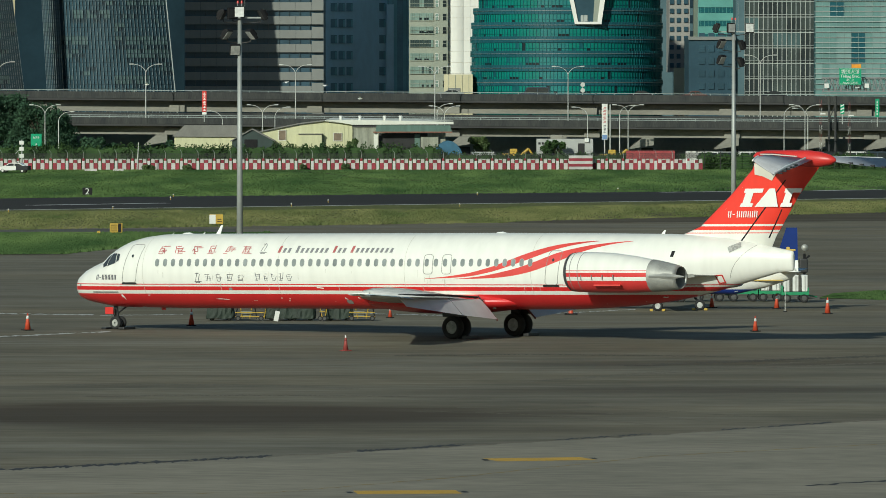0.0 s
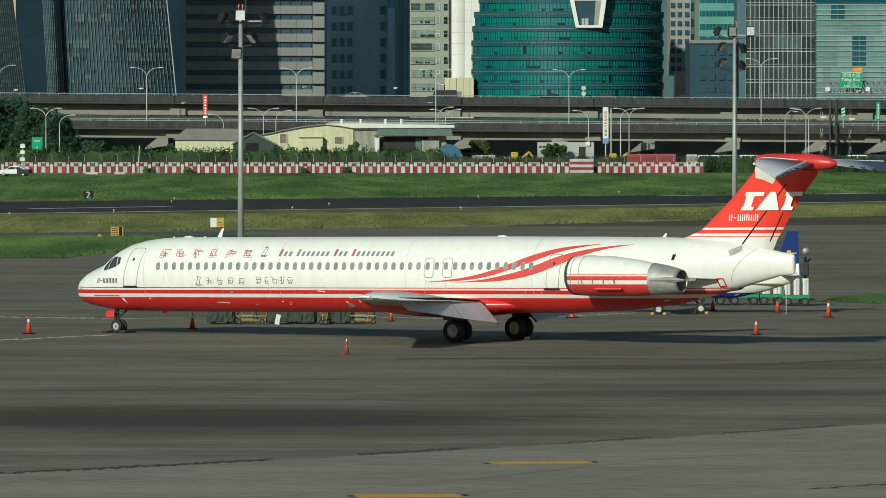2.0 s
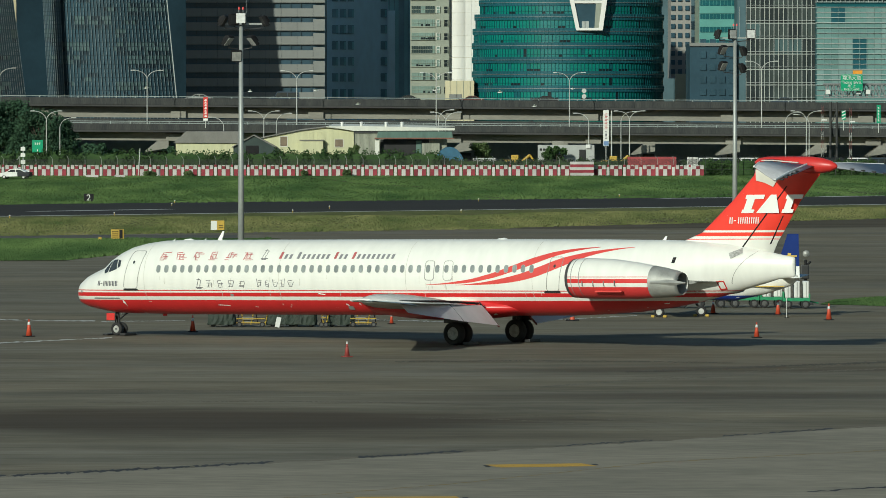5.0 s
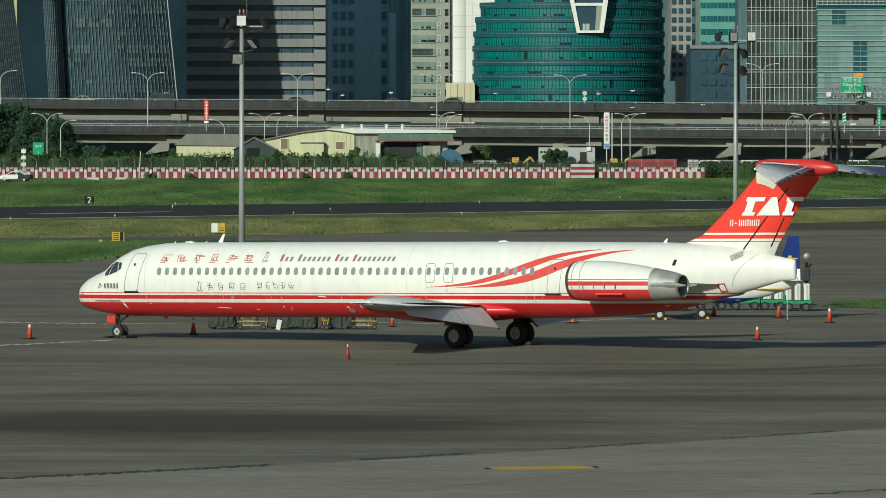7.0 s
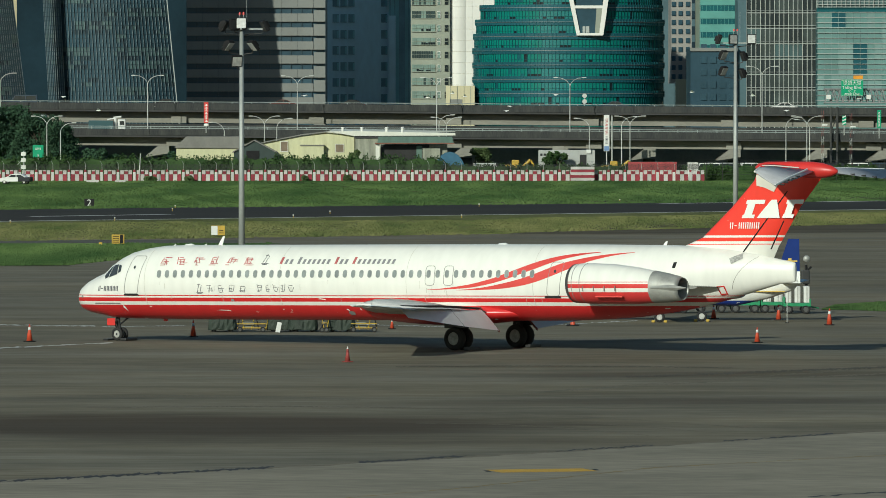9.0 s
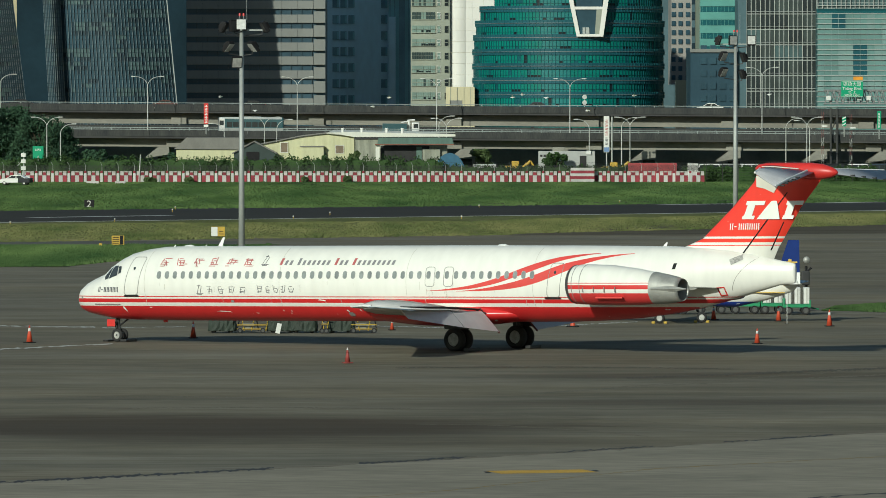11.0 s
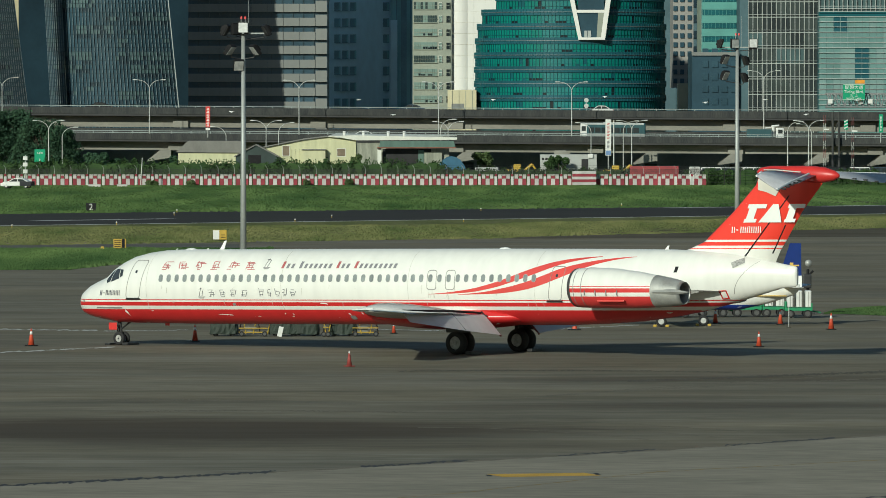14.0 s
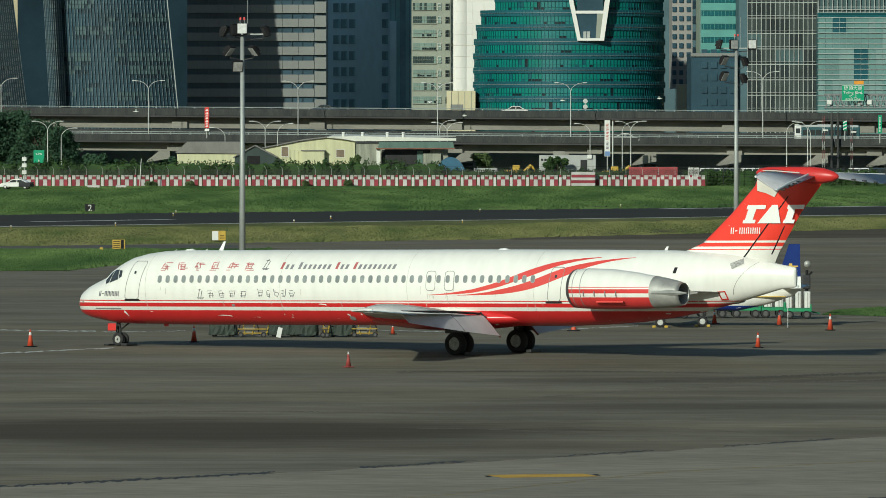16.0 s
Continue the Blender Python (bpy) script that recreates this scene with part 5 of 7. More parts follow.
for j in range(24):
    for px in (1192, 1204, 1217):
        xm, z0 = (px - 784) * 113.58 / 1000, 16.06 + (j - 1) * 1.82
        part("window", boxes((xm - 0.4, xm + 0.4, 1479.7, 1480.05, z0, z0 + 0.95)), GLASS_SLATE, grey)
slab("low_house", "low grey-blue house row", 42.66, 48.41, 1440, 15.07, TOWER_SLATE)
slab("low_house", "low cream house in sunlight", 45.47, 48.23, 1437, 15.95, CREAM_BOX, 3)
slab("dark_tower", "dark bluish tower seen between buildings", 44.21, 46.97, 1500, TOP, TOWER_SLATE)
dark = slab("dark_block", "block with windows, its shade put into a navy colour", 45.45, 53.96, 1352, 21.33, NAVY)
part("parapet", boxes((45.34, 54.06, 1351.6, 1352.4, 20.81, 21.43)), STONE_GREY, dark)
for j in range(5):
    for i in range(4):
        xm, z0 = 47.31 + i * 1.75, 11.79 + j * 2.28
        part("window", boxes((xm, xm + 1.1, 1351.8, 1352.05, z0, z0 + 1.2)), GLASS_SLATE, dark)
TEAL_PANEL = mat("teal_panel", (0.10, 0.30, 0.265), 0.45, 0, 0.3, 0.2, 0.3)
teal = slab("teal_block", "teal office building with ribbon windows", 47.66, 54.38, 1368, TOP, GLASS_AQUA)
for j in range(26):
    z0 = 21.0 + (j - 8) * 2.47
    part("window_ribbon", boxes((47.87, 54.17, 1367.7, 1368.05, z0, z0 + 1.0)), GLASS_TEAL_DARK, teal)
    part("spandrel", boxes((47.77, 54.28, 1367.6, 1368.0, z0 + 1.04, z0 + 2.43)), TEAL_PANEL, teal)
    for i in range(9):
        part("mullion", boxes((48.2 + i * 0.68, 48.26 + i * 0.68, 1367.62, 1367.75, z0, z0 + 1.0)), TEAL_PANEL, teal)
slab("dark_tower", "dark glass tower edge", 54.2, 55.71, 1353, TOP, TOWER_SLATE)

GRID_DARK = mat("dark_grey_pane", (0.030, 0.041, 0.042), 0.35, 0, 0.3, 0.4, 0.3, spec=0.2)
GRID_GREY = mat("grey_green_pane", (0.058, 0.076, 0.072), 0.35, 0, 0.3, 0.4, 0.3, spec=0.2)
grid = building("grid_tower", "office building with pale metal grid over dark glass")
core(grid, 55.74, 68.38, 1350.8, 1375, TOP, GLASS_BLIND)
gx, gz = steps(55.64, 68.48, 15), [10.85 + (j - 4) * 2.83 for j in range(24)]
patch = {(i, j): rnd.choice((1, 1, 2, 2, 3)) for i in range(0, 15, 3) for j in range(23)}
bm = cell_wall(flat_path(gx[0], gx[-1], 1350), steps(0, 1, 15), gz, 0.075 / 15, 0.07, 0.2, lambda i, j: patch[i - i % 3, j])
tagged(wall_part("grid_facade", bm, [MULLION, GRID_DARK, GRID_GREY, GLASS_BLIND], grid, "pale metal grid over dark glass"), kind="stuff")
for z0 in gz:
    part("grid_rail", boxes((gx[0], gx[-1], 1349.75, 1349.98, z0 + 0.44, z0 + 0.51)), MULLION, grid)

louvre = building("louvred_building", "aqua glass building with white horizontal louvres")
LOUVRE_PANE = mat("pale_aqua_pane", (0.19, 0.30, 0.285), 0.35, 0, 0.2, 0.2, 0.3, spec=0.25)
lx0, lx1, ly = 68.33, 94.55, 1345.0
core(louvre, lx0, lx1, ly + 0.6, ly + 25, 28.7, GLASS_TEAL_DARK)
lz = [10.86 + (j - 4) * 2.84 for j in range(11)]
dim = {(i, j): rnd.choice((1, 1, 1, 2)) for i in range(32) for j in range(11)}
for i, j in ((2, 9), (3, 9), (5, 7), (6, 7), (5, 6), (6, 6)):
    dim[i, j] = 3
tagged(wall_part("glazing", cell_wall(flat_path(lx0, lx1, ly), steps(0, 1, 20), lz, 0.03 / 20, 0.10, 0.1, lambda i, j: dim[i, j]), [LOUVRE_BAR, GLASS_AQUA, LOUVRE_PANE, BAND_BLUE], louvre), kind="stuff")
for z0 in lz:
    for e in (0.0, 0.95, 1.90):
        part("louvre", boxes((lx0 - 0.2, lx1, ly - 0.16, ly - 0.04, z0 + e - 0.06, z0 + e + 0.04)), MULLION, louvre)
roof_block = slab("roof_block", "aqua plant floor with pale upright bars behind the louvred building", 68.5, 96.45, 1372, 28.6, BAND_BLUE)
part("upper_floor", boxes((68.5, 96.45, 1349.0, 1372, 28.75, TOP)), GLASS_BLIND, roof_block)
for i in range(24):
    part("upright_bar", boxes((68.6 + i * 0.85, 68.72 + i * 0.85, 1348.6, 1349.02, 28.8, 40)), MULLION, roof_block)
for z0 in (29.3, 31.6, 34.0):
    part("rail", boxes((68.5, 96.45, 1348.5, 1348.98, z0, z0 + 0.14)), MULLION, roof_block)
part("opaque_bay", boxes((84.2, 96.4, 1348.8, 1349.01, 28.8, 40)), TEAL_PANEL, roof_block)


# ---- the elevated road ----
# Bluish colour raised so that the shade under the decks isn't black.
UNDER = mat("lifted_backing_wall", (0.30, 0.33, 0.36), 0.95, 0, 0.2, 0.4, 0.4)
ROAD = mat("road_asphalt", (0.06, 0.06, 0.06), 0.9, 0, 0.2, 0.3, 0.4)
RAIL = mat("rail_steel", (0.30, 0.34, 0.33), 0.5, 0.4, 0.5, 0.3)
SLOPE = -0.0066


def ramp(bm):
    """The road falls gently to the east."""
    for v in bm.verts:
        v.co.z += v.co.x * SLOPE
    return bm


def road_z(z, x):
    return z + x * SLOPE


LZ = 7.61   # top of the lower rail at x = 0
UZ = 11.41   # top of the upper rail at x = 0
lower = tagged(new("lower_viaduct"), "lower concrete road deck with weathered parapet", "viaduct", kind="structure")
upper = tagged(new("upper_viaduct"), "upper concrete road deck with weathered parapet", "viaduct", kind="structure")
for deck, y0, top, wall_h, rail_h, drop, width, road in ((lower, 1130.0, LZ, 0.95, 0.45, 1.85, 13.0, 1.35), (upper, 1150.0, UZ, 1.05, 0.28, 2.2, 16.0, 1.08)):
    for i in range(48):
        x0, x1 = -420 + i * 15, -420 + (i + 1) * 15 - 0.06
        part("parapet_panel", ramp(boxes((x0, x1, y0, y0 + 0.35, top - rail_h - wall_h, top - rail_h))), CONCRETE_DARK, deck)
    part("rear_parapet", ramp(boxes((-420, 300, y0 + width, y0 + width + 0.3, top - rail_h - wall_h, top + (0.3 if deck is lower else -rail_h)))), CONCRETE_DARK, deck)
    part("deck_slab", ramp(boxes((-420, 300, y0 + 0.1, y0 + width, top - rail_h - wall_h - 0.3, top - road))), ROAD, deck)
    part("edge_beam", ramp(boxes((-420, 300, y0 + 2.2, y0 + width - 2, top - drop - 1.15, top - rail_h - wall_h - 0.3))), CONCRETE, deck, "pale concrete girder")
    for k in ((0.0,) if deck is upper else (0.0, 0.27)):
        part("guard_rail", ramp(boxes((-420, 300, y0 + 0.1, y0 + 0.2, top - 0.10 - k, top - k))), RAIL, deck)
    for i in range(100):
        x = -150 + i * 3.0
        part("rail_post", ramp(boxes((x, x + 0.12, y0 + 0.08, y0 + 0.24, top - rail_h, top - 0.02))), RAIL, deck)
    for i in range(14):
        x = -150 + i * 21.5
        part("joint_block", ramp(boxes((x, x + 2.4, y0 + 1.6, y0 + 2.3, top - drop - 1.2, top - drop - 0.1), bevel=0.1)), CONCRETE, deck)
for px in (-30, 290, 545, 825, 995, 1149, 1299, 1452, 1565, 1700):
    x = (px - 784) * 86.88 / 1000
    z = road_z(LZ - 3.0, x)
    pier = thing("viaduct_pier", pose(x, 1131.5, 0), "pale concrete viaduct pier with slanted cap", "pier", "viaduct piers", "structure")
    part("pier_cap", prism([(-2.7, z - 1.72), (0.9, z - 1.15), (0.9, z), (-0.8, z), (-2.65, z - 1.50)], -2.2, 6.0), CONCRETE, pier)
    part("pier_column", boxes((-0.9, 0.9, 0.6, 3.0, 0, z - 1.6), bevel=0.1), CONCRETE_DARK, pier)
# Added wall that closes the dark space behind the piers.
structure("under_deck_backing", boxes((-160, 160, 1146, 1147, 0, LZ - 2.2)), UNDER, "bluish grey wall added to back the shade under the viaduct", "wall")


def arm_lamp(x, y, z0, h, arms, group, reach=1.9):
    """A slim road lamp with curved arms."""
    lamp = thing("road_lamp", pose(x, y, z0), "slim pale road lamp with %s curved arm%s" % (("two", "s") if len(arms) > 1 else ("one", "")), "street lamp", group)
    part("post", rods(((0, 0, 0), (0, 0, h - 1.3), 0.085, 0.06), n=8), LAMP_GREY, lamp)
    for s in arms:
        bm = bmesh.new()
        pts = [(s * reach * (k ** 1.6), 0, h - 1.3 + 1.3 * math.sin(k * math.pi / 2)) for k in (0, 0.2, 0.4, 0.6, 0.8, 1.0)]
        for a, b in zip(pts, pts[1:]):
            tube(bm, a, b, 0.045, 0.045, 6)
        arm = part("arm", bm, LAMP_GREY, lamp)
        part("lamp_head", boxes((s * reach - 0.05 if s > 0 else s * reach - 0.65, s * reach + 0.65 if s > 0 else s * reach + 0.05, -0.14, 0.14, h - 0.05, h + 0.10), bevel=0.04), LAMP_GREY, arm)
    return lamp


for px, py in ((3, 130), (263, 134), (527, 135), (773, 138), (1008, 138), (1347, 118)):
    x = (px - 784) * 87.95 / 1000
    z0 = road_z(LZ - 1.35, x)
    arm_lamp(x, 1142.6, z0, 12.2 + (174.0 - py) * 87.8 / 1000 - z0, (-1, 1), "tall road lamps")
for px, py, arms, y in ((83, 206, (-1, 1), 1112), (107, 218, (1,), 1114), (397, 217, (-1,), 1118), (468, 206, (-1, 1), 1117), (490, 210, (1,), 1118), (777, 204, (1,), 1118), (790, 208, (-1, 1), 1117),
                        (1043, 210, (-1,), 1118), (1100, 207, (1,), 1119), (1115, 206, (-1, 1), 1118), (1391, 208, (1,), 1118), (1428, 206, (-1, 1), 1117), (1433, 212, (-1,), 1119)):
    arm_lamp((px - 784) * y / 13030.0, y, 0, 12.2 + (174.0 - py) * y / 13030.0, arms, "low road lamps", 1.75)


def bar_rows(bm, x0, x1, z0, z1, y, rows_, cols, fill=0.62):
    """Plain bars that stand for writing."""
    r = random.Random(int(x0 * 7 + rows_))
    for i in range(rows_):
        for j in range(cols):
            w, h = (x1 - x0) / cols, (z1 - z0) / rows_
            a = x0 + j * w + w * 0.18
            zc = z0 + (i + 0.5) * h
            for k in (-1, 0, 1):
                box(bm, a, a + w * r.uniform(0.4, 0.66), y - 0.01, y, zc + k * h * 0.26 - h * 0.07, zc + k * h * 0.26 + h * 0.07)
            box(bm, a + w * 0.28, a + w * 0.38, y - 0.012, y, zc - h * 0.36, zc + h * 0.36)
    return bm


def road_sign(name, label, x0, x1, z0, z1, y, material, post=None):
    s = thing(name, pose((x0 + x1) / 2, y, 0), label, "sign")
    w = (x1 - x0) / 2
    panel = part("panel", boxes((-w, w, 0, 0.08, z0, z1), bevel=0.02), material, s)
    if post is not None:
        part("post", rods(((0, 0.15, post), (0, 0.15, z0 + 0.4), 0.07), n=8), LAMP_GREY, s)
    return s, panel, w


s, panel, w = road_sign("red_sign", "narrow red upright sign with white characters on a post", -36.69, -36.0, 8.39, 11.59, 1129.8, RED_PAINT, 6.83)
for i in range(7):
    z0 = 8.56 + i * 0.41
    part("character", boxes((-w * 0.62, w * 0.62, -0.012, 0, z0, z0 + 0.1), (-w * 0.2, w * 0.45, -0.012, 0, z0 + 0.16, z0 + 0.27), (-w * 0.1, w * 0.1, -0.011, 0, z0 + 0.03, z0 + 0.29)), WHITE_PAINT, panel)
part("tag", boxes((-w, w, 0, 0.06, 7.96, 8.3)), WHITE_PAINT, s)
s, panel, w = road_sign("advert_banner", "tall white advertising banner with red lettering bars", 24.41, 25.27, 4.14, 9.63, 1118, WHITE_SHELL, 0)
bm = bmesh.new()
for i in range(6):
    z = 9.11 - i * 0.42
    box(bm, -w * 0.55, w * 0.35, -0.02, 0, z - 0.3, z - 0.2)
    box(bm, -w * 0.35, w * 0.55, -0.02, 0, z - 0.12, z - 0.02)
part("lettering_bars", bm, RED_TEXT, panel)
part("lower_panel", boxes((-w * 0.9, w * 0.9, -0.02, 0, 4.22, 4.91)), mat("banner_blue", (0.15, 0.25, 0.45), 0.6), panel)
bm = bmesh.new()
for i in range(6):
    z = 6.37 - i * 0.2
    box(bm, -w * 0.4, w * 0.4, -0.02, 0, z - 0.1, z)
part("small_bars", bm, DARK_TEXT, panel)
part("side_mast", rods(((w + 0.4, 0.1, 0), (w + 0.4, 0.1, 9.54), 0.10), n=8), LAMP_GREY, s)

# sign gantry on the upper deck
GANTRY_STEEL = mat("gantry_steel", (0.26, 0.27, 0.27), 0.6, 0.2, 1, 0.3, 0.3)
gantry = thing("sign_gantry", pose(0, 1149, 0), "steel lattice sign gantry over the upper road", "gantry")
for zz in (13.61, 11.49):
    for yy in (0, 0.9):
        part("chord", rods(((59.43, yy, zz), (75.48, yy, zz), 0.11), n=6), GANTRY_STEEL, gantry)
for i in range(17):
    x0 = 59.61 + i * 0.95
    part("brace", rods(((x0, 0, 11.49), (x0 + 0.475, 0, 13.61), 0.08), ((x0 + 0.475, 0, 13.61), (x0 + 0.95, 0, 11.49), 0.08), ((x0, 0.9, 13.61), (x0 + 0.95, 0.9, 11.49), 0.07), n=6), GANTRY_STEEL, gantry)
for px in (1459, 1470):
    x0 = (px - 784) * 88.18 / 1000
    part("column", rods(((x0, -19.5, 1.28), (x0, -19.5, 10.81), 0.19), n=10), CONCRETE_DARK, gantry)
part("column_brace", rods((((1459 - 784) * 88.18 / 1000, -19.5, 7.17), ((1470 - 784) * 88.18 / 1000, -19.5, 9.51), 0.08), n=6), CONCRETE_DARK, gantry)
for px in (1466, 1537, 1520):
    x0 = (px - 784) * 88.18 / 1000
    part("signal_box", boxes((x0 - 0.35, x0 + 0.35, -0.6, -0.2, 12.02, 12.73), bevel=0.05), WHITE_SHELL, gantry)


def sign_text(parent, body, x, y, z, size, material):
    cu = bpy.data.curves.new("lettering", "FONT")
    cu.body, cu.size, cu.align_x, cu.extrude = body, size, "CENTER", 0.004
    cu.materials.append(material)
    ob = new("lettering", cu)
    ob.parent = parent
    ob.matrix_basis = pose(x, y, z, 90, 0, 0)
    return ob


s, panel, w = road_sign("direction_sign", "green road direction sign with white lettering", 62.06, 65.49, 12.55, 15.1, 1147.6, SIGN_GREEN)
part("border", boxes((-w + 0.06, w - 0.06, -0.012, 0, 12.64, 12.68), (-w + 0.06, w - 0.06, -0.012, 0, 14.97, 15.02)), WHITE_SHELL, panel)
sign_text(panel, "Tiding Blvd.", 0, -0.02, 13.65, 0.66, WHITE_SHELL)
sign_text(panel, "RIGHT LANE", 0, -0.02, 12.68, 0.42, WHITE_SHELL)
sign_text(panel, "\u5824\u9802\u5927\u9053", 0, -0.02, 14.31, 0.72, WHITE_SHELL)
sign_text(panel, "\u5317  \u4e0a", 0, -0.02, 13.12, 0.5, WHITE_SHELL)
part("orange_plate", boxes((0.18, 1.67, 0, 0.08, 15.15, 15.72), bevel=0.02), mat("sign_orange", (0.75, 0.30, 0.02), 0.5), s)
s, panel, w = road_sign("green_sign", "green road sign with white arrow on a post", -61.74, -60.12, 3.27, 5.14, 1108, SIGN_GREEN, 0)
part("arrow", rods(((0, -0.03, 3.44), (0, -0.03, 3.78), 0.10, 0.02), n=6), WHITE_SHELL, panel)
part("characters", bar_rows(bmesh.new(), -w * 0.6, w * 0.6, 4.38, 4.8, -0.01, 1, 3), WHITE_SHELL, panel)
s, panel, w = road_sign("chevron_sign", "green and white slanted marker sign", 61.26, 61.87, 8.04, 9.51, 1129.8, SIGN_GREEN, 6.48)
for i in range(3):
    part("slash", prism([(-w * 0.9, 8.13 + i * 0.5), (w * 0.9, 8.13 + i * 0.5 + 0.25), (w * 0.9, 8.13 + i * 0.5 + 0.45), (-w * 0.9, 8.13 + i * 0.5 + 0.2)], -0.02, 0), WHITE_SHELL, panel)
s, panel, w = road_sign("green_sign", "narrow green upright sign on a post", 66.63, 67.24, 7.61, 10.38, 1129.8, SIGN_GREEN, 6.05)
part("characters", bar_rows(bmesh.new(), -w * 0.7, w * 0.7, 7.78, 10.12, -0.01, 5, 1), WHITE_SHELL, panel)
s = thing("round_sign", pose(22.15, 1152, 0), "two round traffic signs seen from behind on a post", "sign")
for py in (170, 180):
    z = 12.2 + (174.0 - py) * 88.41 / 1000
    part("disc", rods(((0, 0, z), (0, 0.06, z), 0.36), n=20), LAMP_GREY, s)
part("post", rods(((0, 0.1, 10.34), (0, 0.1, 12.73), 0.05), n=6), LAMP_GREY, s)
MAST_RED = mat("faded_mast_red", (0.20, 0.06, 0.055), 0.7, 0, 1, 0.3)
for px, top_y in ((1456, 196), (1506, 200)):
    s = thing("aerial_mast", pose((px - 784) * 85.19 / 1000, 1110, 0), "thin faded red and white lattice approach mast", "mast", "approach masts")
    h = 12.2 + (174.0 - top_y) * 85.19 / 1000
    for i in range(8):
        part("mast_section", rods(((-0.15, 0, h * i / 8), (-0.15, 0, h * (i + 1) / 8), 0.025), ((0.15, 0, h * i / 8), (0.15, 0, h * (i + 1) / 8), 0.025), ((-0.15, 0, h * i / 8), (0.15, 0, h * (i + 1) / 8), 0.02), n=6), MAST_RED if i % 2 else LAMP_GREY, s)
    part("cross_arm", boxes((-0.1, 0.7, -0.04, 0.04, h * 0.78, h * 0.80)), WHITE_SHELL, s)


# ---- the boundary: wall, hedge, sheds ----
LEAF = mat("leaf_green", (0.050, 0.092, 0.028), 0.8, 0, 0.5, 0.4, 0.7, second=(0.022, 0.050, 0.015), spec=0.2)
LEAF_PALE = mat("pale_leaf_green", (0.085, 0.125, 0.035), 0.7, 0, 0.5, 0.4, 0.5, second=(0.04, 0.07, 0.02))
TREE_LEAF = mat("dark_tree_leaf", (0.048, 0.092, 0.050), 0.8, 0, 0.5, 0.4, 0.5, second=(0.028, 0.064, 0.038), spec=0.15)
BARK = mat("bark", (0.09, 0.07, 0.05), 0.9, 0, 2, 0.4)
CHECK_RED = mat("faded_red_block", (0.25, 0.030, 0.045), 0.8, 0, 0.8, 0.35, 0.5, random_amount=0.25)
CHECK_WHITE = mat("faded_white_block", (0.52, 0.50, 0.48), 0.8, 0, 0.8, 0.3, 0.5, random_amount=0.12)
POST_WHITE = mat("white_post", (0.56, 0.55, 0.53), 0.8, 0, 0.8, 0.25, 0.5, random_amount=0.1)
CHECK_GREY = mat("wall_coping", (0.42, 0.41, 0.38), 0.85, 0, 0.8, 0.3, 0.5)
CREAM = mat("cream_sheet_wall", (0.56, 0.55, 0.34), 0.7, 0, 0.4, 0.2, 0.4, stretch=(3, 1, 0.4))
PALE_ROOF = mat("pale_sheet_roof", (0.66, 0.66, 0.58), 0.5, 0, 0.3, 0.15, 0.3, stretch=(2, 0.4, 1))
RUSTY = mat("weathered_sheet_wall", (0.33, 0.34, 0.27), 0.8, 0, 0.6, 0.5, 0.5, stretch=(3, 1, 0.4))
TEAL_SHEET = mat("teal_awning", (0.10, 0.17, 0.14), 0.7, 0, 0.5, 0.3, 0.4, stretch=(3, 1, 0.5))
GREY_ROOF = mat("grey_sheet_roof", (0.20, 0.195, 0.175), 0.8, 0, 0.3, 0.25, 0.4, stretch=(2, 0.4, 1))
DARK_SHED = mat("dark_green_shed", (0.030, 0.050, 0.045), 0.7, 0, 0.5, 0.3)
# Flat near-black that paints the shade inside bays and doorways.
ROOM_DARK = mat("dark_opening", (0.03, 0.03, 0.03), 0.9, 0, 0.6, 0.4)
MESH_DARK = mat("chain_link", (0.05, 0.05, 0.05), 0.7, 0.4, 1, 0.3)


def leaves(bm, centre, radii, count, size, rnd):
    """Small tilted leaf clumps scattered over an uneven shell."""
    cx, cy, cz = centre
    for _ in range(count):
        d = Vector((rnd.gauss(0, 1), rnd.gauss(0, 1), rnd.gauss(0, 1))).normalized()
        k = rnd.uniform(0.55, 1.05)
        p = Vector((cx + d.x * radii[0] * k, cy + d.y * radii[1] * k, cz + d.z * radii[2] * k))
        a = Vector((rnd.gauss(0, 1), rnd.gauss(0, 1), rnd.gauss(0, 1))).normalized()
        b = a.cross(Vector((rnd.gauss(0, 1), rnd.gauss(0, 1), rnd.gauss(0, 1)))).normalized()
        s = size * rnd.uniform(0.5, 1.3)
        vs = [bm.verts.new(p + q) for q in (a * s, b * s * 0.6, -a * s, -b * s * 0.6)]
        bm.faces.new(vs)


def tree(x, y, h, spread, seed, label="dark green broad-leaved tree", clumps=16, leaf=TREE_LEAF):
    rnd = random.Random(seed)
    t = thing("tree", pose(x, y, 0), label, "tree", "trees by the road")
    bm = rods(((0, 0, 0), (0.1, 0, h * 0.45), 0.16 * h / 6, 0.10 * h / 6))
    bm2 = bmesh.new()
    for i in range(clumps):
        a = rnd.uniform(0, 2 * math.pi)
        r = spread * math.sqrt(rnd.random()) * 0.75
        z = h * rnd.uniform(0.38, 0.90)
        r *= 1.1 - 0.5 * max(0, z / h - 0.55)
        c = (r * math.cos(a), r * math.sin(a) * 0.7, z)
        tube(bm, (0.1, 0, h * 0.40), c, 0.05 * h / 6, 0.02, 6)
        leaves(bm2, c, (spread * rnd.uniform(0.22, 0.38), spread * 0.28, h * rnd.uniform(0.09, 0.15)), 210, 0.20, rnd)
    part("trunk", bm, BARK, t)
    part("crown", bm2, leaf, t, "uneven leafy crown")
    return t


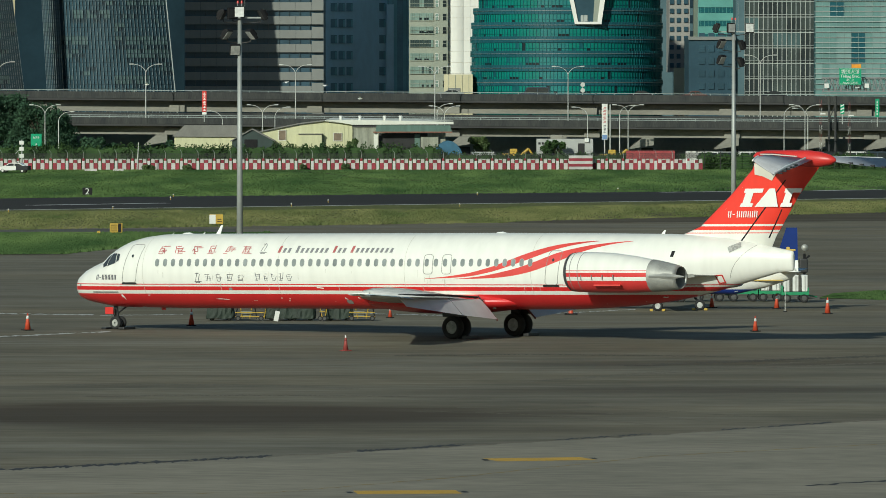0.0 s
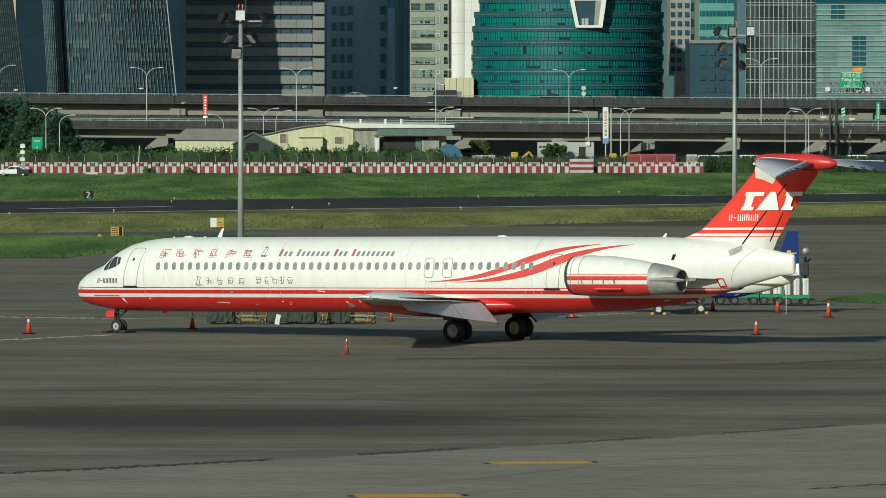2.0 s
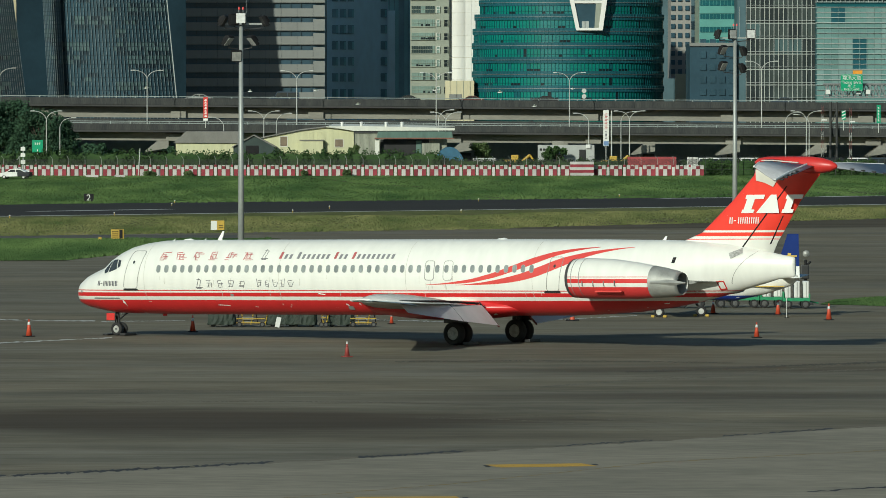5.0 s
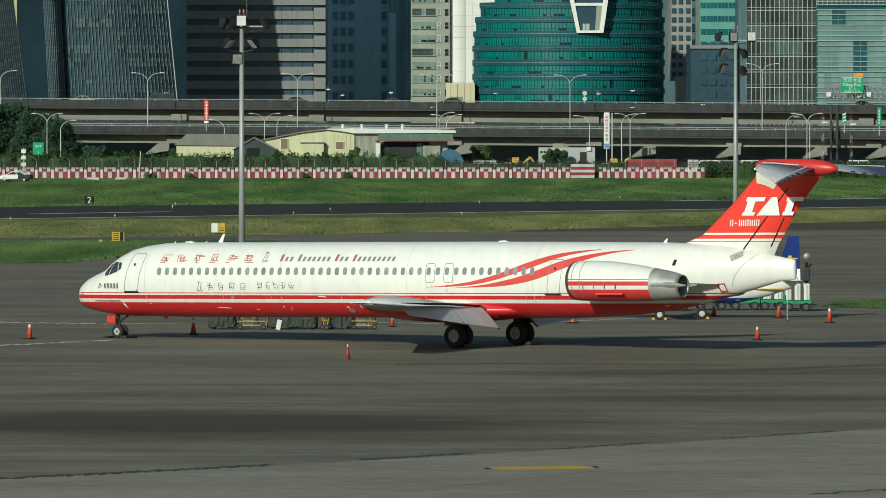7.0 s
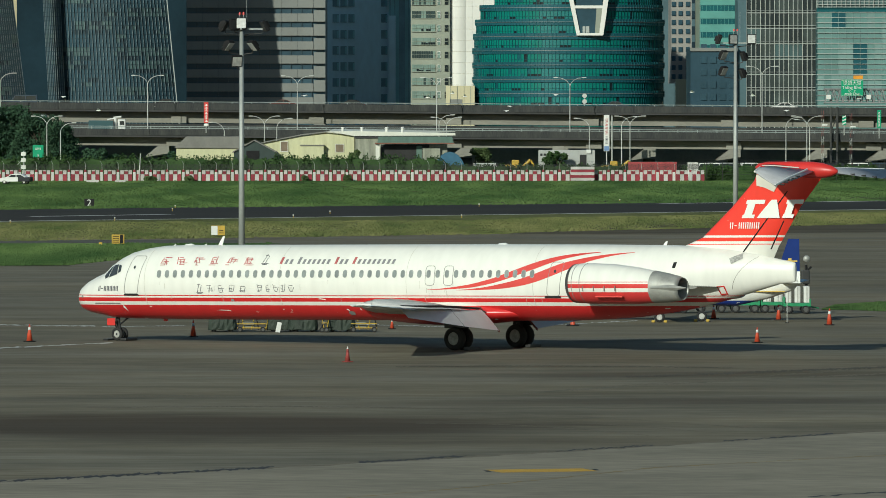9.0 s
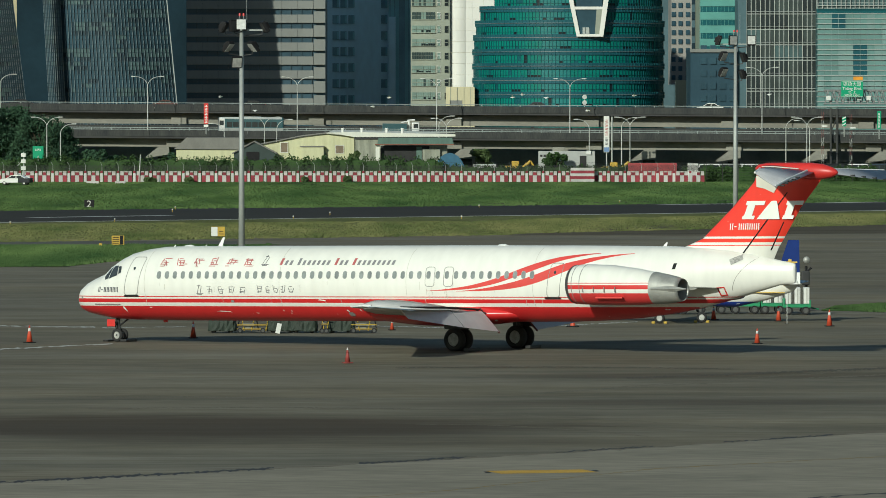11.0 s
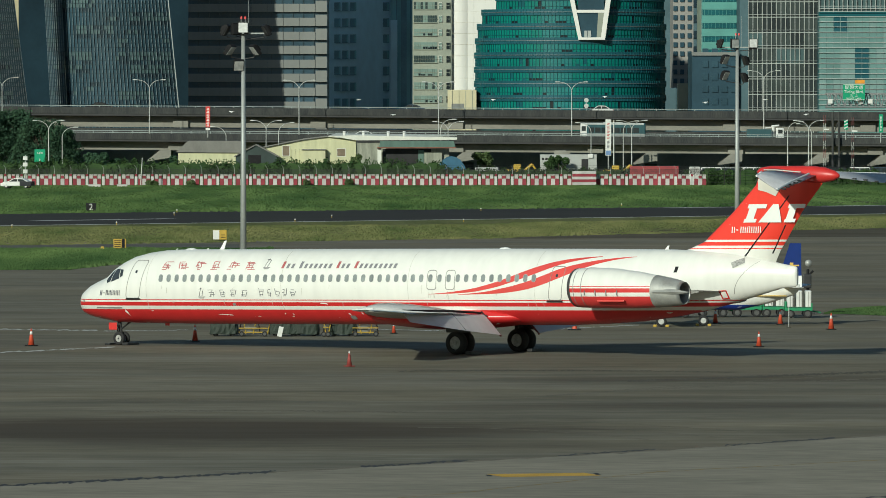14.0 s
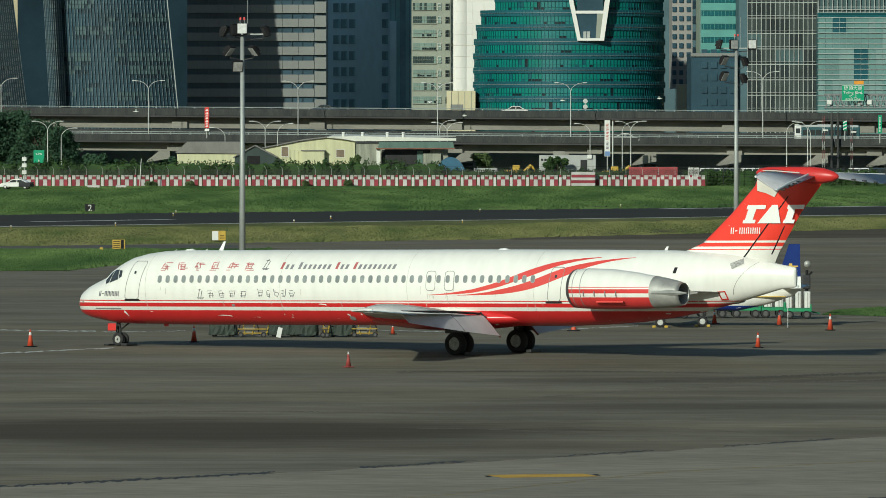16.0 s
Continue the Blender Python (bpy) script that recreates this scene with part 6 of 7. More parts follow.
def shrub(x0, x1, y, h, n, seed, label, leaf=LEAF, z0=0.0):
    """A run of bushes of uneven height."""
    rnd = random.Random(seed)
    bm = bmesh.new()
    for i in range(n):
        x = x0 + (x1 - x0) * (i + rnd.random()) / n
        hh = h * rnd.uniform(0.75, 1.0)
        leaves(bm, (x, y + rnd.uniform(-0.6, 0.6), z0 + hh * 0.5), ((x1 - x0) / n * 0.9 + 0.25, 0.6, hh * 0.55), 300, 0.17, rnd)
    if n >= 30:
        xs = steps(x0, x1, n)
        tops = [h * rnd.uniform(0.72, 0.86) for _ in xs]
        rings = [[(x, y - 0.45, z0), (x, y - 0.45, z0 + t), (x, y + 0.45, z0 + t), (x, y + 0.45, z0)] for x, t in zip(xs, tops)]
        bm2 = loft(rings)
        me = bpy.data.meshes.new("heart")
        bm2.to_mesh(me)
        bm2.free()
        bm.from_mesh(me)
        bpy.data.meshes.remove(me)
    return tagged(part("hedge", bm, leaf), label, "hedge", kind="stuff")


# boundary wall sections: two rows of blocks between posts
WY = 1085.0
sec = thing("wall_section", pose(0, WY, 0), "red and white chequered concrete boundary wall section", "wall", "boundary wall sections")
cw = 0.60
for i in range(3):
    x = 0.30 + i * cw
    part("block", boxes((x + 0.012, x + cw - 0.012, 0, 0.22, 0, 0.98), bevel=0.02), CHECK_RED if i % 2 == 0 else CHECK_WHITE, sec)
    part("block", boxes((x + 0.05, x + cw - 0.05, 0.02, 0.20, 0.99, 1.42), bevel=0.02), CHECK_WHITE if i % 2 == 0 else CHECK_RED, sec)
    part("coping", boxes((x + 0.05, x + cw - 0.05, 0, 0.24, 1.43, 1.60), bevel=0.02), CHECK_GREY, sec)
post = part("post", boxes((-0.20, 0.20, -0.16, 0.34, 0, 1.30), bevel=0.03), POST_WHITE, sec)
part("post_top", boxes((-0.17, 0.17, -0.14, 0.30, 1.30, 1.66), bevel=0.03), CHECK_RED, sec)
part("wire_arm", rods(((0.05, 0.1, 1.5), (0.05, 0.1, 2.5), 0.035), ((0.05, 0.1, 2.5), (-0.22, -0.05, 2.95), 0.03), n=6), STEEL_POLE, sec)
P = 2.41
for k in range(-42, 16):
    m = pose(k * P + 0.3, WY, 0)
    if k == -42:
        sec.matrix_basis = m
    else:
        copy_thing(sec, m)
for z in (2.05, 2.35, 2.65, 2.9):
    tagged(part("barbed_wire", rods(((-101, WY + 0.1, z), (38.8, WY + 0.1, z), 0.012), n=4), MESH_DARK), "thin barbed wire strand above the wall", "wire", "wire strands")
vs, fs = [], []
for i in range(1160):
    x = -101 + i * 0.12
    for lean_ in (-0.45, 0.45):
        k = len(vs)
        vs += [(x, WY + 0.12, 1.55), (x + 0.026, WY + 0.12, 1.55), (x + 0.026 + lean_, WY + 0.12, 2.45), (x + lean_, WY + 0.12, 2.45)]
        fs.append((k, k + 1, k + 2, k + 3))
me = bpy.data.meshes.new("wire_mesh")
me.from_pydata(vs, [], fs)
me.materials.append(MESH_DARK)
tagged(new("wire_mesh", me), "dark wire netting above the boundary wall", "netting", kind="stuff")
kiosk = thing("striped_block", pose(20.55, 1084, 0), "red and white striped concrete block before the wall", "block")
for i in range(5):
    part("stripe", boxes((-1.75, 1.75, -0.3, 0.8, 0.06 + i * 0.41, 0.06 + (i + 1) * 0.41 - 0.01), bevel=0.02), CHECK_WHITE if i % 2 == 0 else CHECK_RED, kiosk)

shrub(-104, 0, 1092, 3.9, 190, 1, "dark clipped hedge behind the wall")
shrub(0, 40, 1093, 2.6, 70, 2, "dark clipped hedge behind the wall")
shrub(36, 64, 1090, 2.6, 46, 21, "dense green shrubs beside the wall's end", LEAF)
shrub(-23.89, -12.11, 1096, 3.6, 30, 3, "leafy bushes before the shed", LEAF_PALE)
for px, w, h, seed in ((615, 9, 1.0, 5), (265, 16, 0.7, 6), (335, 10, 0.8, 7), (540, 6, 0.8, 8)):
    x = (px - 784) * 1083 / 13030.0
    shrub(x - w * 0.04, x + w * 0.04, 1083.5, h, 5, seed, "small weedy bush at the wall's foot", LEAF_PALE)

for i, (px, h, sp) in enumerate(((-60, 12.0, 5.4), (-10, 11.6, 5.2), (35, 11.2, 5.0), (75, 10.0, 4.6), (103, 8.2, 3.4), (20, 8.0, 4.6), (60, 7.0, 4.2), (95, 5.5, 3.2))):
    tree((px - 784) * 1122 / 13030.0, 1120 + (i % 3) * 2.2, h, sp, 30 + i, clumps=34)
tree(-52.57, 1112, 4.6, 2.6, 50, "low dark bush tree by the viaduct", 12)
tree(-50.19, 1114, 3.8, 1.6, 51, "low dark bush tree by the viaduct", 8)
tree(5.89, 1112, 4.9, 2.4, 52, "grey-green bushy tree beside the sheds", 14, LEAF_PALE)
tree(16.94, 1098, 4.3, 2.0, 53, "open-branched shrub before the white hut", 9, LEAF)
tree(-13.39, 1097, 5.3, 1.5, 54, "slender young tree before the shed", 8, LEAF_PALE)
tree(-40.44, 1100, 4.4, 0.9, 55, "small conical tree beside the shed", 7)


def ribs(bm, x0, x1, y, z0, z1, step):
    x = x0
    while x < x1:
        box(bm, x, x + step * 0.4, y - 0.05, y, z0, z1)
        x += step
    return bm


# cream shed with pale roof
SY = 1104.0
shed = thing("cream_shed", pose(0, SY, 0), "cream corrugated shed with pale sheet roof", "shed")
xa, xb, xc, xd = -27.03, -21.27, -13.3, 1.86
zr, ze = 7.2, 6.61
front = part("gable_wall", prism([(xa, 0), (xc, 0), (xc, ze), (-17.28, zr - 0.1), (xb, ze - 0.1), (xa, 5.42)], 0, 0.2), CREAM, shed, "cream corrugated gable wall")
for i in range(22):
    x = xa + 0.3 + i * (xc - xa - 0.4) / 22
    zt = ze - 0.3 if x > xb else 5.25
    part("wall_rib", boxes((x, x + 0.10, -0.05, 0, 0, zt)), CREAM, front)
part("side_wall", boxes((xc, xd - 1.2, 0.3, 0.5, 0, 6.19)), RUSTY, shed, "weathered corrugated side wall")
part("roof", loft([[(-17.45, -0.5, zr), (xc - 0.2, -0.5, ze + 0.12), (xc - 0.2, -0.5, ze), (-17.45, -0.5, zr - 0.12)], [(-16.44, 12, zr + 0.35), (xd, 12, ze + 0.6), (xd, 12, ze + 0.5), (-16.44, 12, zr + 0.2)]]), PALE_ROOF, shed)
part("main_roof", prism([(-17.28, zr), (xc, 7.29), (xd, 6.95), (xd, 6.61), (xc, 6.53)], -0.6, 9), PALE_ROOF, shed, "pale sheet roof")
part("lean_roof", prism([(xa - 0.2, 5.59), (xb, 6.78), (-17.28, zr + 0.05), (-17.28, zr - 0.12), (xb, 6.61), (xa - 0.2, 5.42)], -0.4, 8), GREY_ROOF, shed)
part("awning", prism([(-9.83, 5.42), (-9.66, 6.44), (1.36, 6.44), (1.61, 5.51)], -1.6, -1.4), TEAL_SHEET, shed, "teal fringe awning")
part("awning_edge", boxes((-10.17, 1.69, -1.7, -1.3, 5.34, 5.51)), mat("rust_edge", (0.22, 0.09, 0.06), 0.8, 0, 1, 0.4), shed)
part("open_bay", boxes((-9.32, -2.03, 0.1, 0.3, 0, 5.25)), ROOM_DARK, shed)
part("bay_door", boxes((-3.98, -3.13, 0.0, 0.1, 0.2, 5.08)), TEAL_SHEET, shed)
part("bay_panel", boxes((-10.08, -9.49, -1.2, -1.0, 0.5, 5.42)), PALE_ROOF, shed)
part("bay_wall", boxes((-3.05, -0.42, -0.3, -0.1, 0, 4.75)), RUSTY, shed)
for a, b, c, d in ((594, 608, 269, 256), (497, 509, 268, 251)):
    f = (a - 784) * 84.73 / 1000, (b - 784) * 84.73 / 1000
    z0, z1 = 12.2 + (174.0 - c) * 84.73 / 1000, 12.2 + (174.0 - d) * 84.73 / 1000
    wd = part("window", boxes((f[0], f[1], -0.08, 0.0, z0, z1)), mat("brown_shutter", (0.20, 0.15, 0.10), 0.7, 0, 1, 0.3), shed)
    part("window_frame", boxes((f[0] - 0.08, f[1] + 0.08, -0.12, -0.05, z1, z1 + 0.08), (f[0] - 0.08, f[1] + 0.08, -0.12, -0.05, z0 - 0.08, z0), (f[0] - 0.08, f[0], -0.12, -0.05, z0, z1), (f[1], f[1] + 0.08, -0.12, -0.05, z0, z1)), PALE_ROOF, wd)
part("porch", boxes((xb, -17.88, -1.2, -0.05, 0, 5.08)), CREAM, shed)
part("porch_roof", boxes((xb - 0.15, -17.79, -1.4, 0, 5.08, 5.21)), GREY_ROOF, shed)
for px in (606, 640, 684, 712):
    x = (px - 784) * 84.73 / 1000
    part("roof_vent", rods(((x, 3, 6.95), (x, 3, 7.71), 0.22), ((x, 3, 7.71), (x, 3, 7.88), 0.32, 0.2), n=12), WHITE_SHELL, shed)
grey_shed = thing("grey_roof_shed", pose(0, 1106, 0), "low shed with grey sheet roof and cream wall", "shed")
part("roof", prism([(-40.4, 4.73), (-38.54, 6.43), (-30.47, 6.43), (-30.47, 4.65)], -0.3, 7), GREY_ROOF, grey_shed)
part("wall", boxes((-40.06, -30.9, 0, 6, 0, 4.65)), CREAM, grey_shed)
hut = thing("dark_hut", pose(0, 1100, 0), "dark green gabled hut", "shed")
part("gable", prism([(-31.24, 0), (-25.07, 0), (-25.07, 4.27), (-28.2, 5.87), (-31.24, 4.27)], 0, 5), DARK_SHED, hut)
part("door", boxes((-29.38, -27.44, -0.06, 0.0, 0, 4.35)), BLACK, hut)
part("roof", prism([(-31.49, 4.18), (-28.2, 6.0), (-24.82, 4.18), (-24.82, 4.01), (-28.2, 5.83), (-31.49, 4.01)], -0.3, 5.3), GREY_ROOF, hut)
tent = thing("blue_tent", pose(1.01, 1098, 0), "curved blue tarpaulin shelter", "shelter")
part("cover", loft([[(2.6 * math.cos(a), y, 4.2 * math.sin(a)) for a in steps(0, math.pi, 12)] for y in (0, 3)]), mat("blue_tarp", (0.03, 0.12, 0.20), 0.6, 0, 1, 0.3), tent)
white_hut = thing("white_container", pose(0, 1100, 0), "white container hut with open doorway", "container")
part("body", boxes((14.27, 22.71, 0, 3, 0, 4.44), bevel=0.04), mat("grey_white_container", (0.40, 0.41, 0.39), 0.7, 0, 0.5, 0.2, 0.4), white_hut)
part("doorway", boxes((20.43, 21.44, -0.03, 0, 0.3, 3.76)), ROOM_DARK, white_hut)
for i in range(4):
    part("window", boxes((14.52 + i * 0.5, 14.52 + i * 0.5 + 0.35, -0.03, 0, 3.59, 3.93)), ROOM_DARK, white_hut)
part("roof_box", boxes((16.38, 18.15, 0.5, 2, 4.44, 5.03), bevel=0.04), CONCRETE, white_hut)
part("air_unit", boxes((21.44, 22.12, -0.3, 0, 3.93, 4.52), bevel=0.04), WHITE_SHELL, white_hut)
cyl = thing("red_container", pose(0, 1091, 0), "red container beyond the wall", "container")
# Red paled to carry the haze of distance.
CONTAINER_RED = mat("hazed_container_red", (0.36, 0.055, 0.06), 0.7, 0, 0.8, 0.3, 0.4)
part("body", boxes((27.46, 34.66, 0, 2.4, 0, 2.74), bevel=0.03), CONTAINER_RED, cyl)
for i in range(11):
    part("rib", boxes((27.63 + i * 0.64, 27.63 + i * 0.64 + 0.2, -0.05, 0, 0.2, 2.66)), CONTAINER_RED, cyl)
for px in (1222, 1230):
    x = (px - 784) * 1090 / 13030.0
    st = thing("white_cabinet", pose(x, 1089, 0), "white equipment cabinet beside the wall's end", "cabinet", "white cabinets")
    part("body", boxes((-0.45, 0.45, 0, 0.6, 0, 2.7), bevel=0.04), WHITE_SHELL, st)
    part("door", boxes((-0.38, 0.38, -0.03, 0, 1.7, 2.5), bevel=0.01), CHECK_GREY, st)


def digger(x, y, s):
    d = thing("yellow_digger", pose(x, y, 0), "yellow excavator behind the boundary wall", "excavator", "excavators")
    part("track", boxes((-1.6, 1.6, -1, 1, 0, 0.8), bevel=0.2), BLACK, d)
    part("body", boxes((-1.5, 1.2, -1, 1, 0.9, 2.3 * s), bevel=0.2), YELLOW, d)
    part("cab", boxes((-0.2, 0.9, -0.9, 0.1, 2.2 * s, 3.0 * s), bevel=0.1), YELLOW, d)
    part("arm", rods(((1.0, 0, 1.6), (2.6, 0, 3.0 * s), 0.22), ((2.6, 0, 3.0 * s), (3.6, 0, 1.4), 0.16), n=8), YELLOW, d)
    return d


digger(10.43, 1096, 1.0)
digger(25.07, 1096, 0.95)
lot = thing("pipe_rack", pose(0, 1095, 0), "stacked pale pipes on a rack behind the wall", "pipes")
for i in range(4):
    part("pipe", rods(((4.54, i * 0.3, 2.1 + i * 0.12), (8.07, i * 0.3, 2.1 + i * 0.12), 0.07), n=8), LAMP_GREY, lot)
part("rack_leg", boxes((4.71, 4.79, 0, 1.2, 0, 2.6), (7.9, 7.98, 0, 1.2, 0, 2.6)), DARK_METAL, lot)

# chain-link fence by the shrubs
fence = thing("chain_fence", pose(0, 1088, 0), "tall dark chain-link fence with wire arms", "fence")
for i in range(16):
    x = 38.91 + i * 2.4
    part("fence_post", rods(((x, 0, 0), (x, 0, 2.7), 0.05), ((x, 0, 2.7), (x - 0.25, 0, 3.1), 0.04), n=6), MESH_DARK, fence)
for z in (0.4, 0.9, 1.4, 1.9, 2.4, 2.7, 3.0):
    part("fence_wire", rods(((38.91, 0, z), (38.91 + 36, 0, z), 0.018), n=4), MESH_DARK, fence)


# ---- airfield things ----
def flood_mast(x, y, top, heads, red, label):
    """A tall steel mast with floodlights in brackets."""
    m = thing("floodlight_mast", pose(x, y, 0), label, "light mast", "floodlight masts")
    part("pole", rods(((0, 0, 0), (0, 0, top - 0.9), 0.20, 0.11), n=16), STEEL_POLE, m, "", True)
    part("base_flange", rods(((0, 0, 0), (0, 0, 0.12), 0.4), n=16), STEEL_POLE, m)
    part("platform", boxes((-1.2, 1.2, -0.06, 0.06, top - 1.06, top - 0.98), (-0.06, 0.06, -0.9, 0.9, top - 1.06, top - 0.98)), STEEL_POLE, m)
    part("finial", rods(((-0.12, 0, top - 1.0), (-0.12, 0, top - 0.2), 0.025), ((0.12, 0, top - 1.0), (0.12, 0, top - 0.2), 0.025), ((0.3, 0, top - 1.0), (0.3, 0, top + 1.1), 0.012), n=6), STEEL_POLE, m)
    part("beacon", rods(((-0.1, 0, top - 0.2), (-0.1, 0, top - 0.05), 0.07, 0.05), ((0.12, 0, top - 0.2), (0.12, 0, top - 0.05), 0.07, 0.05), n=10), RED_PAINT, m, "red obstruction beacon")
    for hx, hz, turn, tilt, bright in heads:
        hm = pose(hx, -0.25, hz, tilt, 0, turn)
        bm = boxes((-0.30, 0.30, -0.10, 0.12, -0.34, 0.34), (-0.18, 0.18, 0.10, 0.26, -0.20, 0.20), bevel=0.05)
        bm.transform(hm)
        head = part("floodlight", bm, BLACK, m, "black floodlight housing")
        bm = boxes((-0.26, 0.26, -0.12, -0.10, -0.28, 0.28))
        bm.transform(hm)
        # Lenses flagged bright are pale, which paints the glint of their glass.
        part("lens", bm, HUB if bright else DARK_METAL, head)
        bm = rods(((hx * 0.15, 0, hz - 0.5), (hx * 0.9, -0.1, hz - 0.42), 0.03), ((hx * 0.9, -0.1, hz - 0.42), (hx, -0.1, hz), 0.025), n=6)
        part("bracket", bm, DARK_METAL, head)
    return m


flood_mast(-11.49, 420, 17.16, [(a * 0.0322, 12.2 + (174.0 - b) * 0.0322, t, tl, br) for a, b, t, tl, br in
           ((-31, 46, 70, 30, 0), (0, 42, 0, -8, 1), (-13, 44, 40, 0, 0), (41, 46, -70, 30, 0), (-23, 81, 60, 40, 1), (21, 81, -60, 40, 1), (-8, 108, 10, 25, 1))], True, "grey steel floodlight mast behind the airliner")
flood_mast(20.02, 504, 16.99, [(a * 0.0387, 12.2 + (174.0 - b) * 0.0387, t, tl, br) for a, b, t, tl, br in
           ((-30, 70, 75, 20, 0), (-5, 70, 30, 0, 1), (28, 70, 0, -8, 1), (-22, 98, 50, 30, 1), (-22, 126, 50, 30, 1), (14, 100, -70, 20, 0), (12, 130, -70, 20, 0))], True, "grey steel floodlight mast behind the airliner")


def cone(x, y, h, material, label):
    c = thing("traffic_cone", pose(x, y, 0.0, 0, 0, (x * 37) % 40), label, "traffic cone", "traffic cones")
    part("base", boxes((-0.22 * h / 0.8, 0.22 * h / 0.8, -0.22 * h / 0.8, 0.22 * h / 0.8, 0.005, 0.05), bevel=0.015), BLACK if material is CONE_ORANGE else CONE_RED, c)
    r = lambda k: (0.145 - 0.122 * k) * h / 0.8
    part("body", rods(((0, 0, 0.05), (0, 0, h), r(0), r(1)), n=20), material, c, "", True)
    part("collar", rods(((0, 0, h * 0.66), (0, 0, h * 0.84), r(0.62) + 0.004, r(0.82) + 0.004), n=20), CONE_WHITE if material is CONE_ORANGE else CONE_RED, c, "", True)
    if material is CONE_RED:
        part("cap", rods(((0, 0, h * 0.86), (0, 0, h * 1.01), r(0.85) + 0.004, r(1) + 0.002), n=16), CONE_WHITE, c)
    return c


for gx, gy, h, m in ((-20.72, 368.74, 0.88, CONE_ORANGE), (-12.75, 375.71, 0.86, CONE_ORANGE), (-4.41, 339.93, 0.72, CONE_RED), (15.67, 367.03, 0.78, CONE_ORANGE), (20.76, 395.35, 0.90, CONE_ORANGE),
                     (18.44, 404.41, 0.84, CONE_ORANGE), (14.95, 406.48, 0.80, CONE_ORANGE), (-2.69, 388.58, 0.62, CONE_ORANGE)):
    cone(gx, gy, h, m, "orange traffic cone with white collar" if m is CONE_ORANGE else "faded dark red traffic cone with white tip")
fc = thing("fallen_lamp", pose(6.96, 394.37, 0.0), "small red ground lamp on a dark base", "ground lamp")
part("base", boxes((-0.35, 0.35, -0.2, 0.2, 0.0, 0.07), bevel=0.02), BLACK, fc)
part("lens", rods(((0, 0, 0.07), (0, 0, 0.26), 0.14, 0.11), n=12), CONE_ORANGE, fc)


# covered ground equipment behind the airliner
def tarp_cart(x, y, w, h, seed):
    rnd = random.Random(seed)
    c = thing("covered_cart", pose(x, y, 0), "ground cart under a dark green tarpaulin", "cart", "covered carts")
    rings = []
    for zi, (z, k) in enumerate(((0.12, 1.02), (0.35, 1.0), (h * 0.6, 0.96), (h * 0.9, 0.90), (h, 0.72))):
        ring = []
        for i in range(36):
            a = 2 * math.pi * i / 36
            s = max(abs(math.cos(a)), abs(math.sin(a)))
            f = k / s ** 0.8 * (1 + rnd.uniform(-0.05, 0.05))
            ring.append((math.cos(a) * f * w / 2, math.sin(a) * f * 0.7, z + rnd.uniform(-0.05, 0.05)))
        rings.append(ring)
    part("tarpaulin", loft(rings), TARP, c, "creased dark green tarpaulin")
    for dx in (-0.3, 0.3):
        wheel(c, dx * w, -0.5, 0.14, 0.1, None, DARK_HUB)
    return c


for px, w, h, s in ((393, 1.45, 1.0, 1), (500, 1.6, 1.06, 2), (538, 1.4, 1.04, 3), (603, 1.45, 1.0, 4)):
    tarp_cart((px - 784) * 384 / 13030.0, 384.5, w, h, s)
bl = thing("white_board", pose(-8.61, 382.9, 0, 0, 12, 0), "slanted white board leaning on a cart", "board")
part("panel", boxes((-0.12, 0.12, -0.02, 0.02, 0.02, 0.55), bevel=0.01), WHITE_SHELL, bl)


CHECK_DULL = mat("dusty_grey_load", (0.24, 0.24, 0.20), 0.8, 0, 2, 0.4)


def yellow_rack(x, y, w, h):
    r = thing("yellow_rack", pose(x, y, 0), "yellow and black wheeled maintenance rack", "rack", "yellow racks")
    n = max(2, int(w / 0.35))
    for i in range(n + 1):
        xx = -w / 2 + w * i / n
        part("upright", rods(((xx, -0.3, 0.14), (xx + 0.12 * (-1) ** i, 0.3, h), 0.03), n=6), YELLOW if i % 3 else BLACK, r)
    for z in (0.22, h * 0.6, h):
        part("rail", rods(((-w / 2, -0.3, z), (w / 2, -0.3, z), 0.028), n=6), YELLOW, r)
    part("tray", boxes((-w / 2, w / 2, -0.3, 0.4, 0.14, 0.2), bevel=0.01), DARK_METAL, r)
    part("load", boxes((-w * 0.3, w * 0.1, -0.1, 0.3, 0.2, h * 0.7), bevel=0.04), CHECK_DULL, r)
    for dx in (-0.4, 0.4):
        wheel(r, dx * w, -0.3, 0.14, 0.09, None, DARK_HUB)
    return r


yellow_rack(-9.99, 384, 1.5, 0.72)
yellow_rack(-6.19, 383.6, 0.28, 0.82)
yellow_rack(-4.13, 384, 1.35, 0.74)


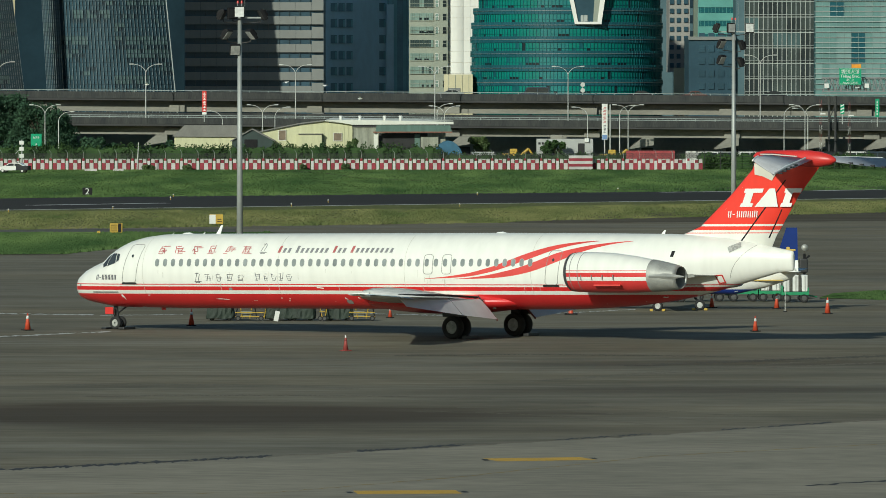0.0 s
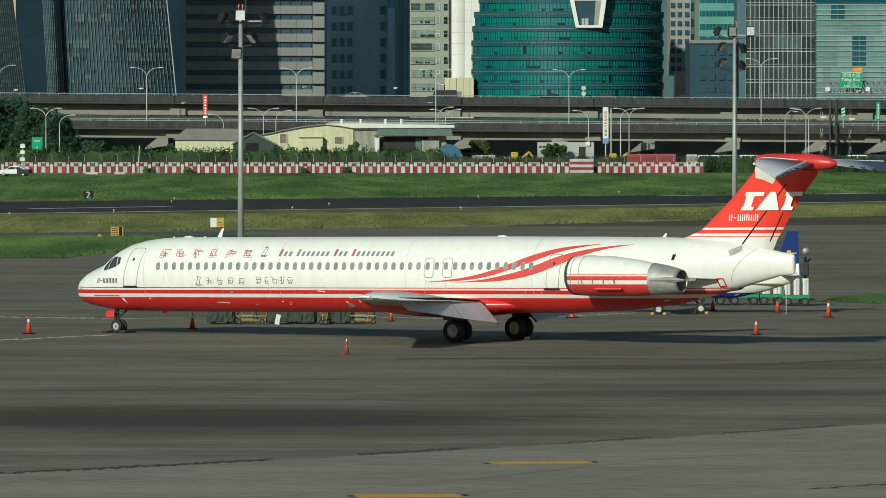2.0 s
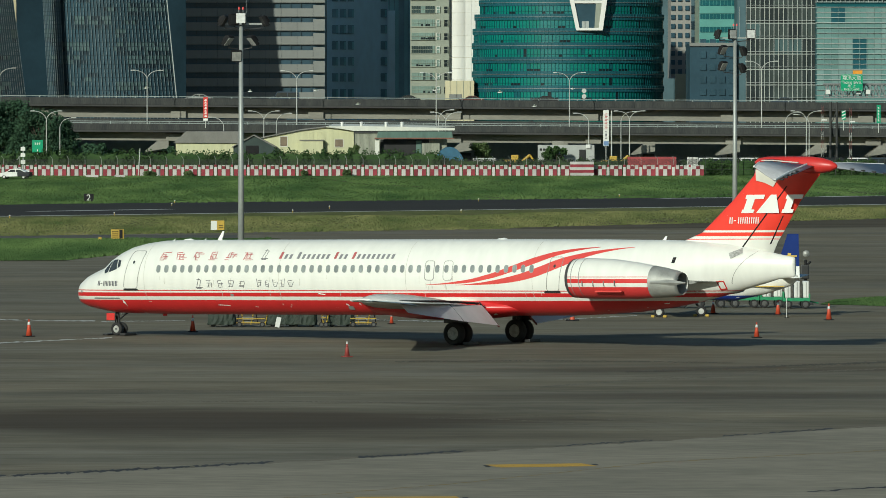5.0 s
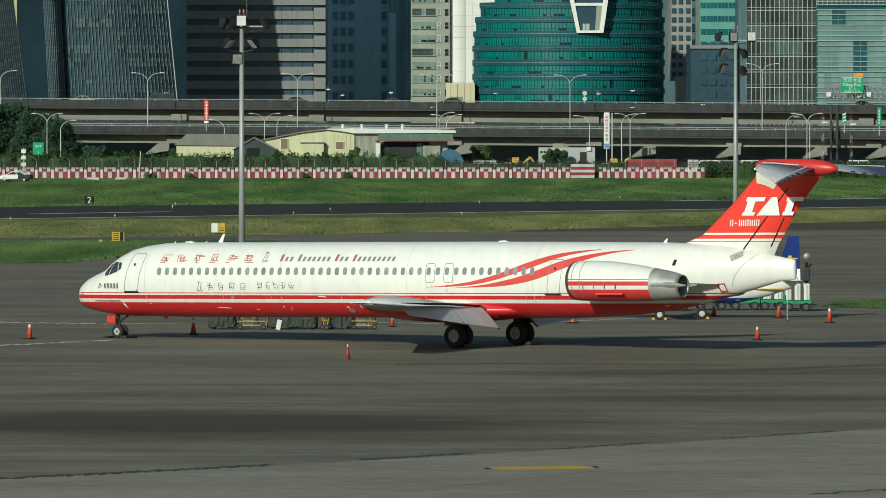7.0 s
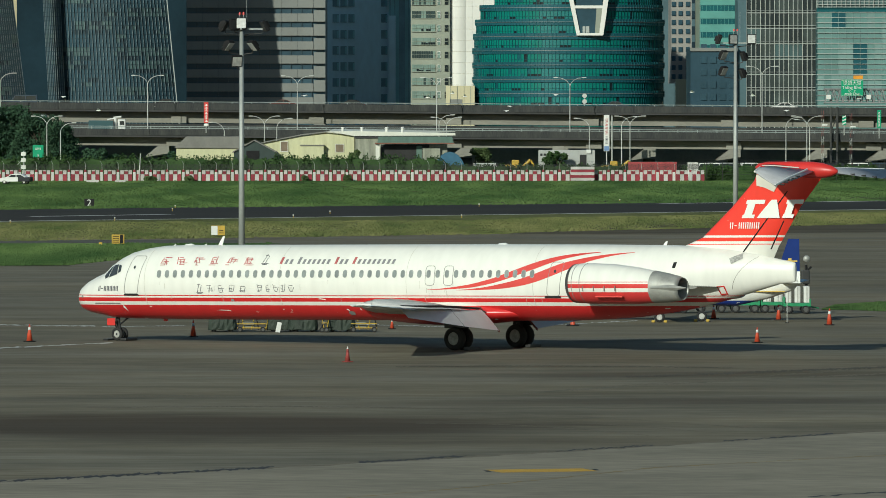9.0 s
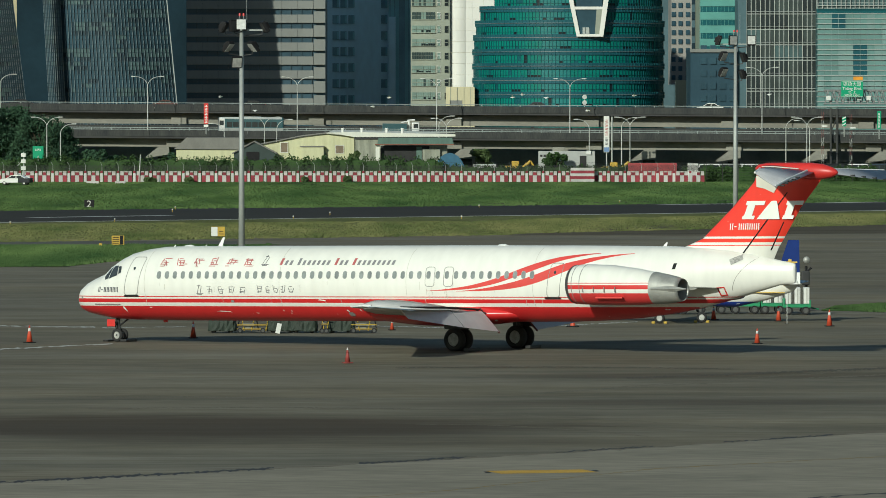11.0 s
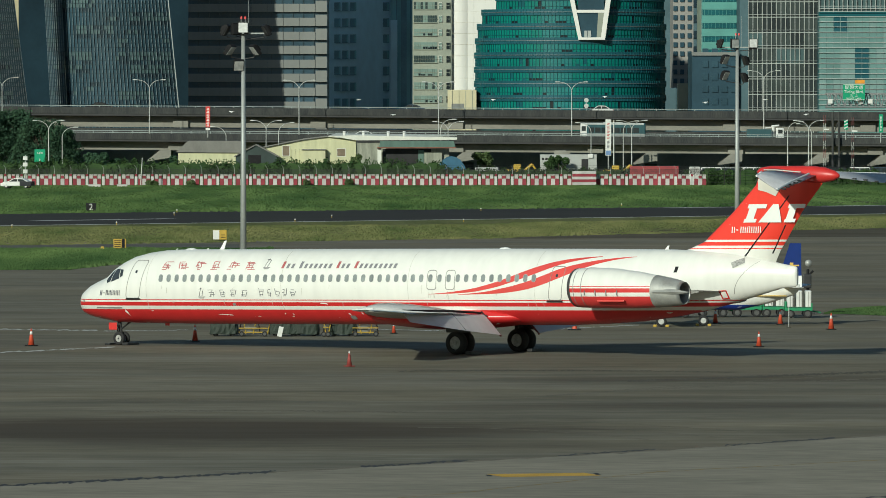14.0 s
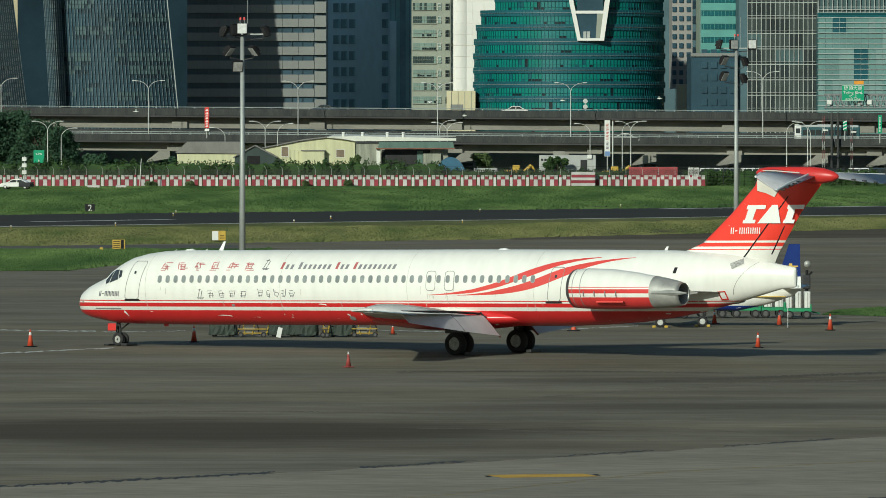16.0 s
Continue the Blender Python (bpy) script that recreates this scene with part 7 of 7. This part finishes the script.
# baggage dollies and boxes beyond the tail
def dolly(x, y, w, load):
    d = thing("baggage_dolly", pose(x, y, 0), "green baggage dolly with white boxes" if load else "empty green baggage dolly", "dolly", "baggage dollies")
    part("frame", boxes((-w / 2, w / 2, -0.7, 0.7, 0.42, 0.60), (-w / 2, -w / 2 + 0.08, -0.7, 0.7, 0.6, 0.95), (w / 2 - 0.08, w / 2, -0.7, 0.7, 0.6, 0.85), bevel=0.015), GREEN_CART, d)
    part("tow_bar", rods(((w / 2, 0, 0.4), (w / 2 + 0.5, 0, 0.3), 0.04), n=6), GREEN_CART, d)
    for dx in (-0.32, 0.32):
        wheel(d, dx * w, -0.62, 0.26, 0.16, None, DARK_HUB)
        wheel(d, dx * w, 0.62, 0.26, 0.16, None, DARK_HUB)
    for k in range(load):
        b = part("load_box", boxes((-w / 2 + 0.12 + k * w / load, -w / 2 + 0.02 + (k + 1) * w / load - 0.08, -0.6, 0.6, 0.62, 1.55), bevel=0.04), WHITE_SHELL, d, "white box")
        for e in (0.3, 0.55):
            xx = -w / 2 + 0.12 + k * w / load + e * w / load
            part("box_rib", boxes((xx, xx + 0.04, -0.63, -0.6, 0.66, 1.5)), CHECK_GREY, b)
    return d


for px, w, y, load in ((1196, 1.3, 418, 0), (1258, 1.8, 419, 0), (1318, 1.7, 419, 0), (1366, 1.3, 419, 2), (1410, 1.55, 417, 3)):
    dolly((px - 784) * y / 13030.0, y, w, load)
lt = thing("work_light", pose(20.92, 424, 0), "round silver work lamp on a dark trolley mast", "lamp")
part("mast", rods(((0, 0, 0.1), (0, 0, 2.6), 0.10, 0.08), ((-0.25, 0, 2.0), (0.3, 0, 2.5), 0.06), n=8), BLACK, lt)
part("head", loft([[(0.02 + r * math.cos(t), y, 2.95 + r * math.sin(t)) for t in (2 * math.pi * i / 20 for i in range(20))] for y, r in ((-0.2, 0.19), (-0.1, 0.20), (0.1, 0.14), (0.2, 0.05))]), GREY_METAL, lt, "round silver reflector", True)
part("motor", boxes((-0.28, 0.20, -0.2, 0.25, 1.5, 2.3), bevel=0.06), DARK_METAL, lt)
part("foot", boxes((-0.4, 0.4, -0.4, 0.4, 0, 0.14), bevel=0.03), DARK_METAL, lt)
rod = thing("marker_rod", pose(18.67, 399.33, 0), "thin white marker rod standing on the apron", "rod")
part("stick", rods(((0, 0, 0.02), (0, 0, 1.65), 0.018), n=6), WHITE_SHELL, rod)
part("foot", rods(((0, 0, 0), (0, 0, 0.03), 0.12), n=10), BLACK, rod)


PALE_BLUE = mat("pale_blue_paint", (0.22, 0.36, 0.50), 0.5, 0, 1.5, 0.2)


def small_plane():
    """A light aircraft parked beyond, of which the tail and wheels show."""
    p = thing("light_aircraft", pose(9.6, 404.0, 0, 0, 0, -6), "small white and blue aircraft with gold stripes parked beyond", "airplane")
    paint = livery("light_aircraft_livery", 1.12, (), -100)
    for n in paint.node_tree.nodes:
        if n.type == "MIX" and n.blend_type == "MIX":
            n.inputs[7].default_value = (0.02, 0.05, 0.30, 1)
    rings = []
    for u, zc, hw, hh in ((-1.6, 1.55, 0.05, 0.05), (-1.2, 1.55, 0.35, 0.35), (0, 1.6, 0.65, 0.65), (1.5, 1.65, 0.75, 0.80), (5, 1.65, 0.75, 0.80), (6.5, 1.58, 0.64, 0.76), (8.2, 1.78, 0.42, 0.58), (9.6, 2.02, 0.20, 0.36), (10.0, 2.2, 0.05, 0.12)):
        rings.append([(u, hw * math.cos(t), zc + hh * math.sin(t)) for t in (2 * math.pi * i / 28 for i in range(28))])
    body = part("fuselage", loft(rings), paint, p, "white fuselage with blue belly", True)
    part("gold_stripe", boxes((6.0, 9.2, -0.60, -0.30, 1.60, 1.65)), GOLD, body)
    fin = part("fin", prism([(8.6, 2.2), (9.35, 4.50), (9.95, 4.50), (10.0, 2.1)], -0.07, 0.07), BLUE_PAINT, p, "blue fin with gold winged emblem")
    part("emblem", boxes((9.02, 9.86, -0.085, -0.075, 3.24, 3.32), (9.14, 9.74, -0.086, -0.075, 3.16, 3.22), (9.36, 9.54, -0.087, -0.075, 3.06, 3.44), (9.45, 9.6, -0.085, -0.075, 2.78, 2.90)), GOLD, fin)
    part("fin_root", prism([(8.5, 2.15), (8.75, 2.72), (10.0, 2.72), (10.02, 2.0)], -0.08, 0.08), WHITE_PAINT, fin)
    for s in (-1, 1):
        part("tailplane", surface([(8.9, s * 0.1, 2.1, 1.1, 0.1, 0), (9.6, s * (2.6 if s < 0 else 4.2), 2.15, 0.7, 0.09, 0)]), PALE_BLUE if s > 0 else WHITE_PAINT, p, "", True)
        part("wing", surface([(1.6, s * 0.5, 1.15, 2.0, 0.13, 0), (2.2, s * 6.5, 1.5, 1.1, 0.12, 0)]), BLUE_PAINT, p, "", True)
    for u, y in ((2.55, -3.4), (4.72, -1.5)):
        leg = part("gear_leg", rods(((u, y, 0.3), (u, y * 0.8, 1.3), 0.06), n=8), DARK_METAL, p)
        wheel(leg, u, y, 0.29, 0.2)
        part("chock", boxes((u + 0.24, u + 0.42, y - 0.2, y + 0.2, 0, 0.12), (u - 0.42, u - 0.24, y - 0.2, y + 0.2, 0, 0.12), bevel=0.02), YELLOW, leg, "yellow wheel chock")
    return p


small_plane()


# runway signs and lights
def board_sign(name, gx, gy, w, h, lift, material, label):
    s = thing(name, pose(gx, gy, 0), label, "sign")
    part("board", boxes((-w / 2, w / 2, -0.12, 0.12, lift, lift + h), bevel=0.03), material, s)
    for k in (-0.3, 0.3):
        part("leg", rods(((k * w, 0, 0), (k * w, 0, lift), 0.04), n=6), DARK_METAL, s)
    return s


s = board_sign("distance_sign", -39.38, 819.51, 1.1, 0.85, 0.15, BLACK, "black runway distance sign with white numeral")
sign_text(s, "2", 0, -0.14, 0.25, 0.98, WHITE_SHELL)
s = board_sign("yellow_sign", -26.99, 611.41, 1.05, 0.78, 0.10, YELLOW, "yellow taxiway sign seen from the side")
part("panel_end", boxes((0.16, 0.42, -0.16, -0.12, 0.14, 0.86)), BLACK, s)
for i in range(4):
    part("bar", boxes((-0.45, 0.08, -0.14, -0.121, 0.22 + i * 0.16, 0.27 + i * 0.16)), BLACK, s)
s = board_sign("yellow_sign", -19.82, 648.86, 1.2, 0.85, 0.12, YELLOW, "white and yellow taxiway sign")
part("white_face", boxes((-0.60, -0.05, -0.14, -0.121, 0.14, 0.94)), WHITE_SHELL, s)
part("bar", boxes((0.1, 0.5, -0.14, -0.121, 0.3, 0.36), (0.1, 0.45, -0.14, -0.121, 0.5, 0.56)), BLACK, s)
s = board_sign("orange_marker", -28.44, 611.41, 0.26, 0.2, 0.05, YELLOW, "small yellow ground marker in the grass")
for i, (px, py) in enumerate(((18, 396), (310, 369), (305, 374), (203, 391), (519, 386), (817, 386), (584, 379), (1097, 358), (848, 366))):
    d = 13030 * 12.2 / (py - 174)
    e = thing("edge_light", pose((px - 784) * d / 13030.0, d, 0.02), "small pale runway edge light", "runway light", "runway lights")
    part("stem", rods(((0, 0, 0), (0, 0, 0.22), 0.04), n=8), YELLOW, e)
    part("globe", rods(((0, 0, 0.22), (0, 0, 0.34), 0.08, 0.05), n=10), WHITE_SHELL, e)
for px, w in ((164, 3.6), (213, 3.0)):
    x = (px - 784) * 1066 / 13030.0
    sl = thing("concrete_slab", pose(x, 1066, 0), "low broken concrete slab in the grass", "slab", "concrete slabs")
    part("slab", boxes((-w / 4, w / 4, -0.3, 0.3, 0, 0.35), bevel=0.05), CHECK_WHITE, sl)
pole = thing("camera_pole", pose(-60.36, 1060, 0), "grey pole with white equipment boxes", "pole")
part("post", rods(((0, 0, 0), (0, 0, 4.6), 0.12, 0.09), n=8), STEEL_POLE, pole)
for z in (2.0, 3.0, 3.9):
    part("box", boxes((-0.35, 0.3, -0.3, 0.0, z, z + 0.55), bevel=0.04), WHITE_SHELL, pole)
part("arm", rods(((-0.9, 0, 2.6), (0, 0, 3.6), 0.05), n=6), STEEL_POLE, pole)
pole = thing("thin_pole", pose(-44.51, 1080, 0), "thin leaning pale pole before the wall", "pole")
part("post", rods(((-0.1, 0, 0), (0.15, 0, 4.1), 0.09, 0.06), n=8), LAMP_GREY, pole)


# ---- vehicles ----
CAR_WHITE = mat("white_car_paint", (0.68, 0.68, 0.66), 0.3, 0, 1, 0.1, coat=0.5)
CAR_DARK = mat("dark_car_paint", (0.018, 0.02, 0.024), 0.5, 0, 1, 0.2, spec=0.2)
CAR_BLUE = mat("slate_car_paint", (0.04, 0.06, 0.085), 0.4, 0, 1, 0.2, spec=0.3)
CAR_SILVER = mat("silver_car_paint", (0.36, 0.37, 0.37), 0.3, 0.4, 1, 0.1, coat=0.5)
CAR_RED = mat("dull_red_car_paint", (0.09, 0.03, 0.028), 0.3, 0, 1, 0.1, coat=0.5)
CAR_GLASS = mat("car_glass", (0.03, 0.04, 0.045), 0.1, 0, 1, 0.3)
BUS_TEAL = mat("bus_teal", (0.025, 0.085, 0.10), 0.35, 0, 0.8, 0.2, coat=0.4)
FEATHER = mat("white_feathers", (0.80, 0.80, 0.77), 0.8, 0, 6, 0.12, 0.3)
ROOF_GREY = mat("pale_grey_roof", (0.42, 0.45, 0.44), 0.5, 0, 0.8, 0.2)
TAIL_RED = mat("tail_lamp_red", (0.45, 0.02, 0.02), 0.3, 0, 2, 0.2)


def car(name, label, m, paint, length=4.5, height=1.45, van=False, ends=None, group="road traffic", category="car"):
    """A car that faces +x."""
    c = thing(name, m, label, category, group)
    L, H_ = length / 2, height
    if van:
        low = [(-L, 0.35), (L, 0.35), (L, 0.85), (L - 0.9, 1.05), (L - 1.25, H_ - 0.05), (L - 1.6, H_), (-L + 0.15, H_), (-L, H_ - 0.4)]
        glass = [(L - 1.02, 1.08), (L - 1.38, H_ - 0.16), (-L + 0.22, H_ - 0.16), (-L + 0.15, 1.08)]
    else:
        low = [(-L, 0.40), (L, 0.32), (L, 0.70), (L - 0.35, 0.86), (L - 1.15, 0.94), (L - 1.95, H_ - 0.03), (L - 2.5, H_), (-L + 1.35, H_ - 0.04), (-L + 0.55, 0.98), (-L, 0.92)]
        glass = [(L - 1.30, 0.97), (L - 1.98, H_ - 0.12), (-L + 1.38, H_ - 0.13), (-L + 0.75, 0.99)]
    bm = prism(low, -0.86, 0.86)
    bmesh.ops.bevel(bm, geom=bm.edges[:], offset=0.06, segments=2, affect="EDGES")
    body = part("body", bm, paint, c)
    for s in (-1, 1):
        g = part("side_glass", prism(glass, s * 0.862, s * 0.872), CAR_GLASS, body)
        mid = (glass[1][0] + glass[2][0]) / 2
        part("pillar", boxes((mid - 0.05, mid + 0.05, min(s * 0.86, s * 0.88), max(s * 0.86, s * 0.88), 0.98, H_ - 0.1)), paint, g)
        part("headlight", boxes((L - 0.12, L + 0.012, s * 0.62 - 0.16, s * 0.62 + 0.16, 0.60, 0.74), bevel=0.02), CONE_WHITE, c)
        part("tail_light", boxes((-L - 0.012, -L + 0.1, s * 0.66 - 0.14, s * 0.66 + 0.14, 0.70, 0.88), bevel=0.02), TAIL_RED, c)
    for x in (-L + 0.85, L - 0.85):
        for s in (-1, 1):
            wheel(c, x, s * 0.76, 0.31, 0.2)
    if ends:
        part("boot", boxes((-L - 0.01, -L + 1.75, -0.885, 0.885, 0.36, 1.0), bevel=0.05), ends, body)
        part("light_bar", boxes((-0.5, -0.2, -0.5, 0.5, H_ - 0.02, H_ + 0.10), bevel=0.03), CAR_SILVER, body)
    return c


car("patrol_car", "white patrol car with black rear end", pose(-60.69, 1046, 0, 0, 0, 166), CAR_WHITE, 4.6, 1.45, ends=CAR_DARK, group="")
for i, (px, paint, van) in enumerate(((1262, CAR_WHITE, True), (1296, CAR_SILVER, True), (1335, CAR_WHITE, True), (1400, CAR_BLUE, True), (1440, CAR_WHITE, False), (1482, CAR_DARK, True), (1525, CAR_WHITE, True), (1562, CAR_BLUE, True))):
    car("parked_van" if van else "parked_car", "parked vehicle under the viaduct, %s" % ("white" if paint is CAR_WHITE else "dark blue" if paint is CAR_BLUE else "silver" if paint is CAR_SILVER else "black"),
        pose((px - 784) * 1122 / 13030.0, 1122 + (i % 2), 0, 0, 0, 5 * (i % 3)), paint, 4.4, 2.35 if van else 1.5, van, group="parked vehicles", category="van" if van else "car")

LROAD, UROAD = LZ - 1.35, UZ - 1.08
LY, UY = 1134.0, 1154.0


def bus():
    b = thing("coach", pose(-300, LY, LROAD), "dark teal coach with white ends and a row of windows", "bus", "road traffic")
    L = 5.0
    bm = boxes((-L, L, -1.2, 1.2, 0.35, 2.95), bevel=0.18)
    body = part("body", bm, BUS_TEAL, b)
    part("lower_skirt", boxes((-L + 1.0, L - 0.1, -1.22, 1.22, 0.45, 1.30), bevel=0.03), CAR_SILVER, body, "silver lower side")
    for i in range(8):
        x = -L + 1.25 + i * 0.98
        part("side_window", boxes((x, x + 0.86, -1.225, -1.19, 1.45, 2.25), bevel=0.01), CAR_GLASS, body)
    part("rear_panel", boxes((-L - 0.02, -L + 1.0, -1.23, 1.23, 0.5, 2.9), bevel=0.12), CAR_WHITE, body, "white end panel")
    part("rear_window", boxes((-L + 0.15, -L + 0.8, -1.245, -1.225, 1.7, 2.45)), CAR_GLASS, body)
    part("front_glass", boxes((L - 0.05, L + 0.02, -1.05, 1.05, 1.2, 2.5), bevel=0.02), CAR_GLASS, body)
    part("roof_cap", boxes((-L + 0.05, L - 0.2, -1.215, 1.215, 2.62, 2.98), bevel=0.10), ROOF_GREY, body, "pale grey roof")
    part("roof_unit", boxes((-1.5, 1.5, -0.8, 0.8, 2.96, 3.08), bevel=0.05), ROOF_GREY, body)
    for x in (-L + 2.2, L - 1.8):
        for s in (-1, 1):
            wheel(b, x, s * 1.05, 0.45, 0.26)
    return b


def crane_truck():
    t = thing("crane_truck", pose(-300, LY, LROAD), "teal flatbed truck with white cab and folded crane", "truck", "road traffic")
    part("flatbed", boxes((-2.6, 1.2, -1.05, 1.05, 0.75, 2.15), bevel=0.05), BUS_TEAL, t)
    cab = part("cab", boxes((1.9, 3.1, -1.05, 1.05, 0.6, 2.35), bevel=0.15), CAR_WHITE, t)
    part("cab_window", boxes((2.2, 2.9, -1.07, -1.04, 1.5, 2.1)), CAR_GLASS, cab)
    part("crane", rods(((1.5, 0, 0.9), (1.5, 0, 2.6), 0.2), ((1.5, 0, 2.5), (0.2, 0, 2.3), 0.10), ((1.2, 0, 2.6), (2.4, 0, 2.75), 0.14), n=8), WHITE_SHELL, t)
    for x in (-1.7, 2.3):
        for s in (-1, 1):
            wheel(t, x, s * 0.9, 0.4, 0.25)
    return t


COACH = bus()
TRUCK = crane_truck()
HIRE = car("white_car", "white saloon car on the lower road", pose(-300, LY + 3.5, LROAD), CAR_WHITE, 4.5, 1.5)
MPV = car("dark_van", "dark van on the lower road", pose(-320, LY + 3.5, LROAD), CAR_DARK, 4.7, 1.8, True)
VAN_A = car("slate_van", "slate blue van on the upper road", pose(20, UY, UROAD, 0, 0, 180), CAR_BLUE, 4.8, 1.95, True)
CAR_B = car("dark_car", "dark saloon car on the upper road", pose(20, UY, UROAD, 0, 0, 180), CAR_DARK, 4.5, 1.5)
CAR_C = car("silver_car", "silver saloon car on the upper road", pose(20, UY, UROAD, 0, 0, 180), CAR_SILVER, 4.5, 1.5)
CAR_D = car("dark_car", "dark saloon car on the upper road", pose(20, UY, UROAD, 0, 0, 180), CAR_DARK, 4.6, 1.55)
CAR_E = car("red_car", "dull red car on the upper road", pose(20, UY, UROAD, 0, 0, 180), CAR_RED, 4.4, 1.5)
CAR_F = car("white_car", "white saloon car on the upper road", pose(20, UY, UROAD, 0, 0, 180), CAR_WHITE, 4.5, 1.55)
CAR_G = car("slate_car", "slate blue car on the upper road", pose(20, UY, UROAD, 0, 0, 180), CAR_BLUE, 4.6, 1.55)


def egret():
    """A white bird that flies towards +x, with its parts; gives back the bird and its two wings."""
    e = thing("egret", pose(0, 1040, 12.4), "white egret in flight with outstretched wings, lower ones glass reflections", "bird", "flying egrets")
    rings = [[(u, r * math.cos(t), z + r * math.sin(t)) for t in (2 * math.pi * i / 10 for i in range(10))] for u, r, z in ((-0.30, 0.01, 0.02), (-0.20, 0.06, 0.01), (-0.02, 0.095, 0), (0.12, 0.08, 0.01), (0.20, 0.05, 0.03), (0.28, 0.045, 0.06), (0.34, 0.04, 0.05), (0.37, 0.012, 0.04))]
    body = part("body", loft(rings), FEATHER, e, "", True)
    part("beak", rods(((0.36, 0, 0.04), (0.47, 0, 0.025), 0.014, 0.003), n=6), YELLOW, body)
    part("legs", rods(((-0.22, 0.02, -0.01), (-0.50, 0.02, -0.03), 0.008), ((-0.22, -0.02, -0.01), (-0.50, -0.02, -0.03), 0.008), n=5), BLACK, body)
    part("tail", loft([[(-0.26, -0.03, 0.01), (-0.26, 0.03, 0.01), (-0.26, 0, 0.03)], [(-0.42, -0.07, 0.0), (-0.42, 0.07, 0.0), (-0.42, 0, 0.012)]]), FEATHER, body)
    wings = []
    for s in (-1, 1):
        w = part("wing", loft([[(0.12, 0, 0.012), (-0.14, 0, 0.0), (-0.14, 0, 0.01), (0.12, 0, 0.03)], [(0.15, s * 0.24, 0.012), (-0.15, s * 0.24, 0.0), (-0.15, s * 0.24, 0.008), (0.15, s * 0.24, 0.025)], [(0.04, s * 0.50, 0.004), (-0.12, s * 0.48, 0.0), (-0.12, s * 0.48, 0.004), (0.04, s * 0.50, 0.010)]]), FEATHER, e)
        w.matrix_basis = pose(0.02, s * 0.05, 0.04)
        wings.append((s, w))
    return e, wings


# seconds and metres at which each one is seen, its speed and its height
# those at 10.4 and 10.5 m stand for window-glass reflections of the bird before
FLIGHTS = [(2.0, -6.6, 4.9, 12.4), (2.0, -1.7, 4.9, 10.4), (7.0, -7.4, 5.25, 12.5), (7.0, -1.5, 5.25, 10.5), (8.0, -8.2, 6.0, 12.3), (6.4, 4.9, 4.25, 12.6),
           (6.4, 24.3, 4.2, 12.9), (12.5, -0.4, 4.85, 12.5), (12.5, 16.9, 3.8, 12.9), (15.0, -7.1, 5.1, 12.5), (15.0, -2.2, 5.1, 10.5), (13.5, -26.9, -6.7, 11.0)]
FLOCK = [egret() for _ in FLIGHTS]


def motions():
    """The traffic on both roads: seconds and metres along the road."""
    def drive(ob, y, z, turn, rows):
        walk(ob, [(t, pose(x, y, road_z(z, x), 0, -math.degrees(SLOPE) * (1 if turn == 0 else -1), turn)) for t, x in rows])
    drive(COACH, LY, LROAD, 0, [(0, -226.63), (6, -118.71), (11.5, -20.06), (12.5, -1.00), (13.5, 16.97), (14.5, 34.55), (15.5, 50.74), (16, 59.01)])
    drive(TRUCK, LY, LROAD, 0, [(0, -242.29), (6, -116.97), (9, -51.96), (11.5, 3.13), (12, 12.27), (13, 31.68), (13.5, 40.47), (14, 49.08), (16, 84.94)])
    drive(HIRE, LY + 3.5, LROAD, 0, [(0, -321.61), (6, -190.66), (12, -56.83), (13.5, -22.87), (15, 8.21), (15.5, 18.16), (16, 28.28)])
    drive(MPV, LY + 3.5, LROAD, 0, [(0, -408.91), (8, -215.10), (14.5, -50.72), (15.5, -24.79), (16, -11.87)])
    drive(VAN_A, UY, UROAD, 180, [(0, 14.52), (2, 0.00), (4, -15.85), (7, -44.55), (9, -65.98), (12, -103.09), (16, -154.46)])
    drive(CAR_B, UY + 3.4, UROAD, 180, [(0, 31.18), (2, 16.97), (4, 2.31), (7, -23.45), (9, -43.88), (12, -78.52), (16, -126.49)])
    drive(CAR_C, UY + 3.4, UROAD, 180, [(0, 1.42), (2, -13.95), (4, -29.93), (7, -56.94), (9, -76.75), (12, -106.95), (16, -149.58)])
    drive(CAR_D, UY + 3.4, UROAD, 180, [(0, 52.05), (2, 37.84), (4, 23.27), (7, 1.15), (9, -14.57), (11.5, -34.11), (16, -71.42)])
    drive(CAR_E, UY, UROAD, 180, [(0, 39.50), (2, 25.33), (4, 10.63), (7, -8.33), (9, -25.33), (12, -53.49), (16, -96.00)])
    drive(CAR_F, UY, UROAD, 180, [(0, 104.15), (4, 82.90), (9, 53.23), (11.5, 38.79), (12, 35.87), (13, 30.20), (14, 24.27), (15, 17.71), (16, 10.98)])
    drive(CAR_G, UY + 3.4, UROAD, 180, [(0, 84.03), (4, 60.05), (9, 26.74), (11.5, 11.37), (13, 1.42), (16, -19.01)])
    for k, ((bird, wings), (t0, x0, speed, z)) in enumerate(zip(FLOCK, FLIGHTS)):
        way = 1 if speed > 0 else -1

        def along(t):
            """Steady past the shed, quicker before and after."""
            return x0 + speed * (t - t0) + way * (max(0, t - t0 - 3) ** 2 - max(0, t0 - 2 - t) ** 2)
        walk(bird, [(t, pose(along(t), 1040 + k % 4 * 1.5, z + 0.12 * math.sin(t * 0.9 + k), 0, 0, 0 if speed > 0 else 180)) for t in range(17)])
        beat = 0.20 + 0.01 * (k % 4)
        for side, wing in wings:
            walk(wing, [(min(16.0, i * beat), pose(0.02, side * 0.05, 0.04, side * (34 if (i + k) % 2 else -22), 0, 0)) for i in range(int(16 / beat) + 2)])


motions()
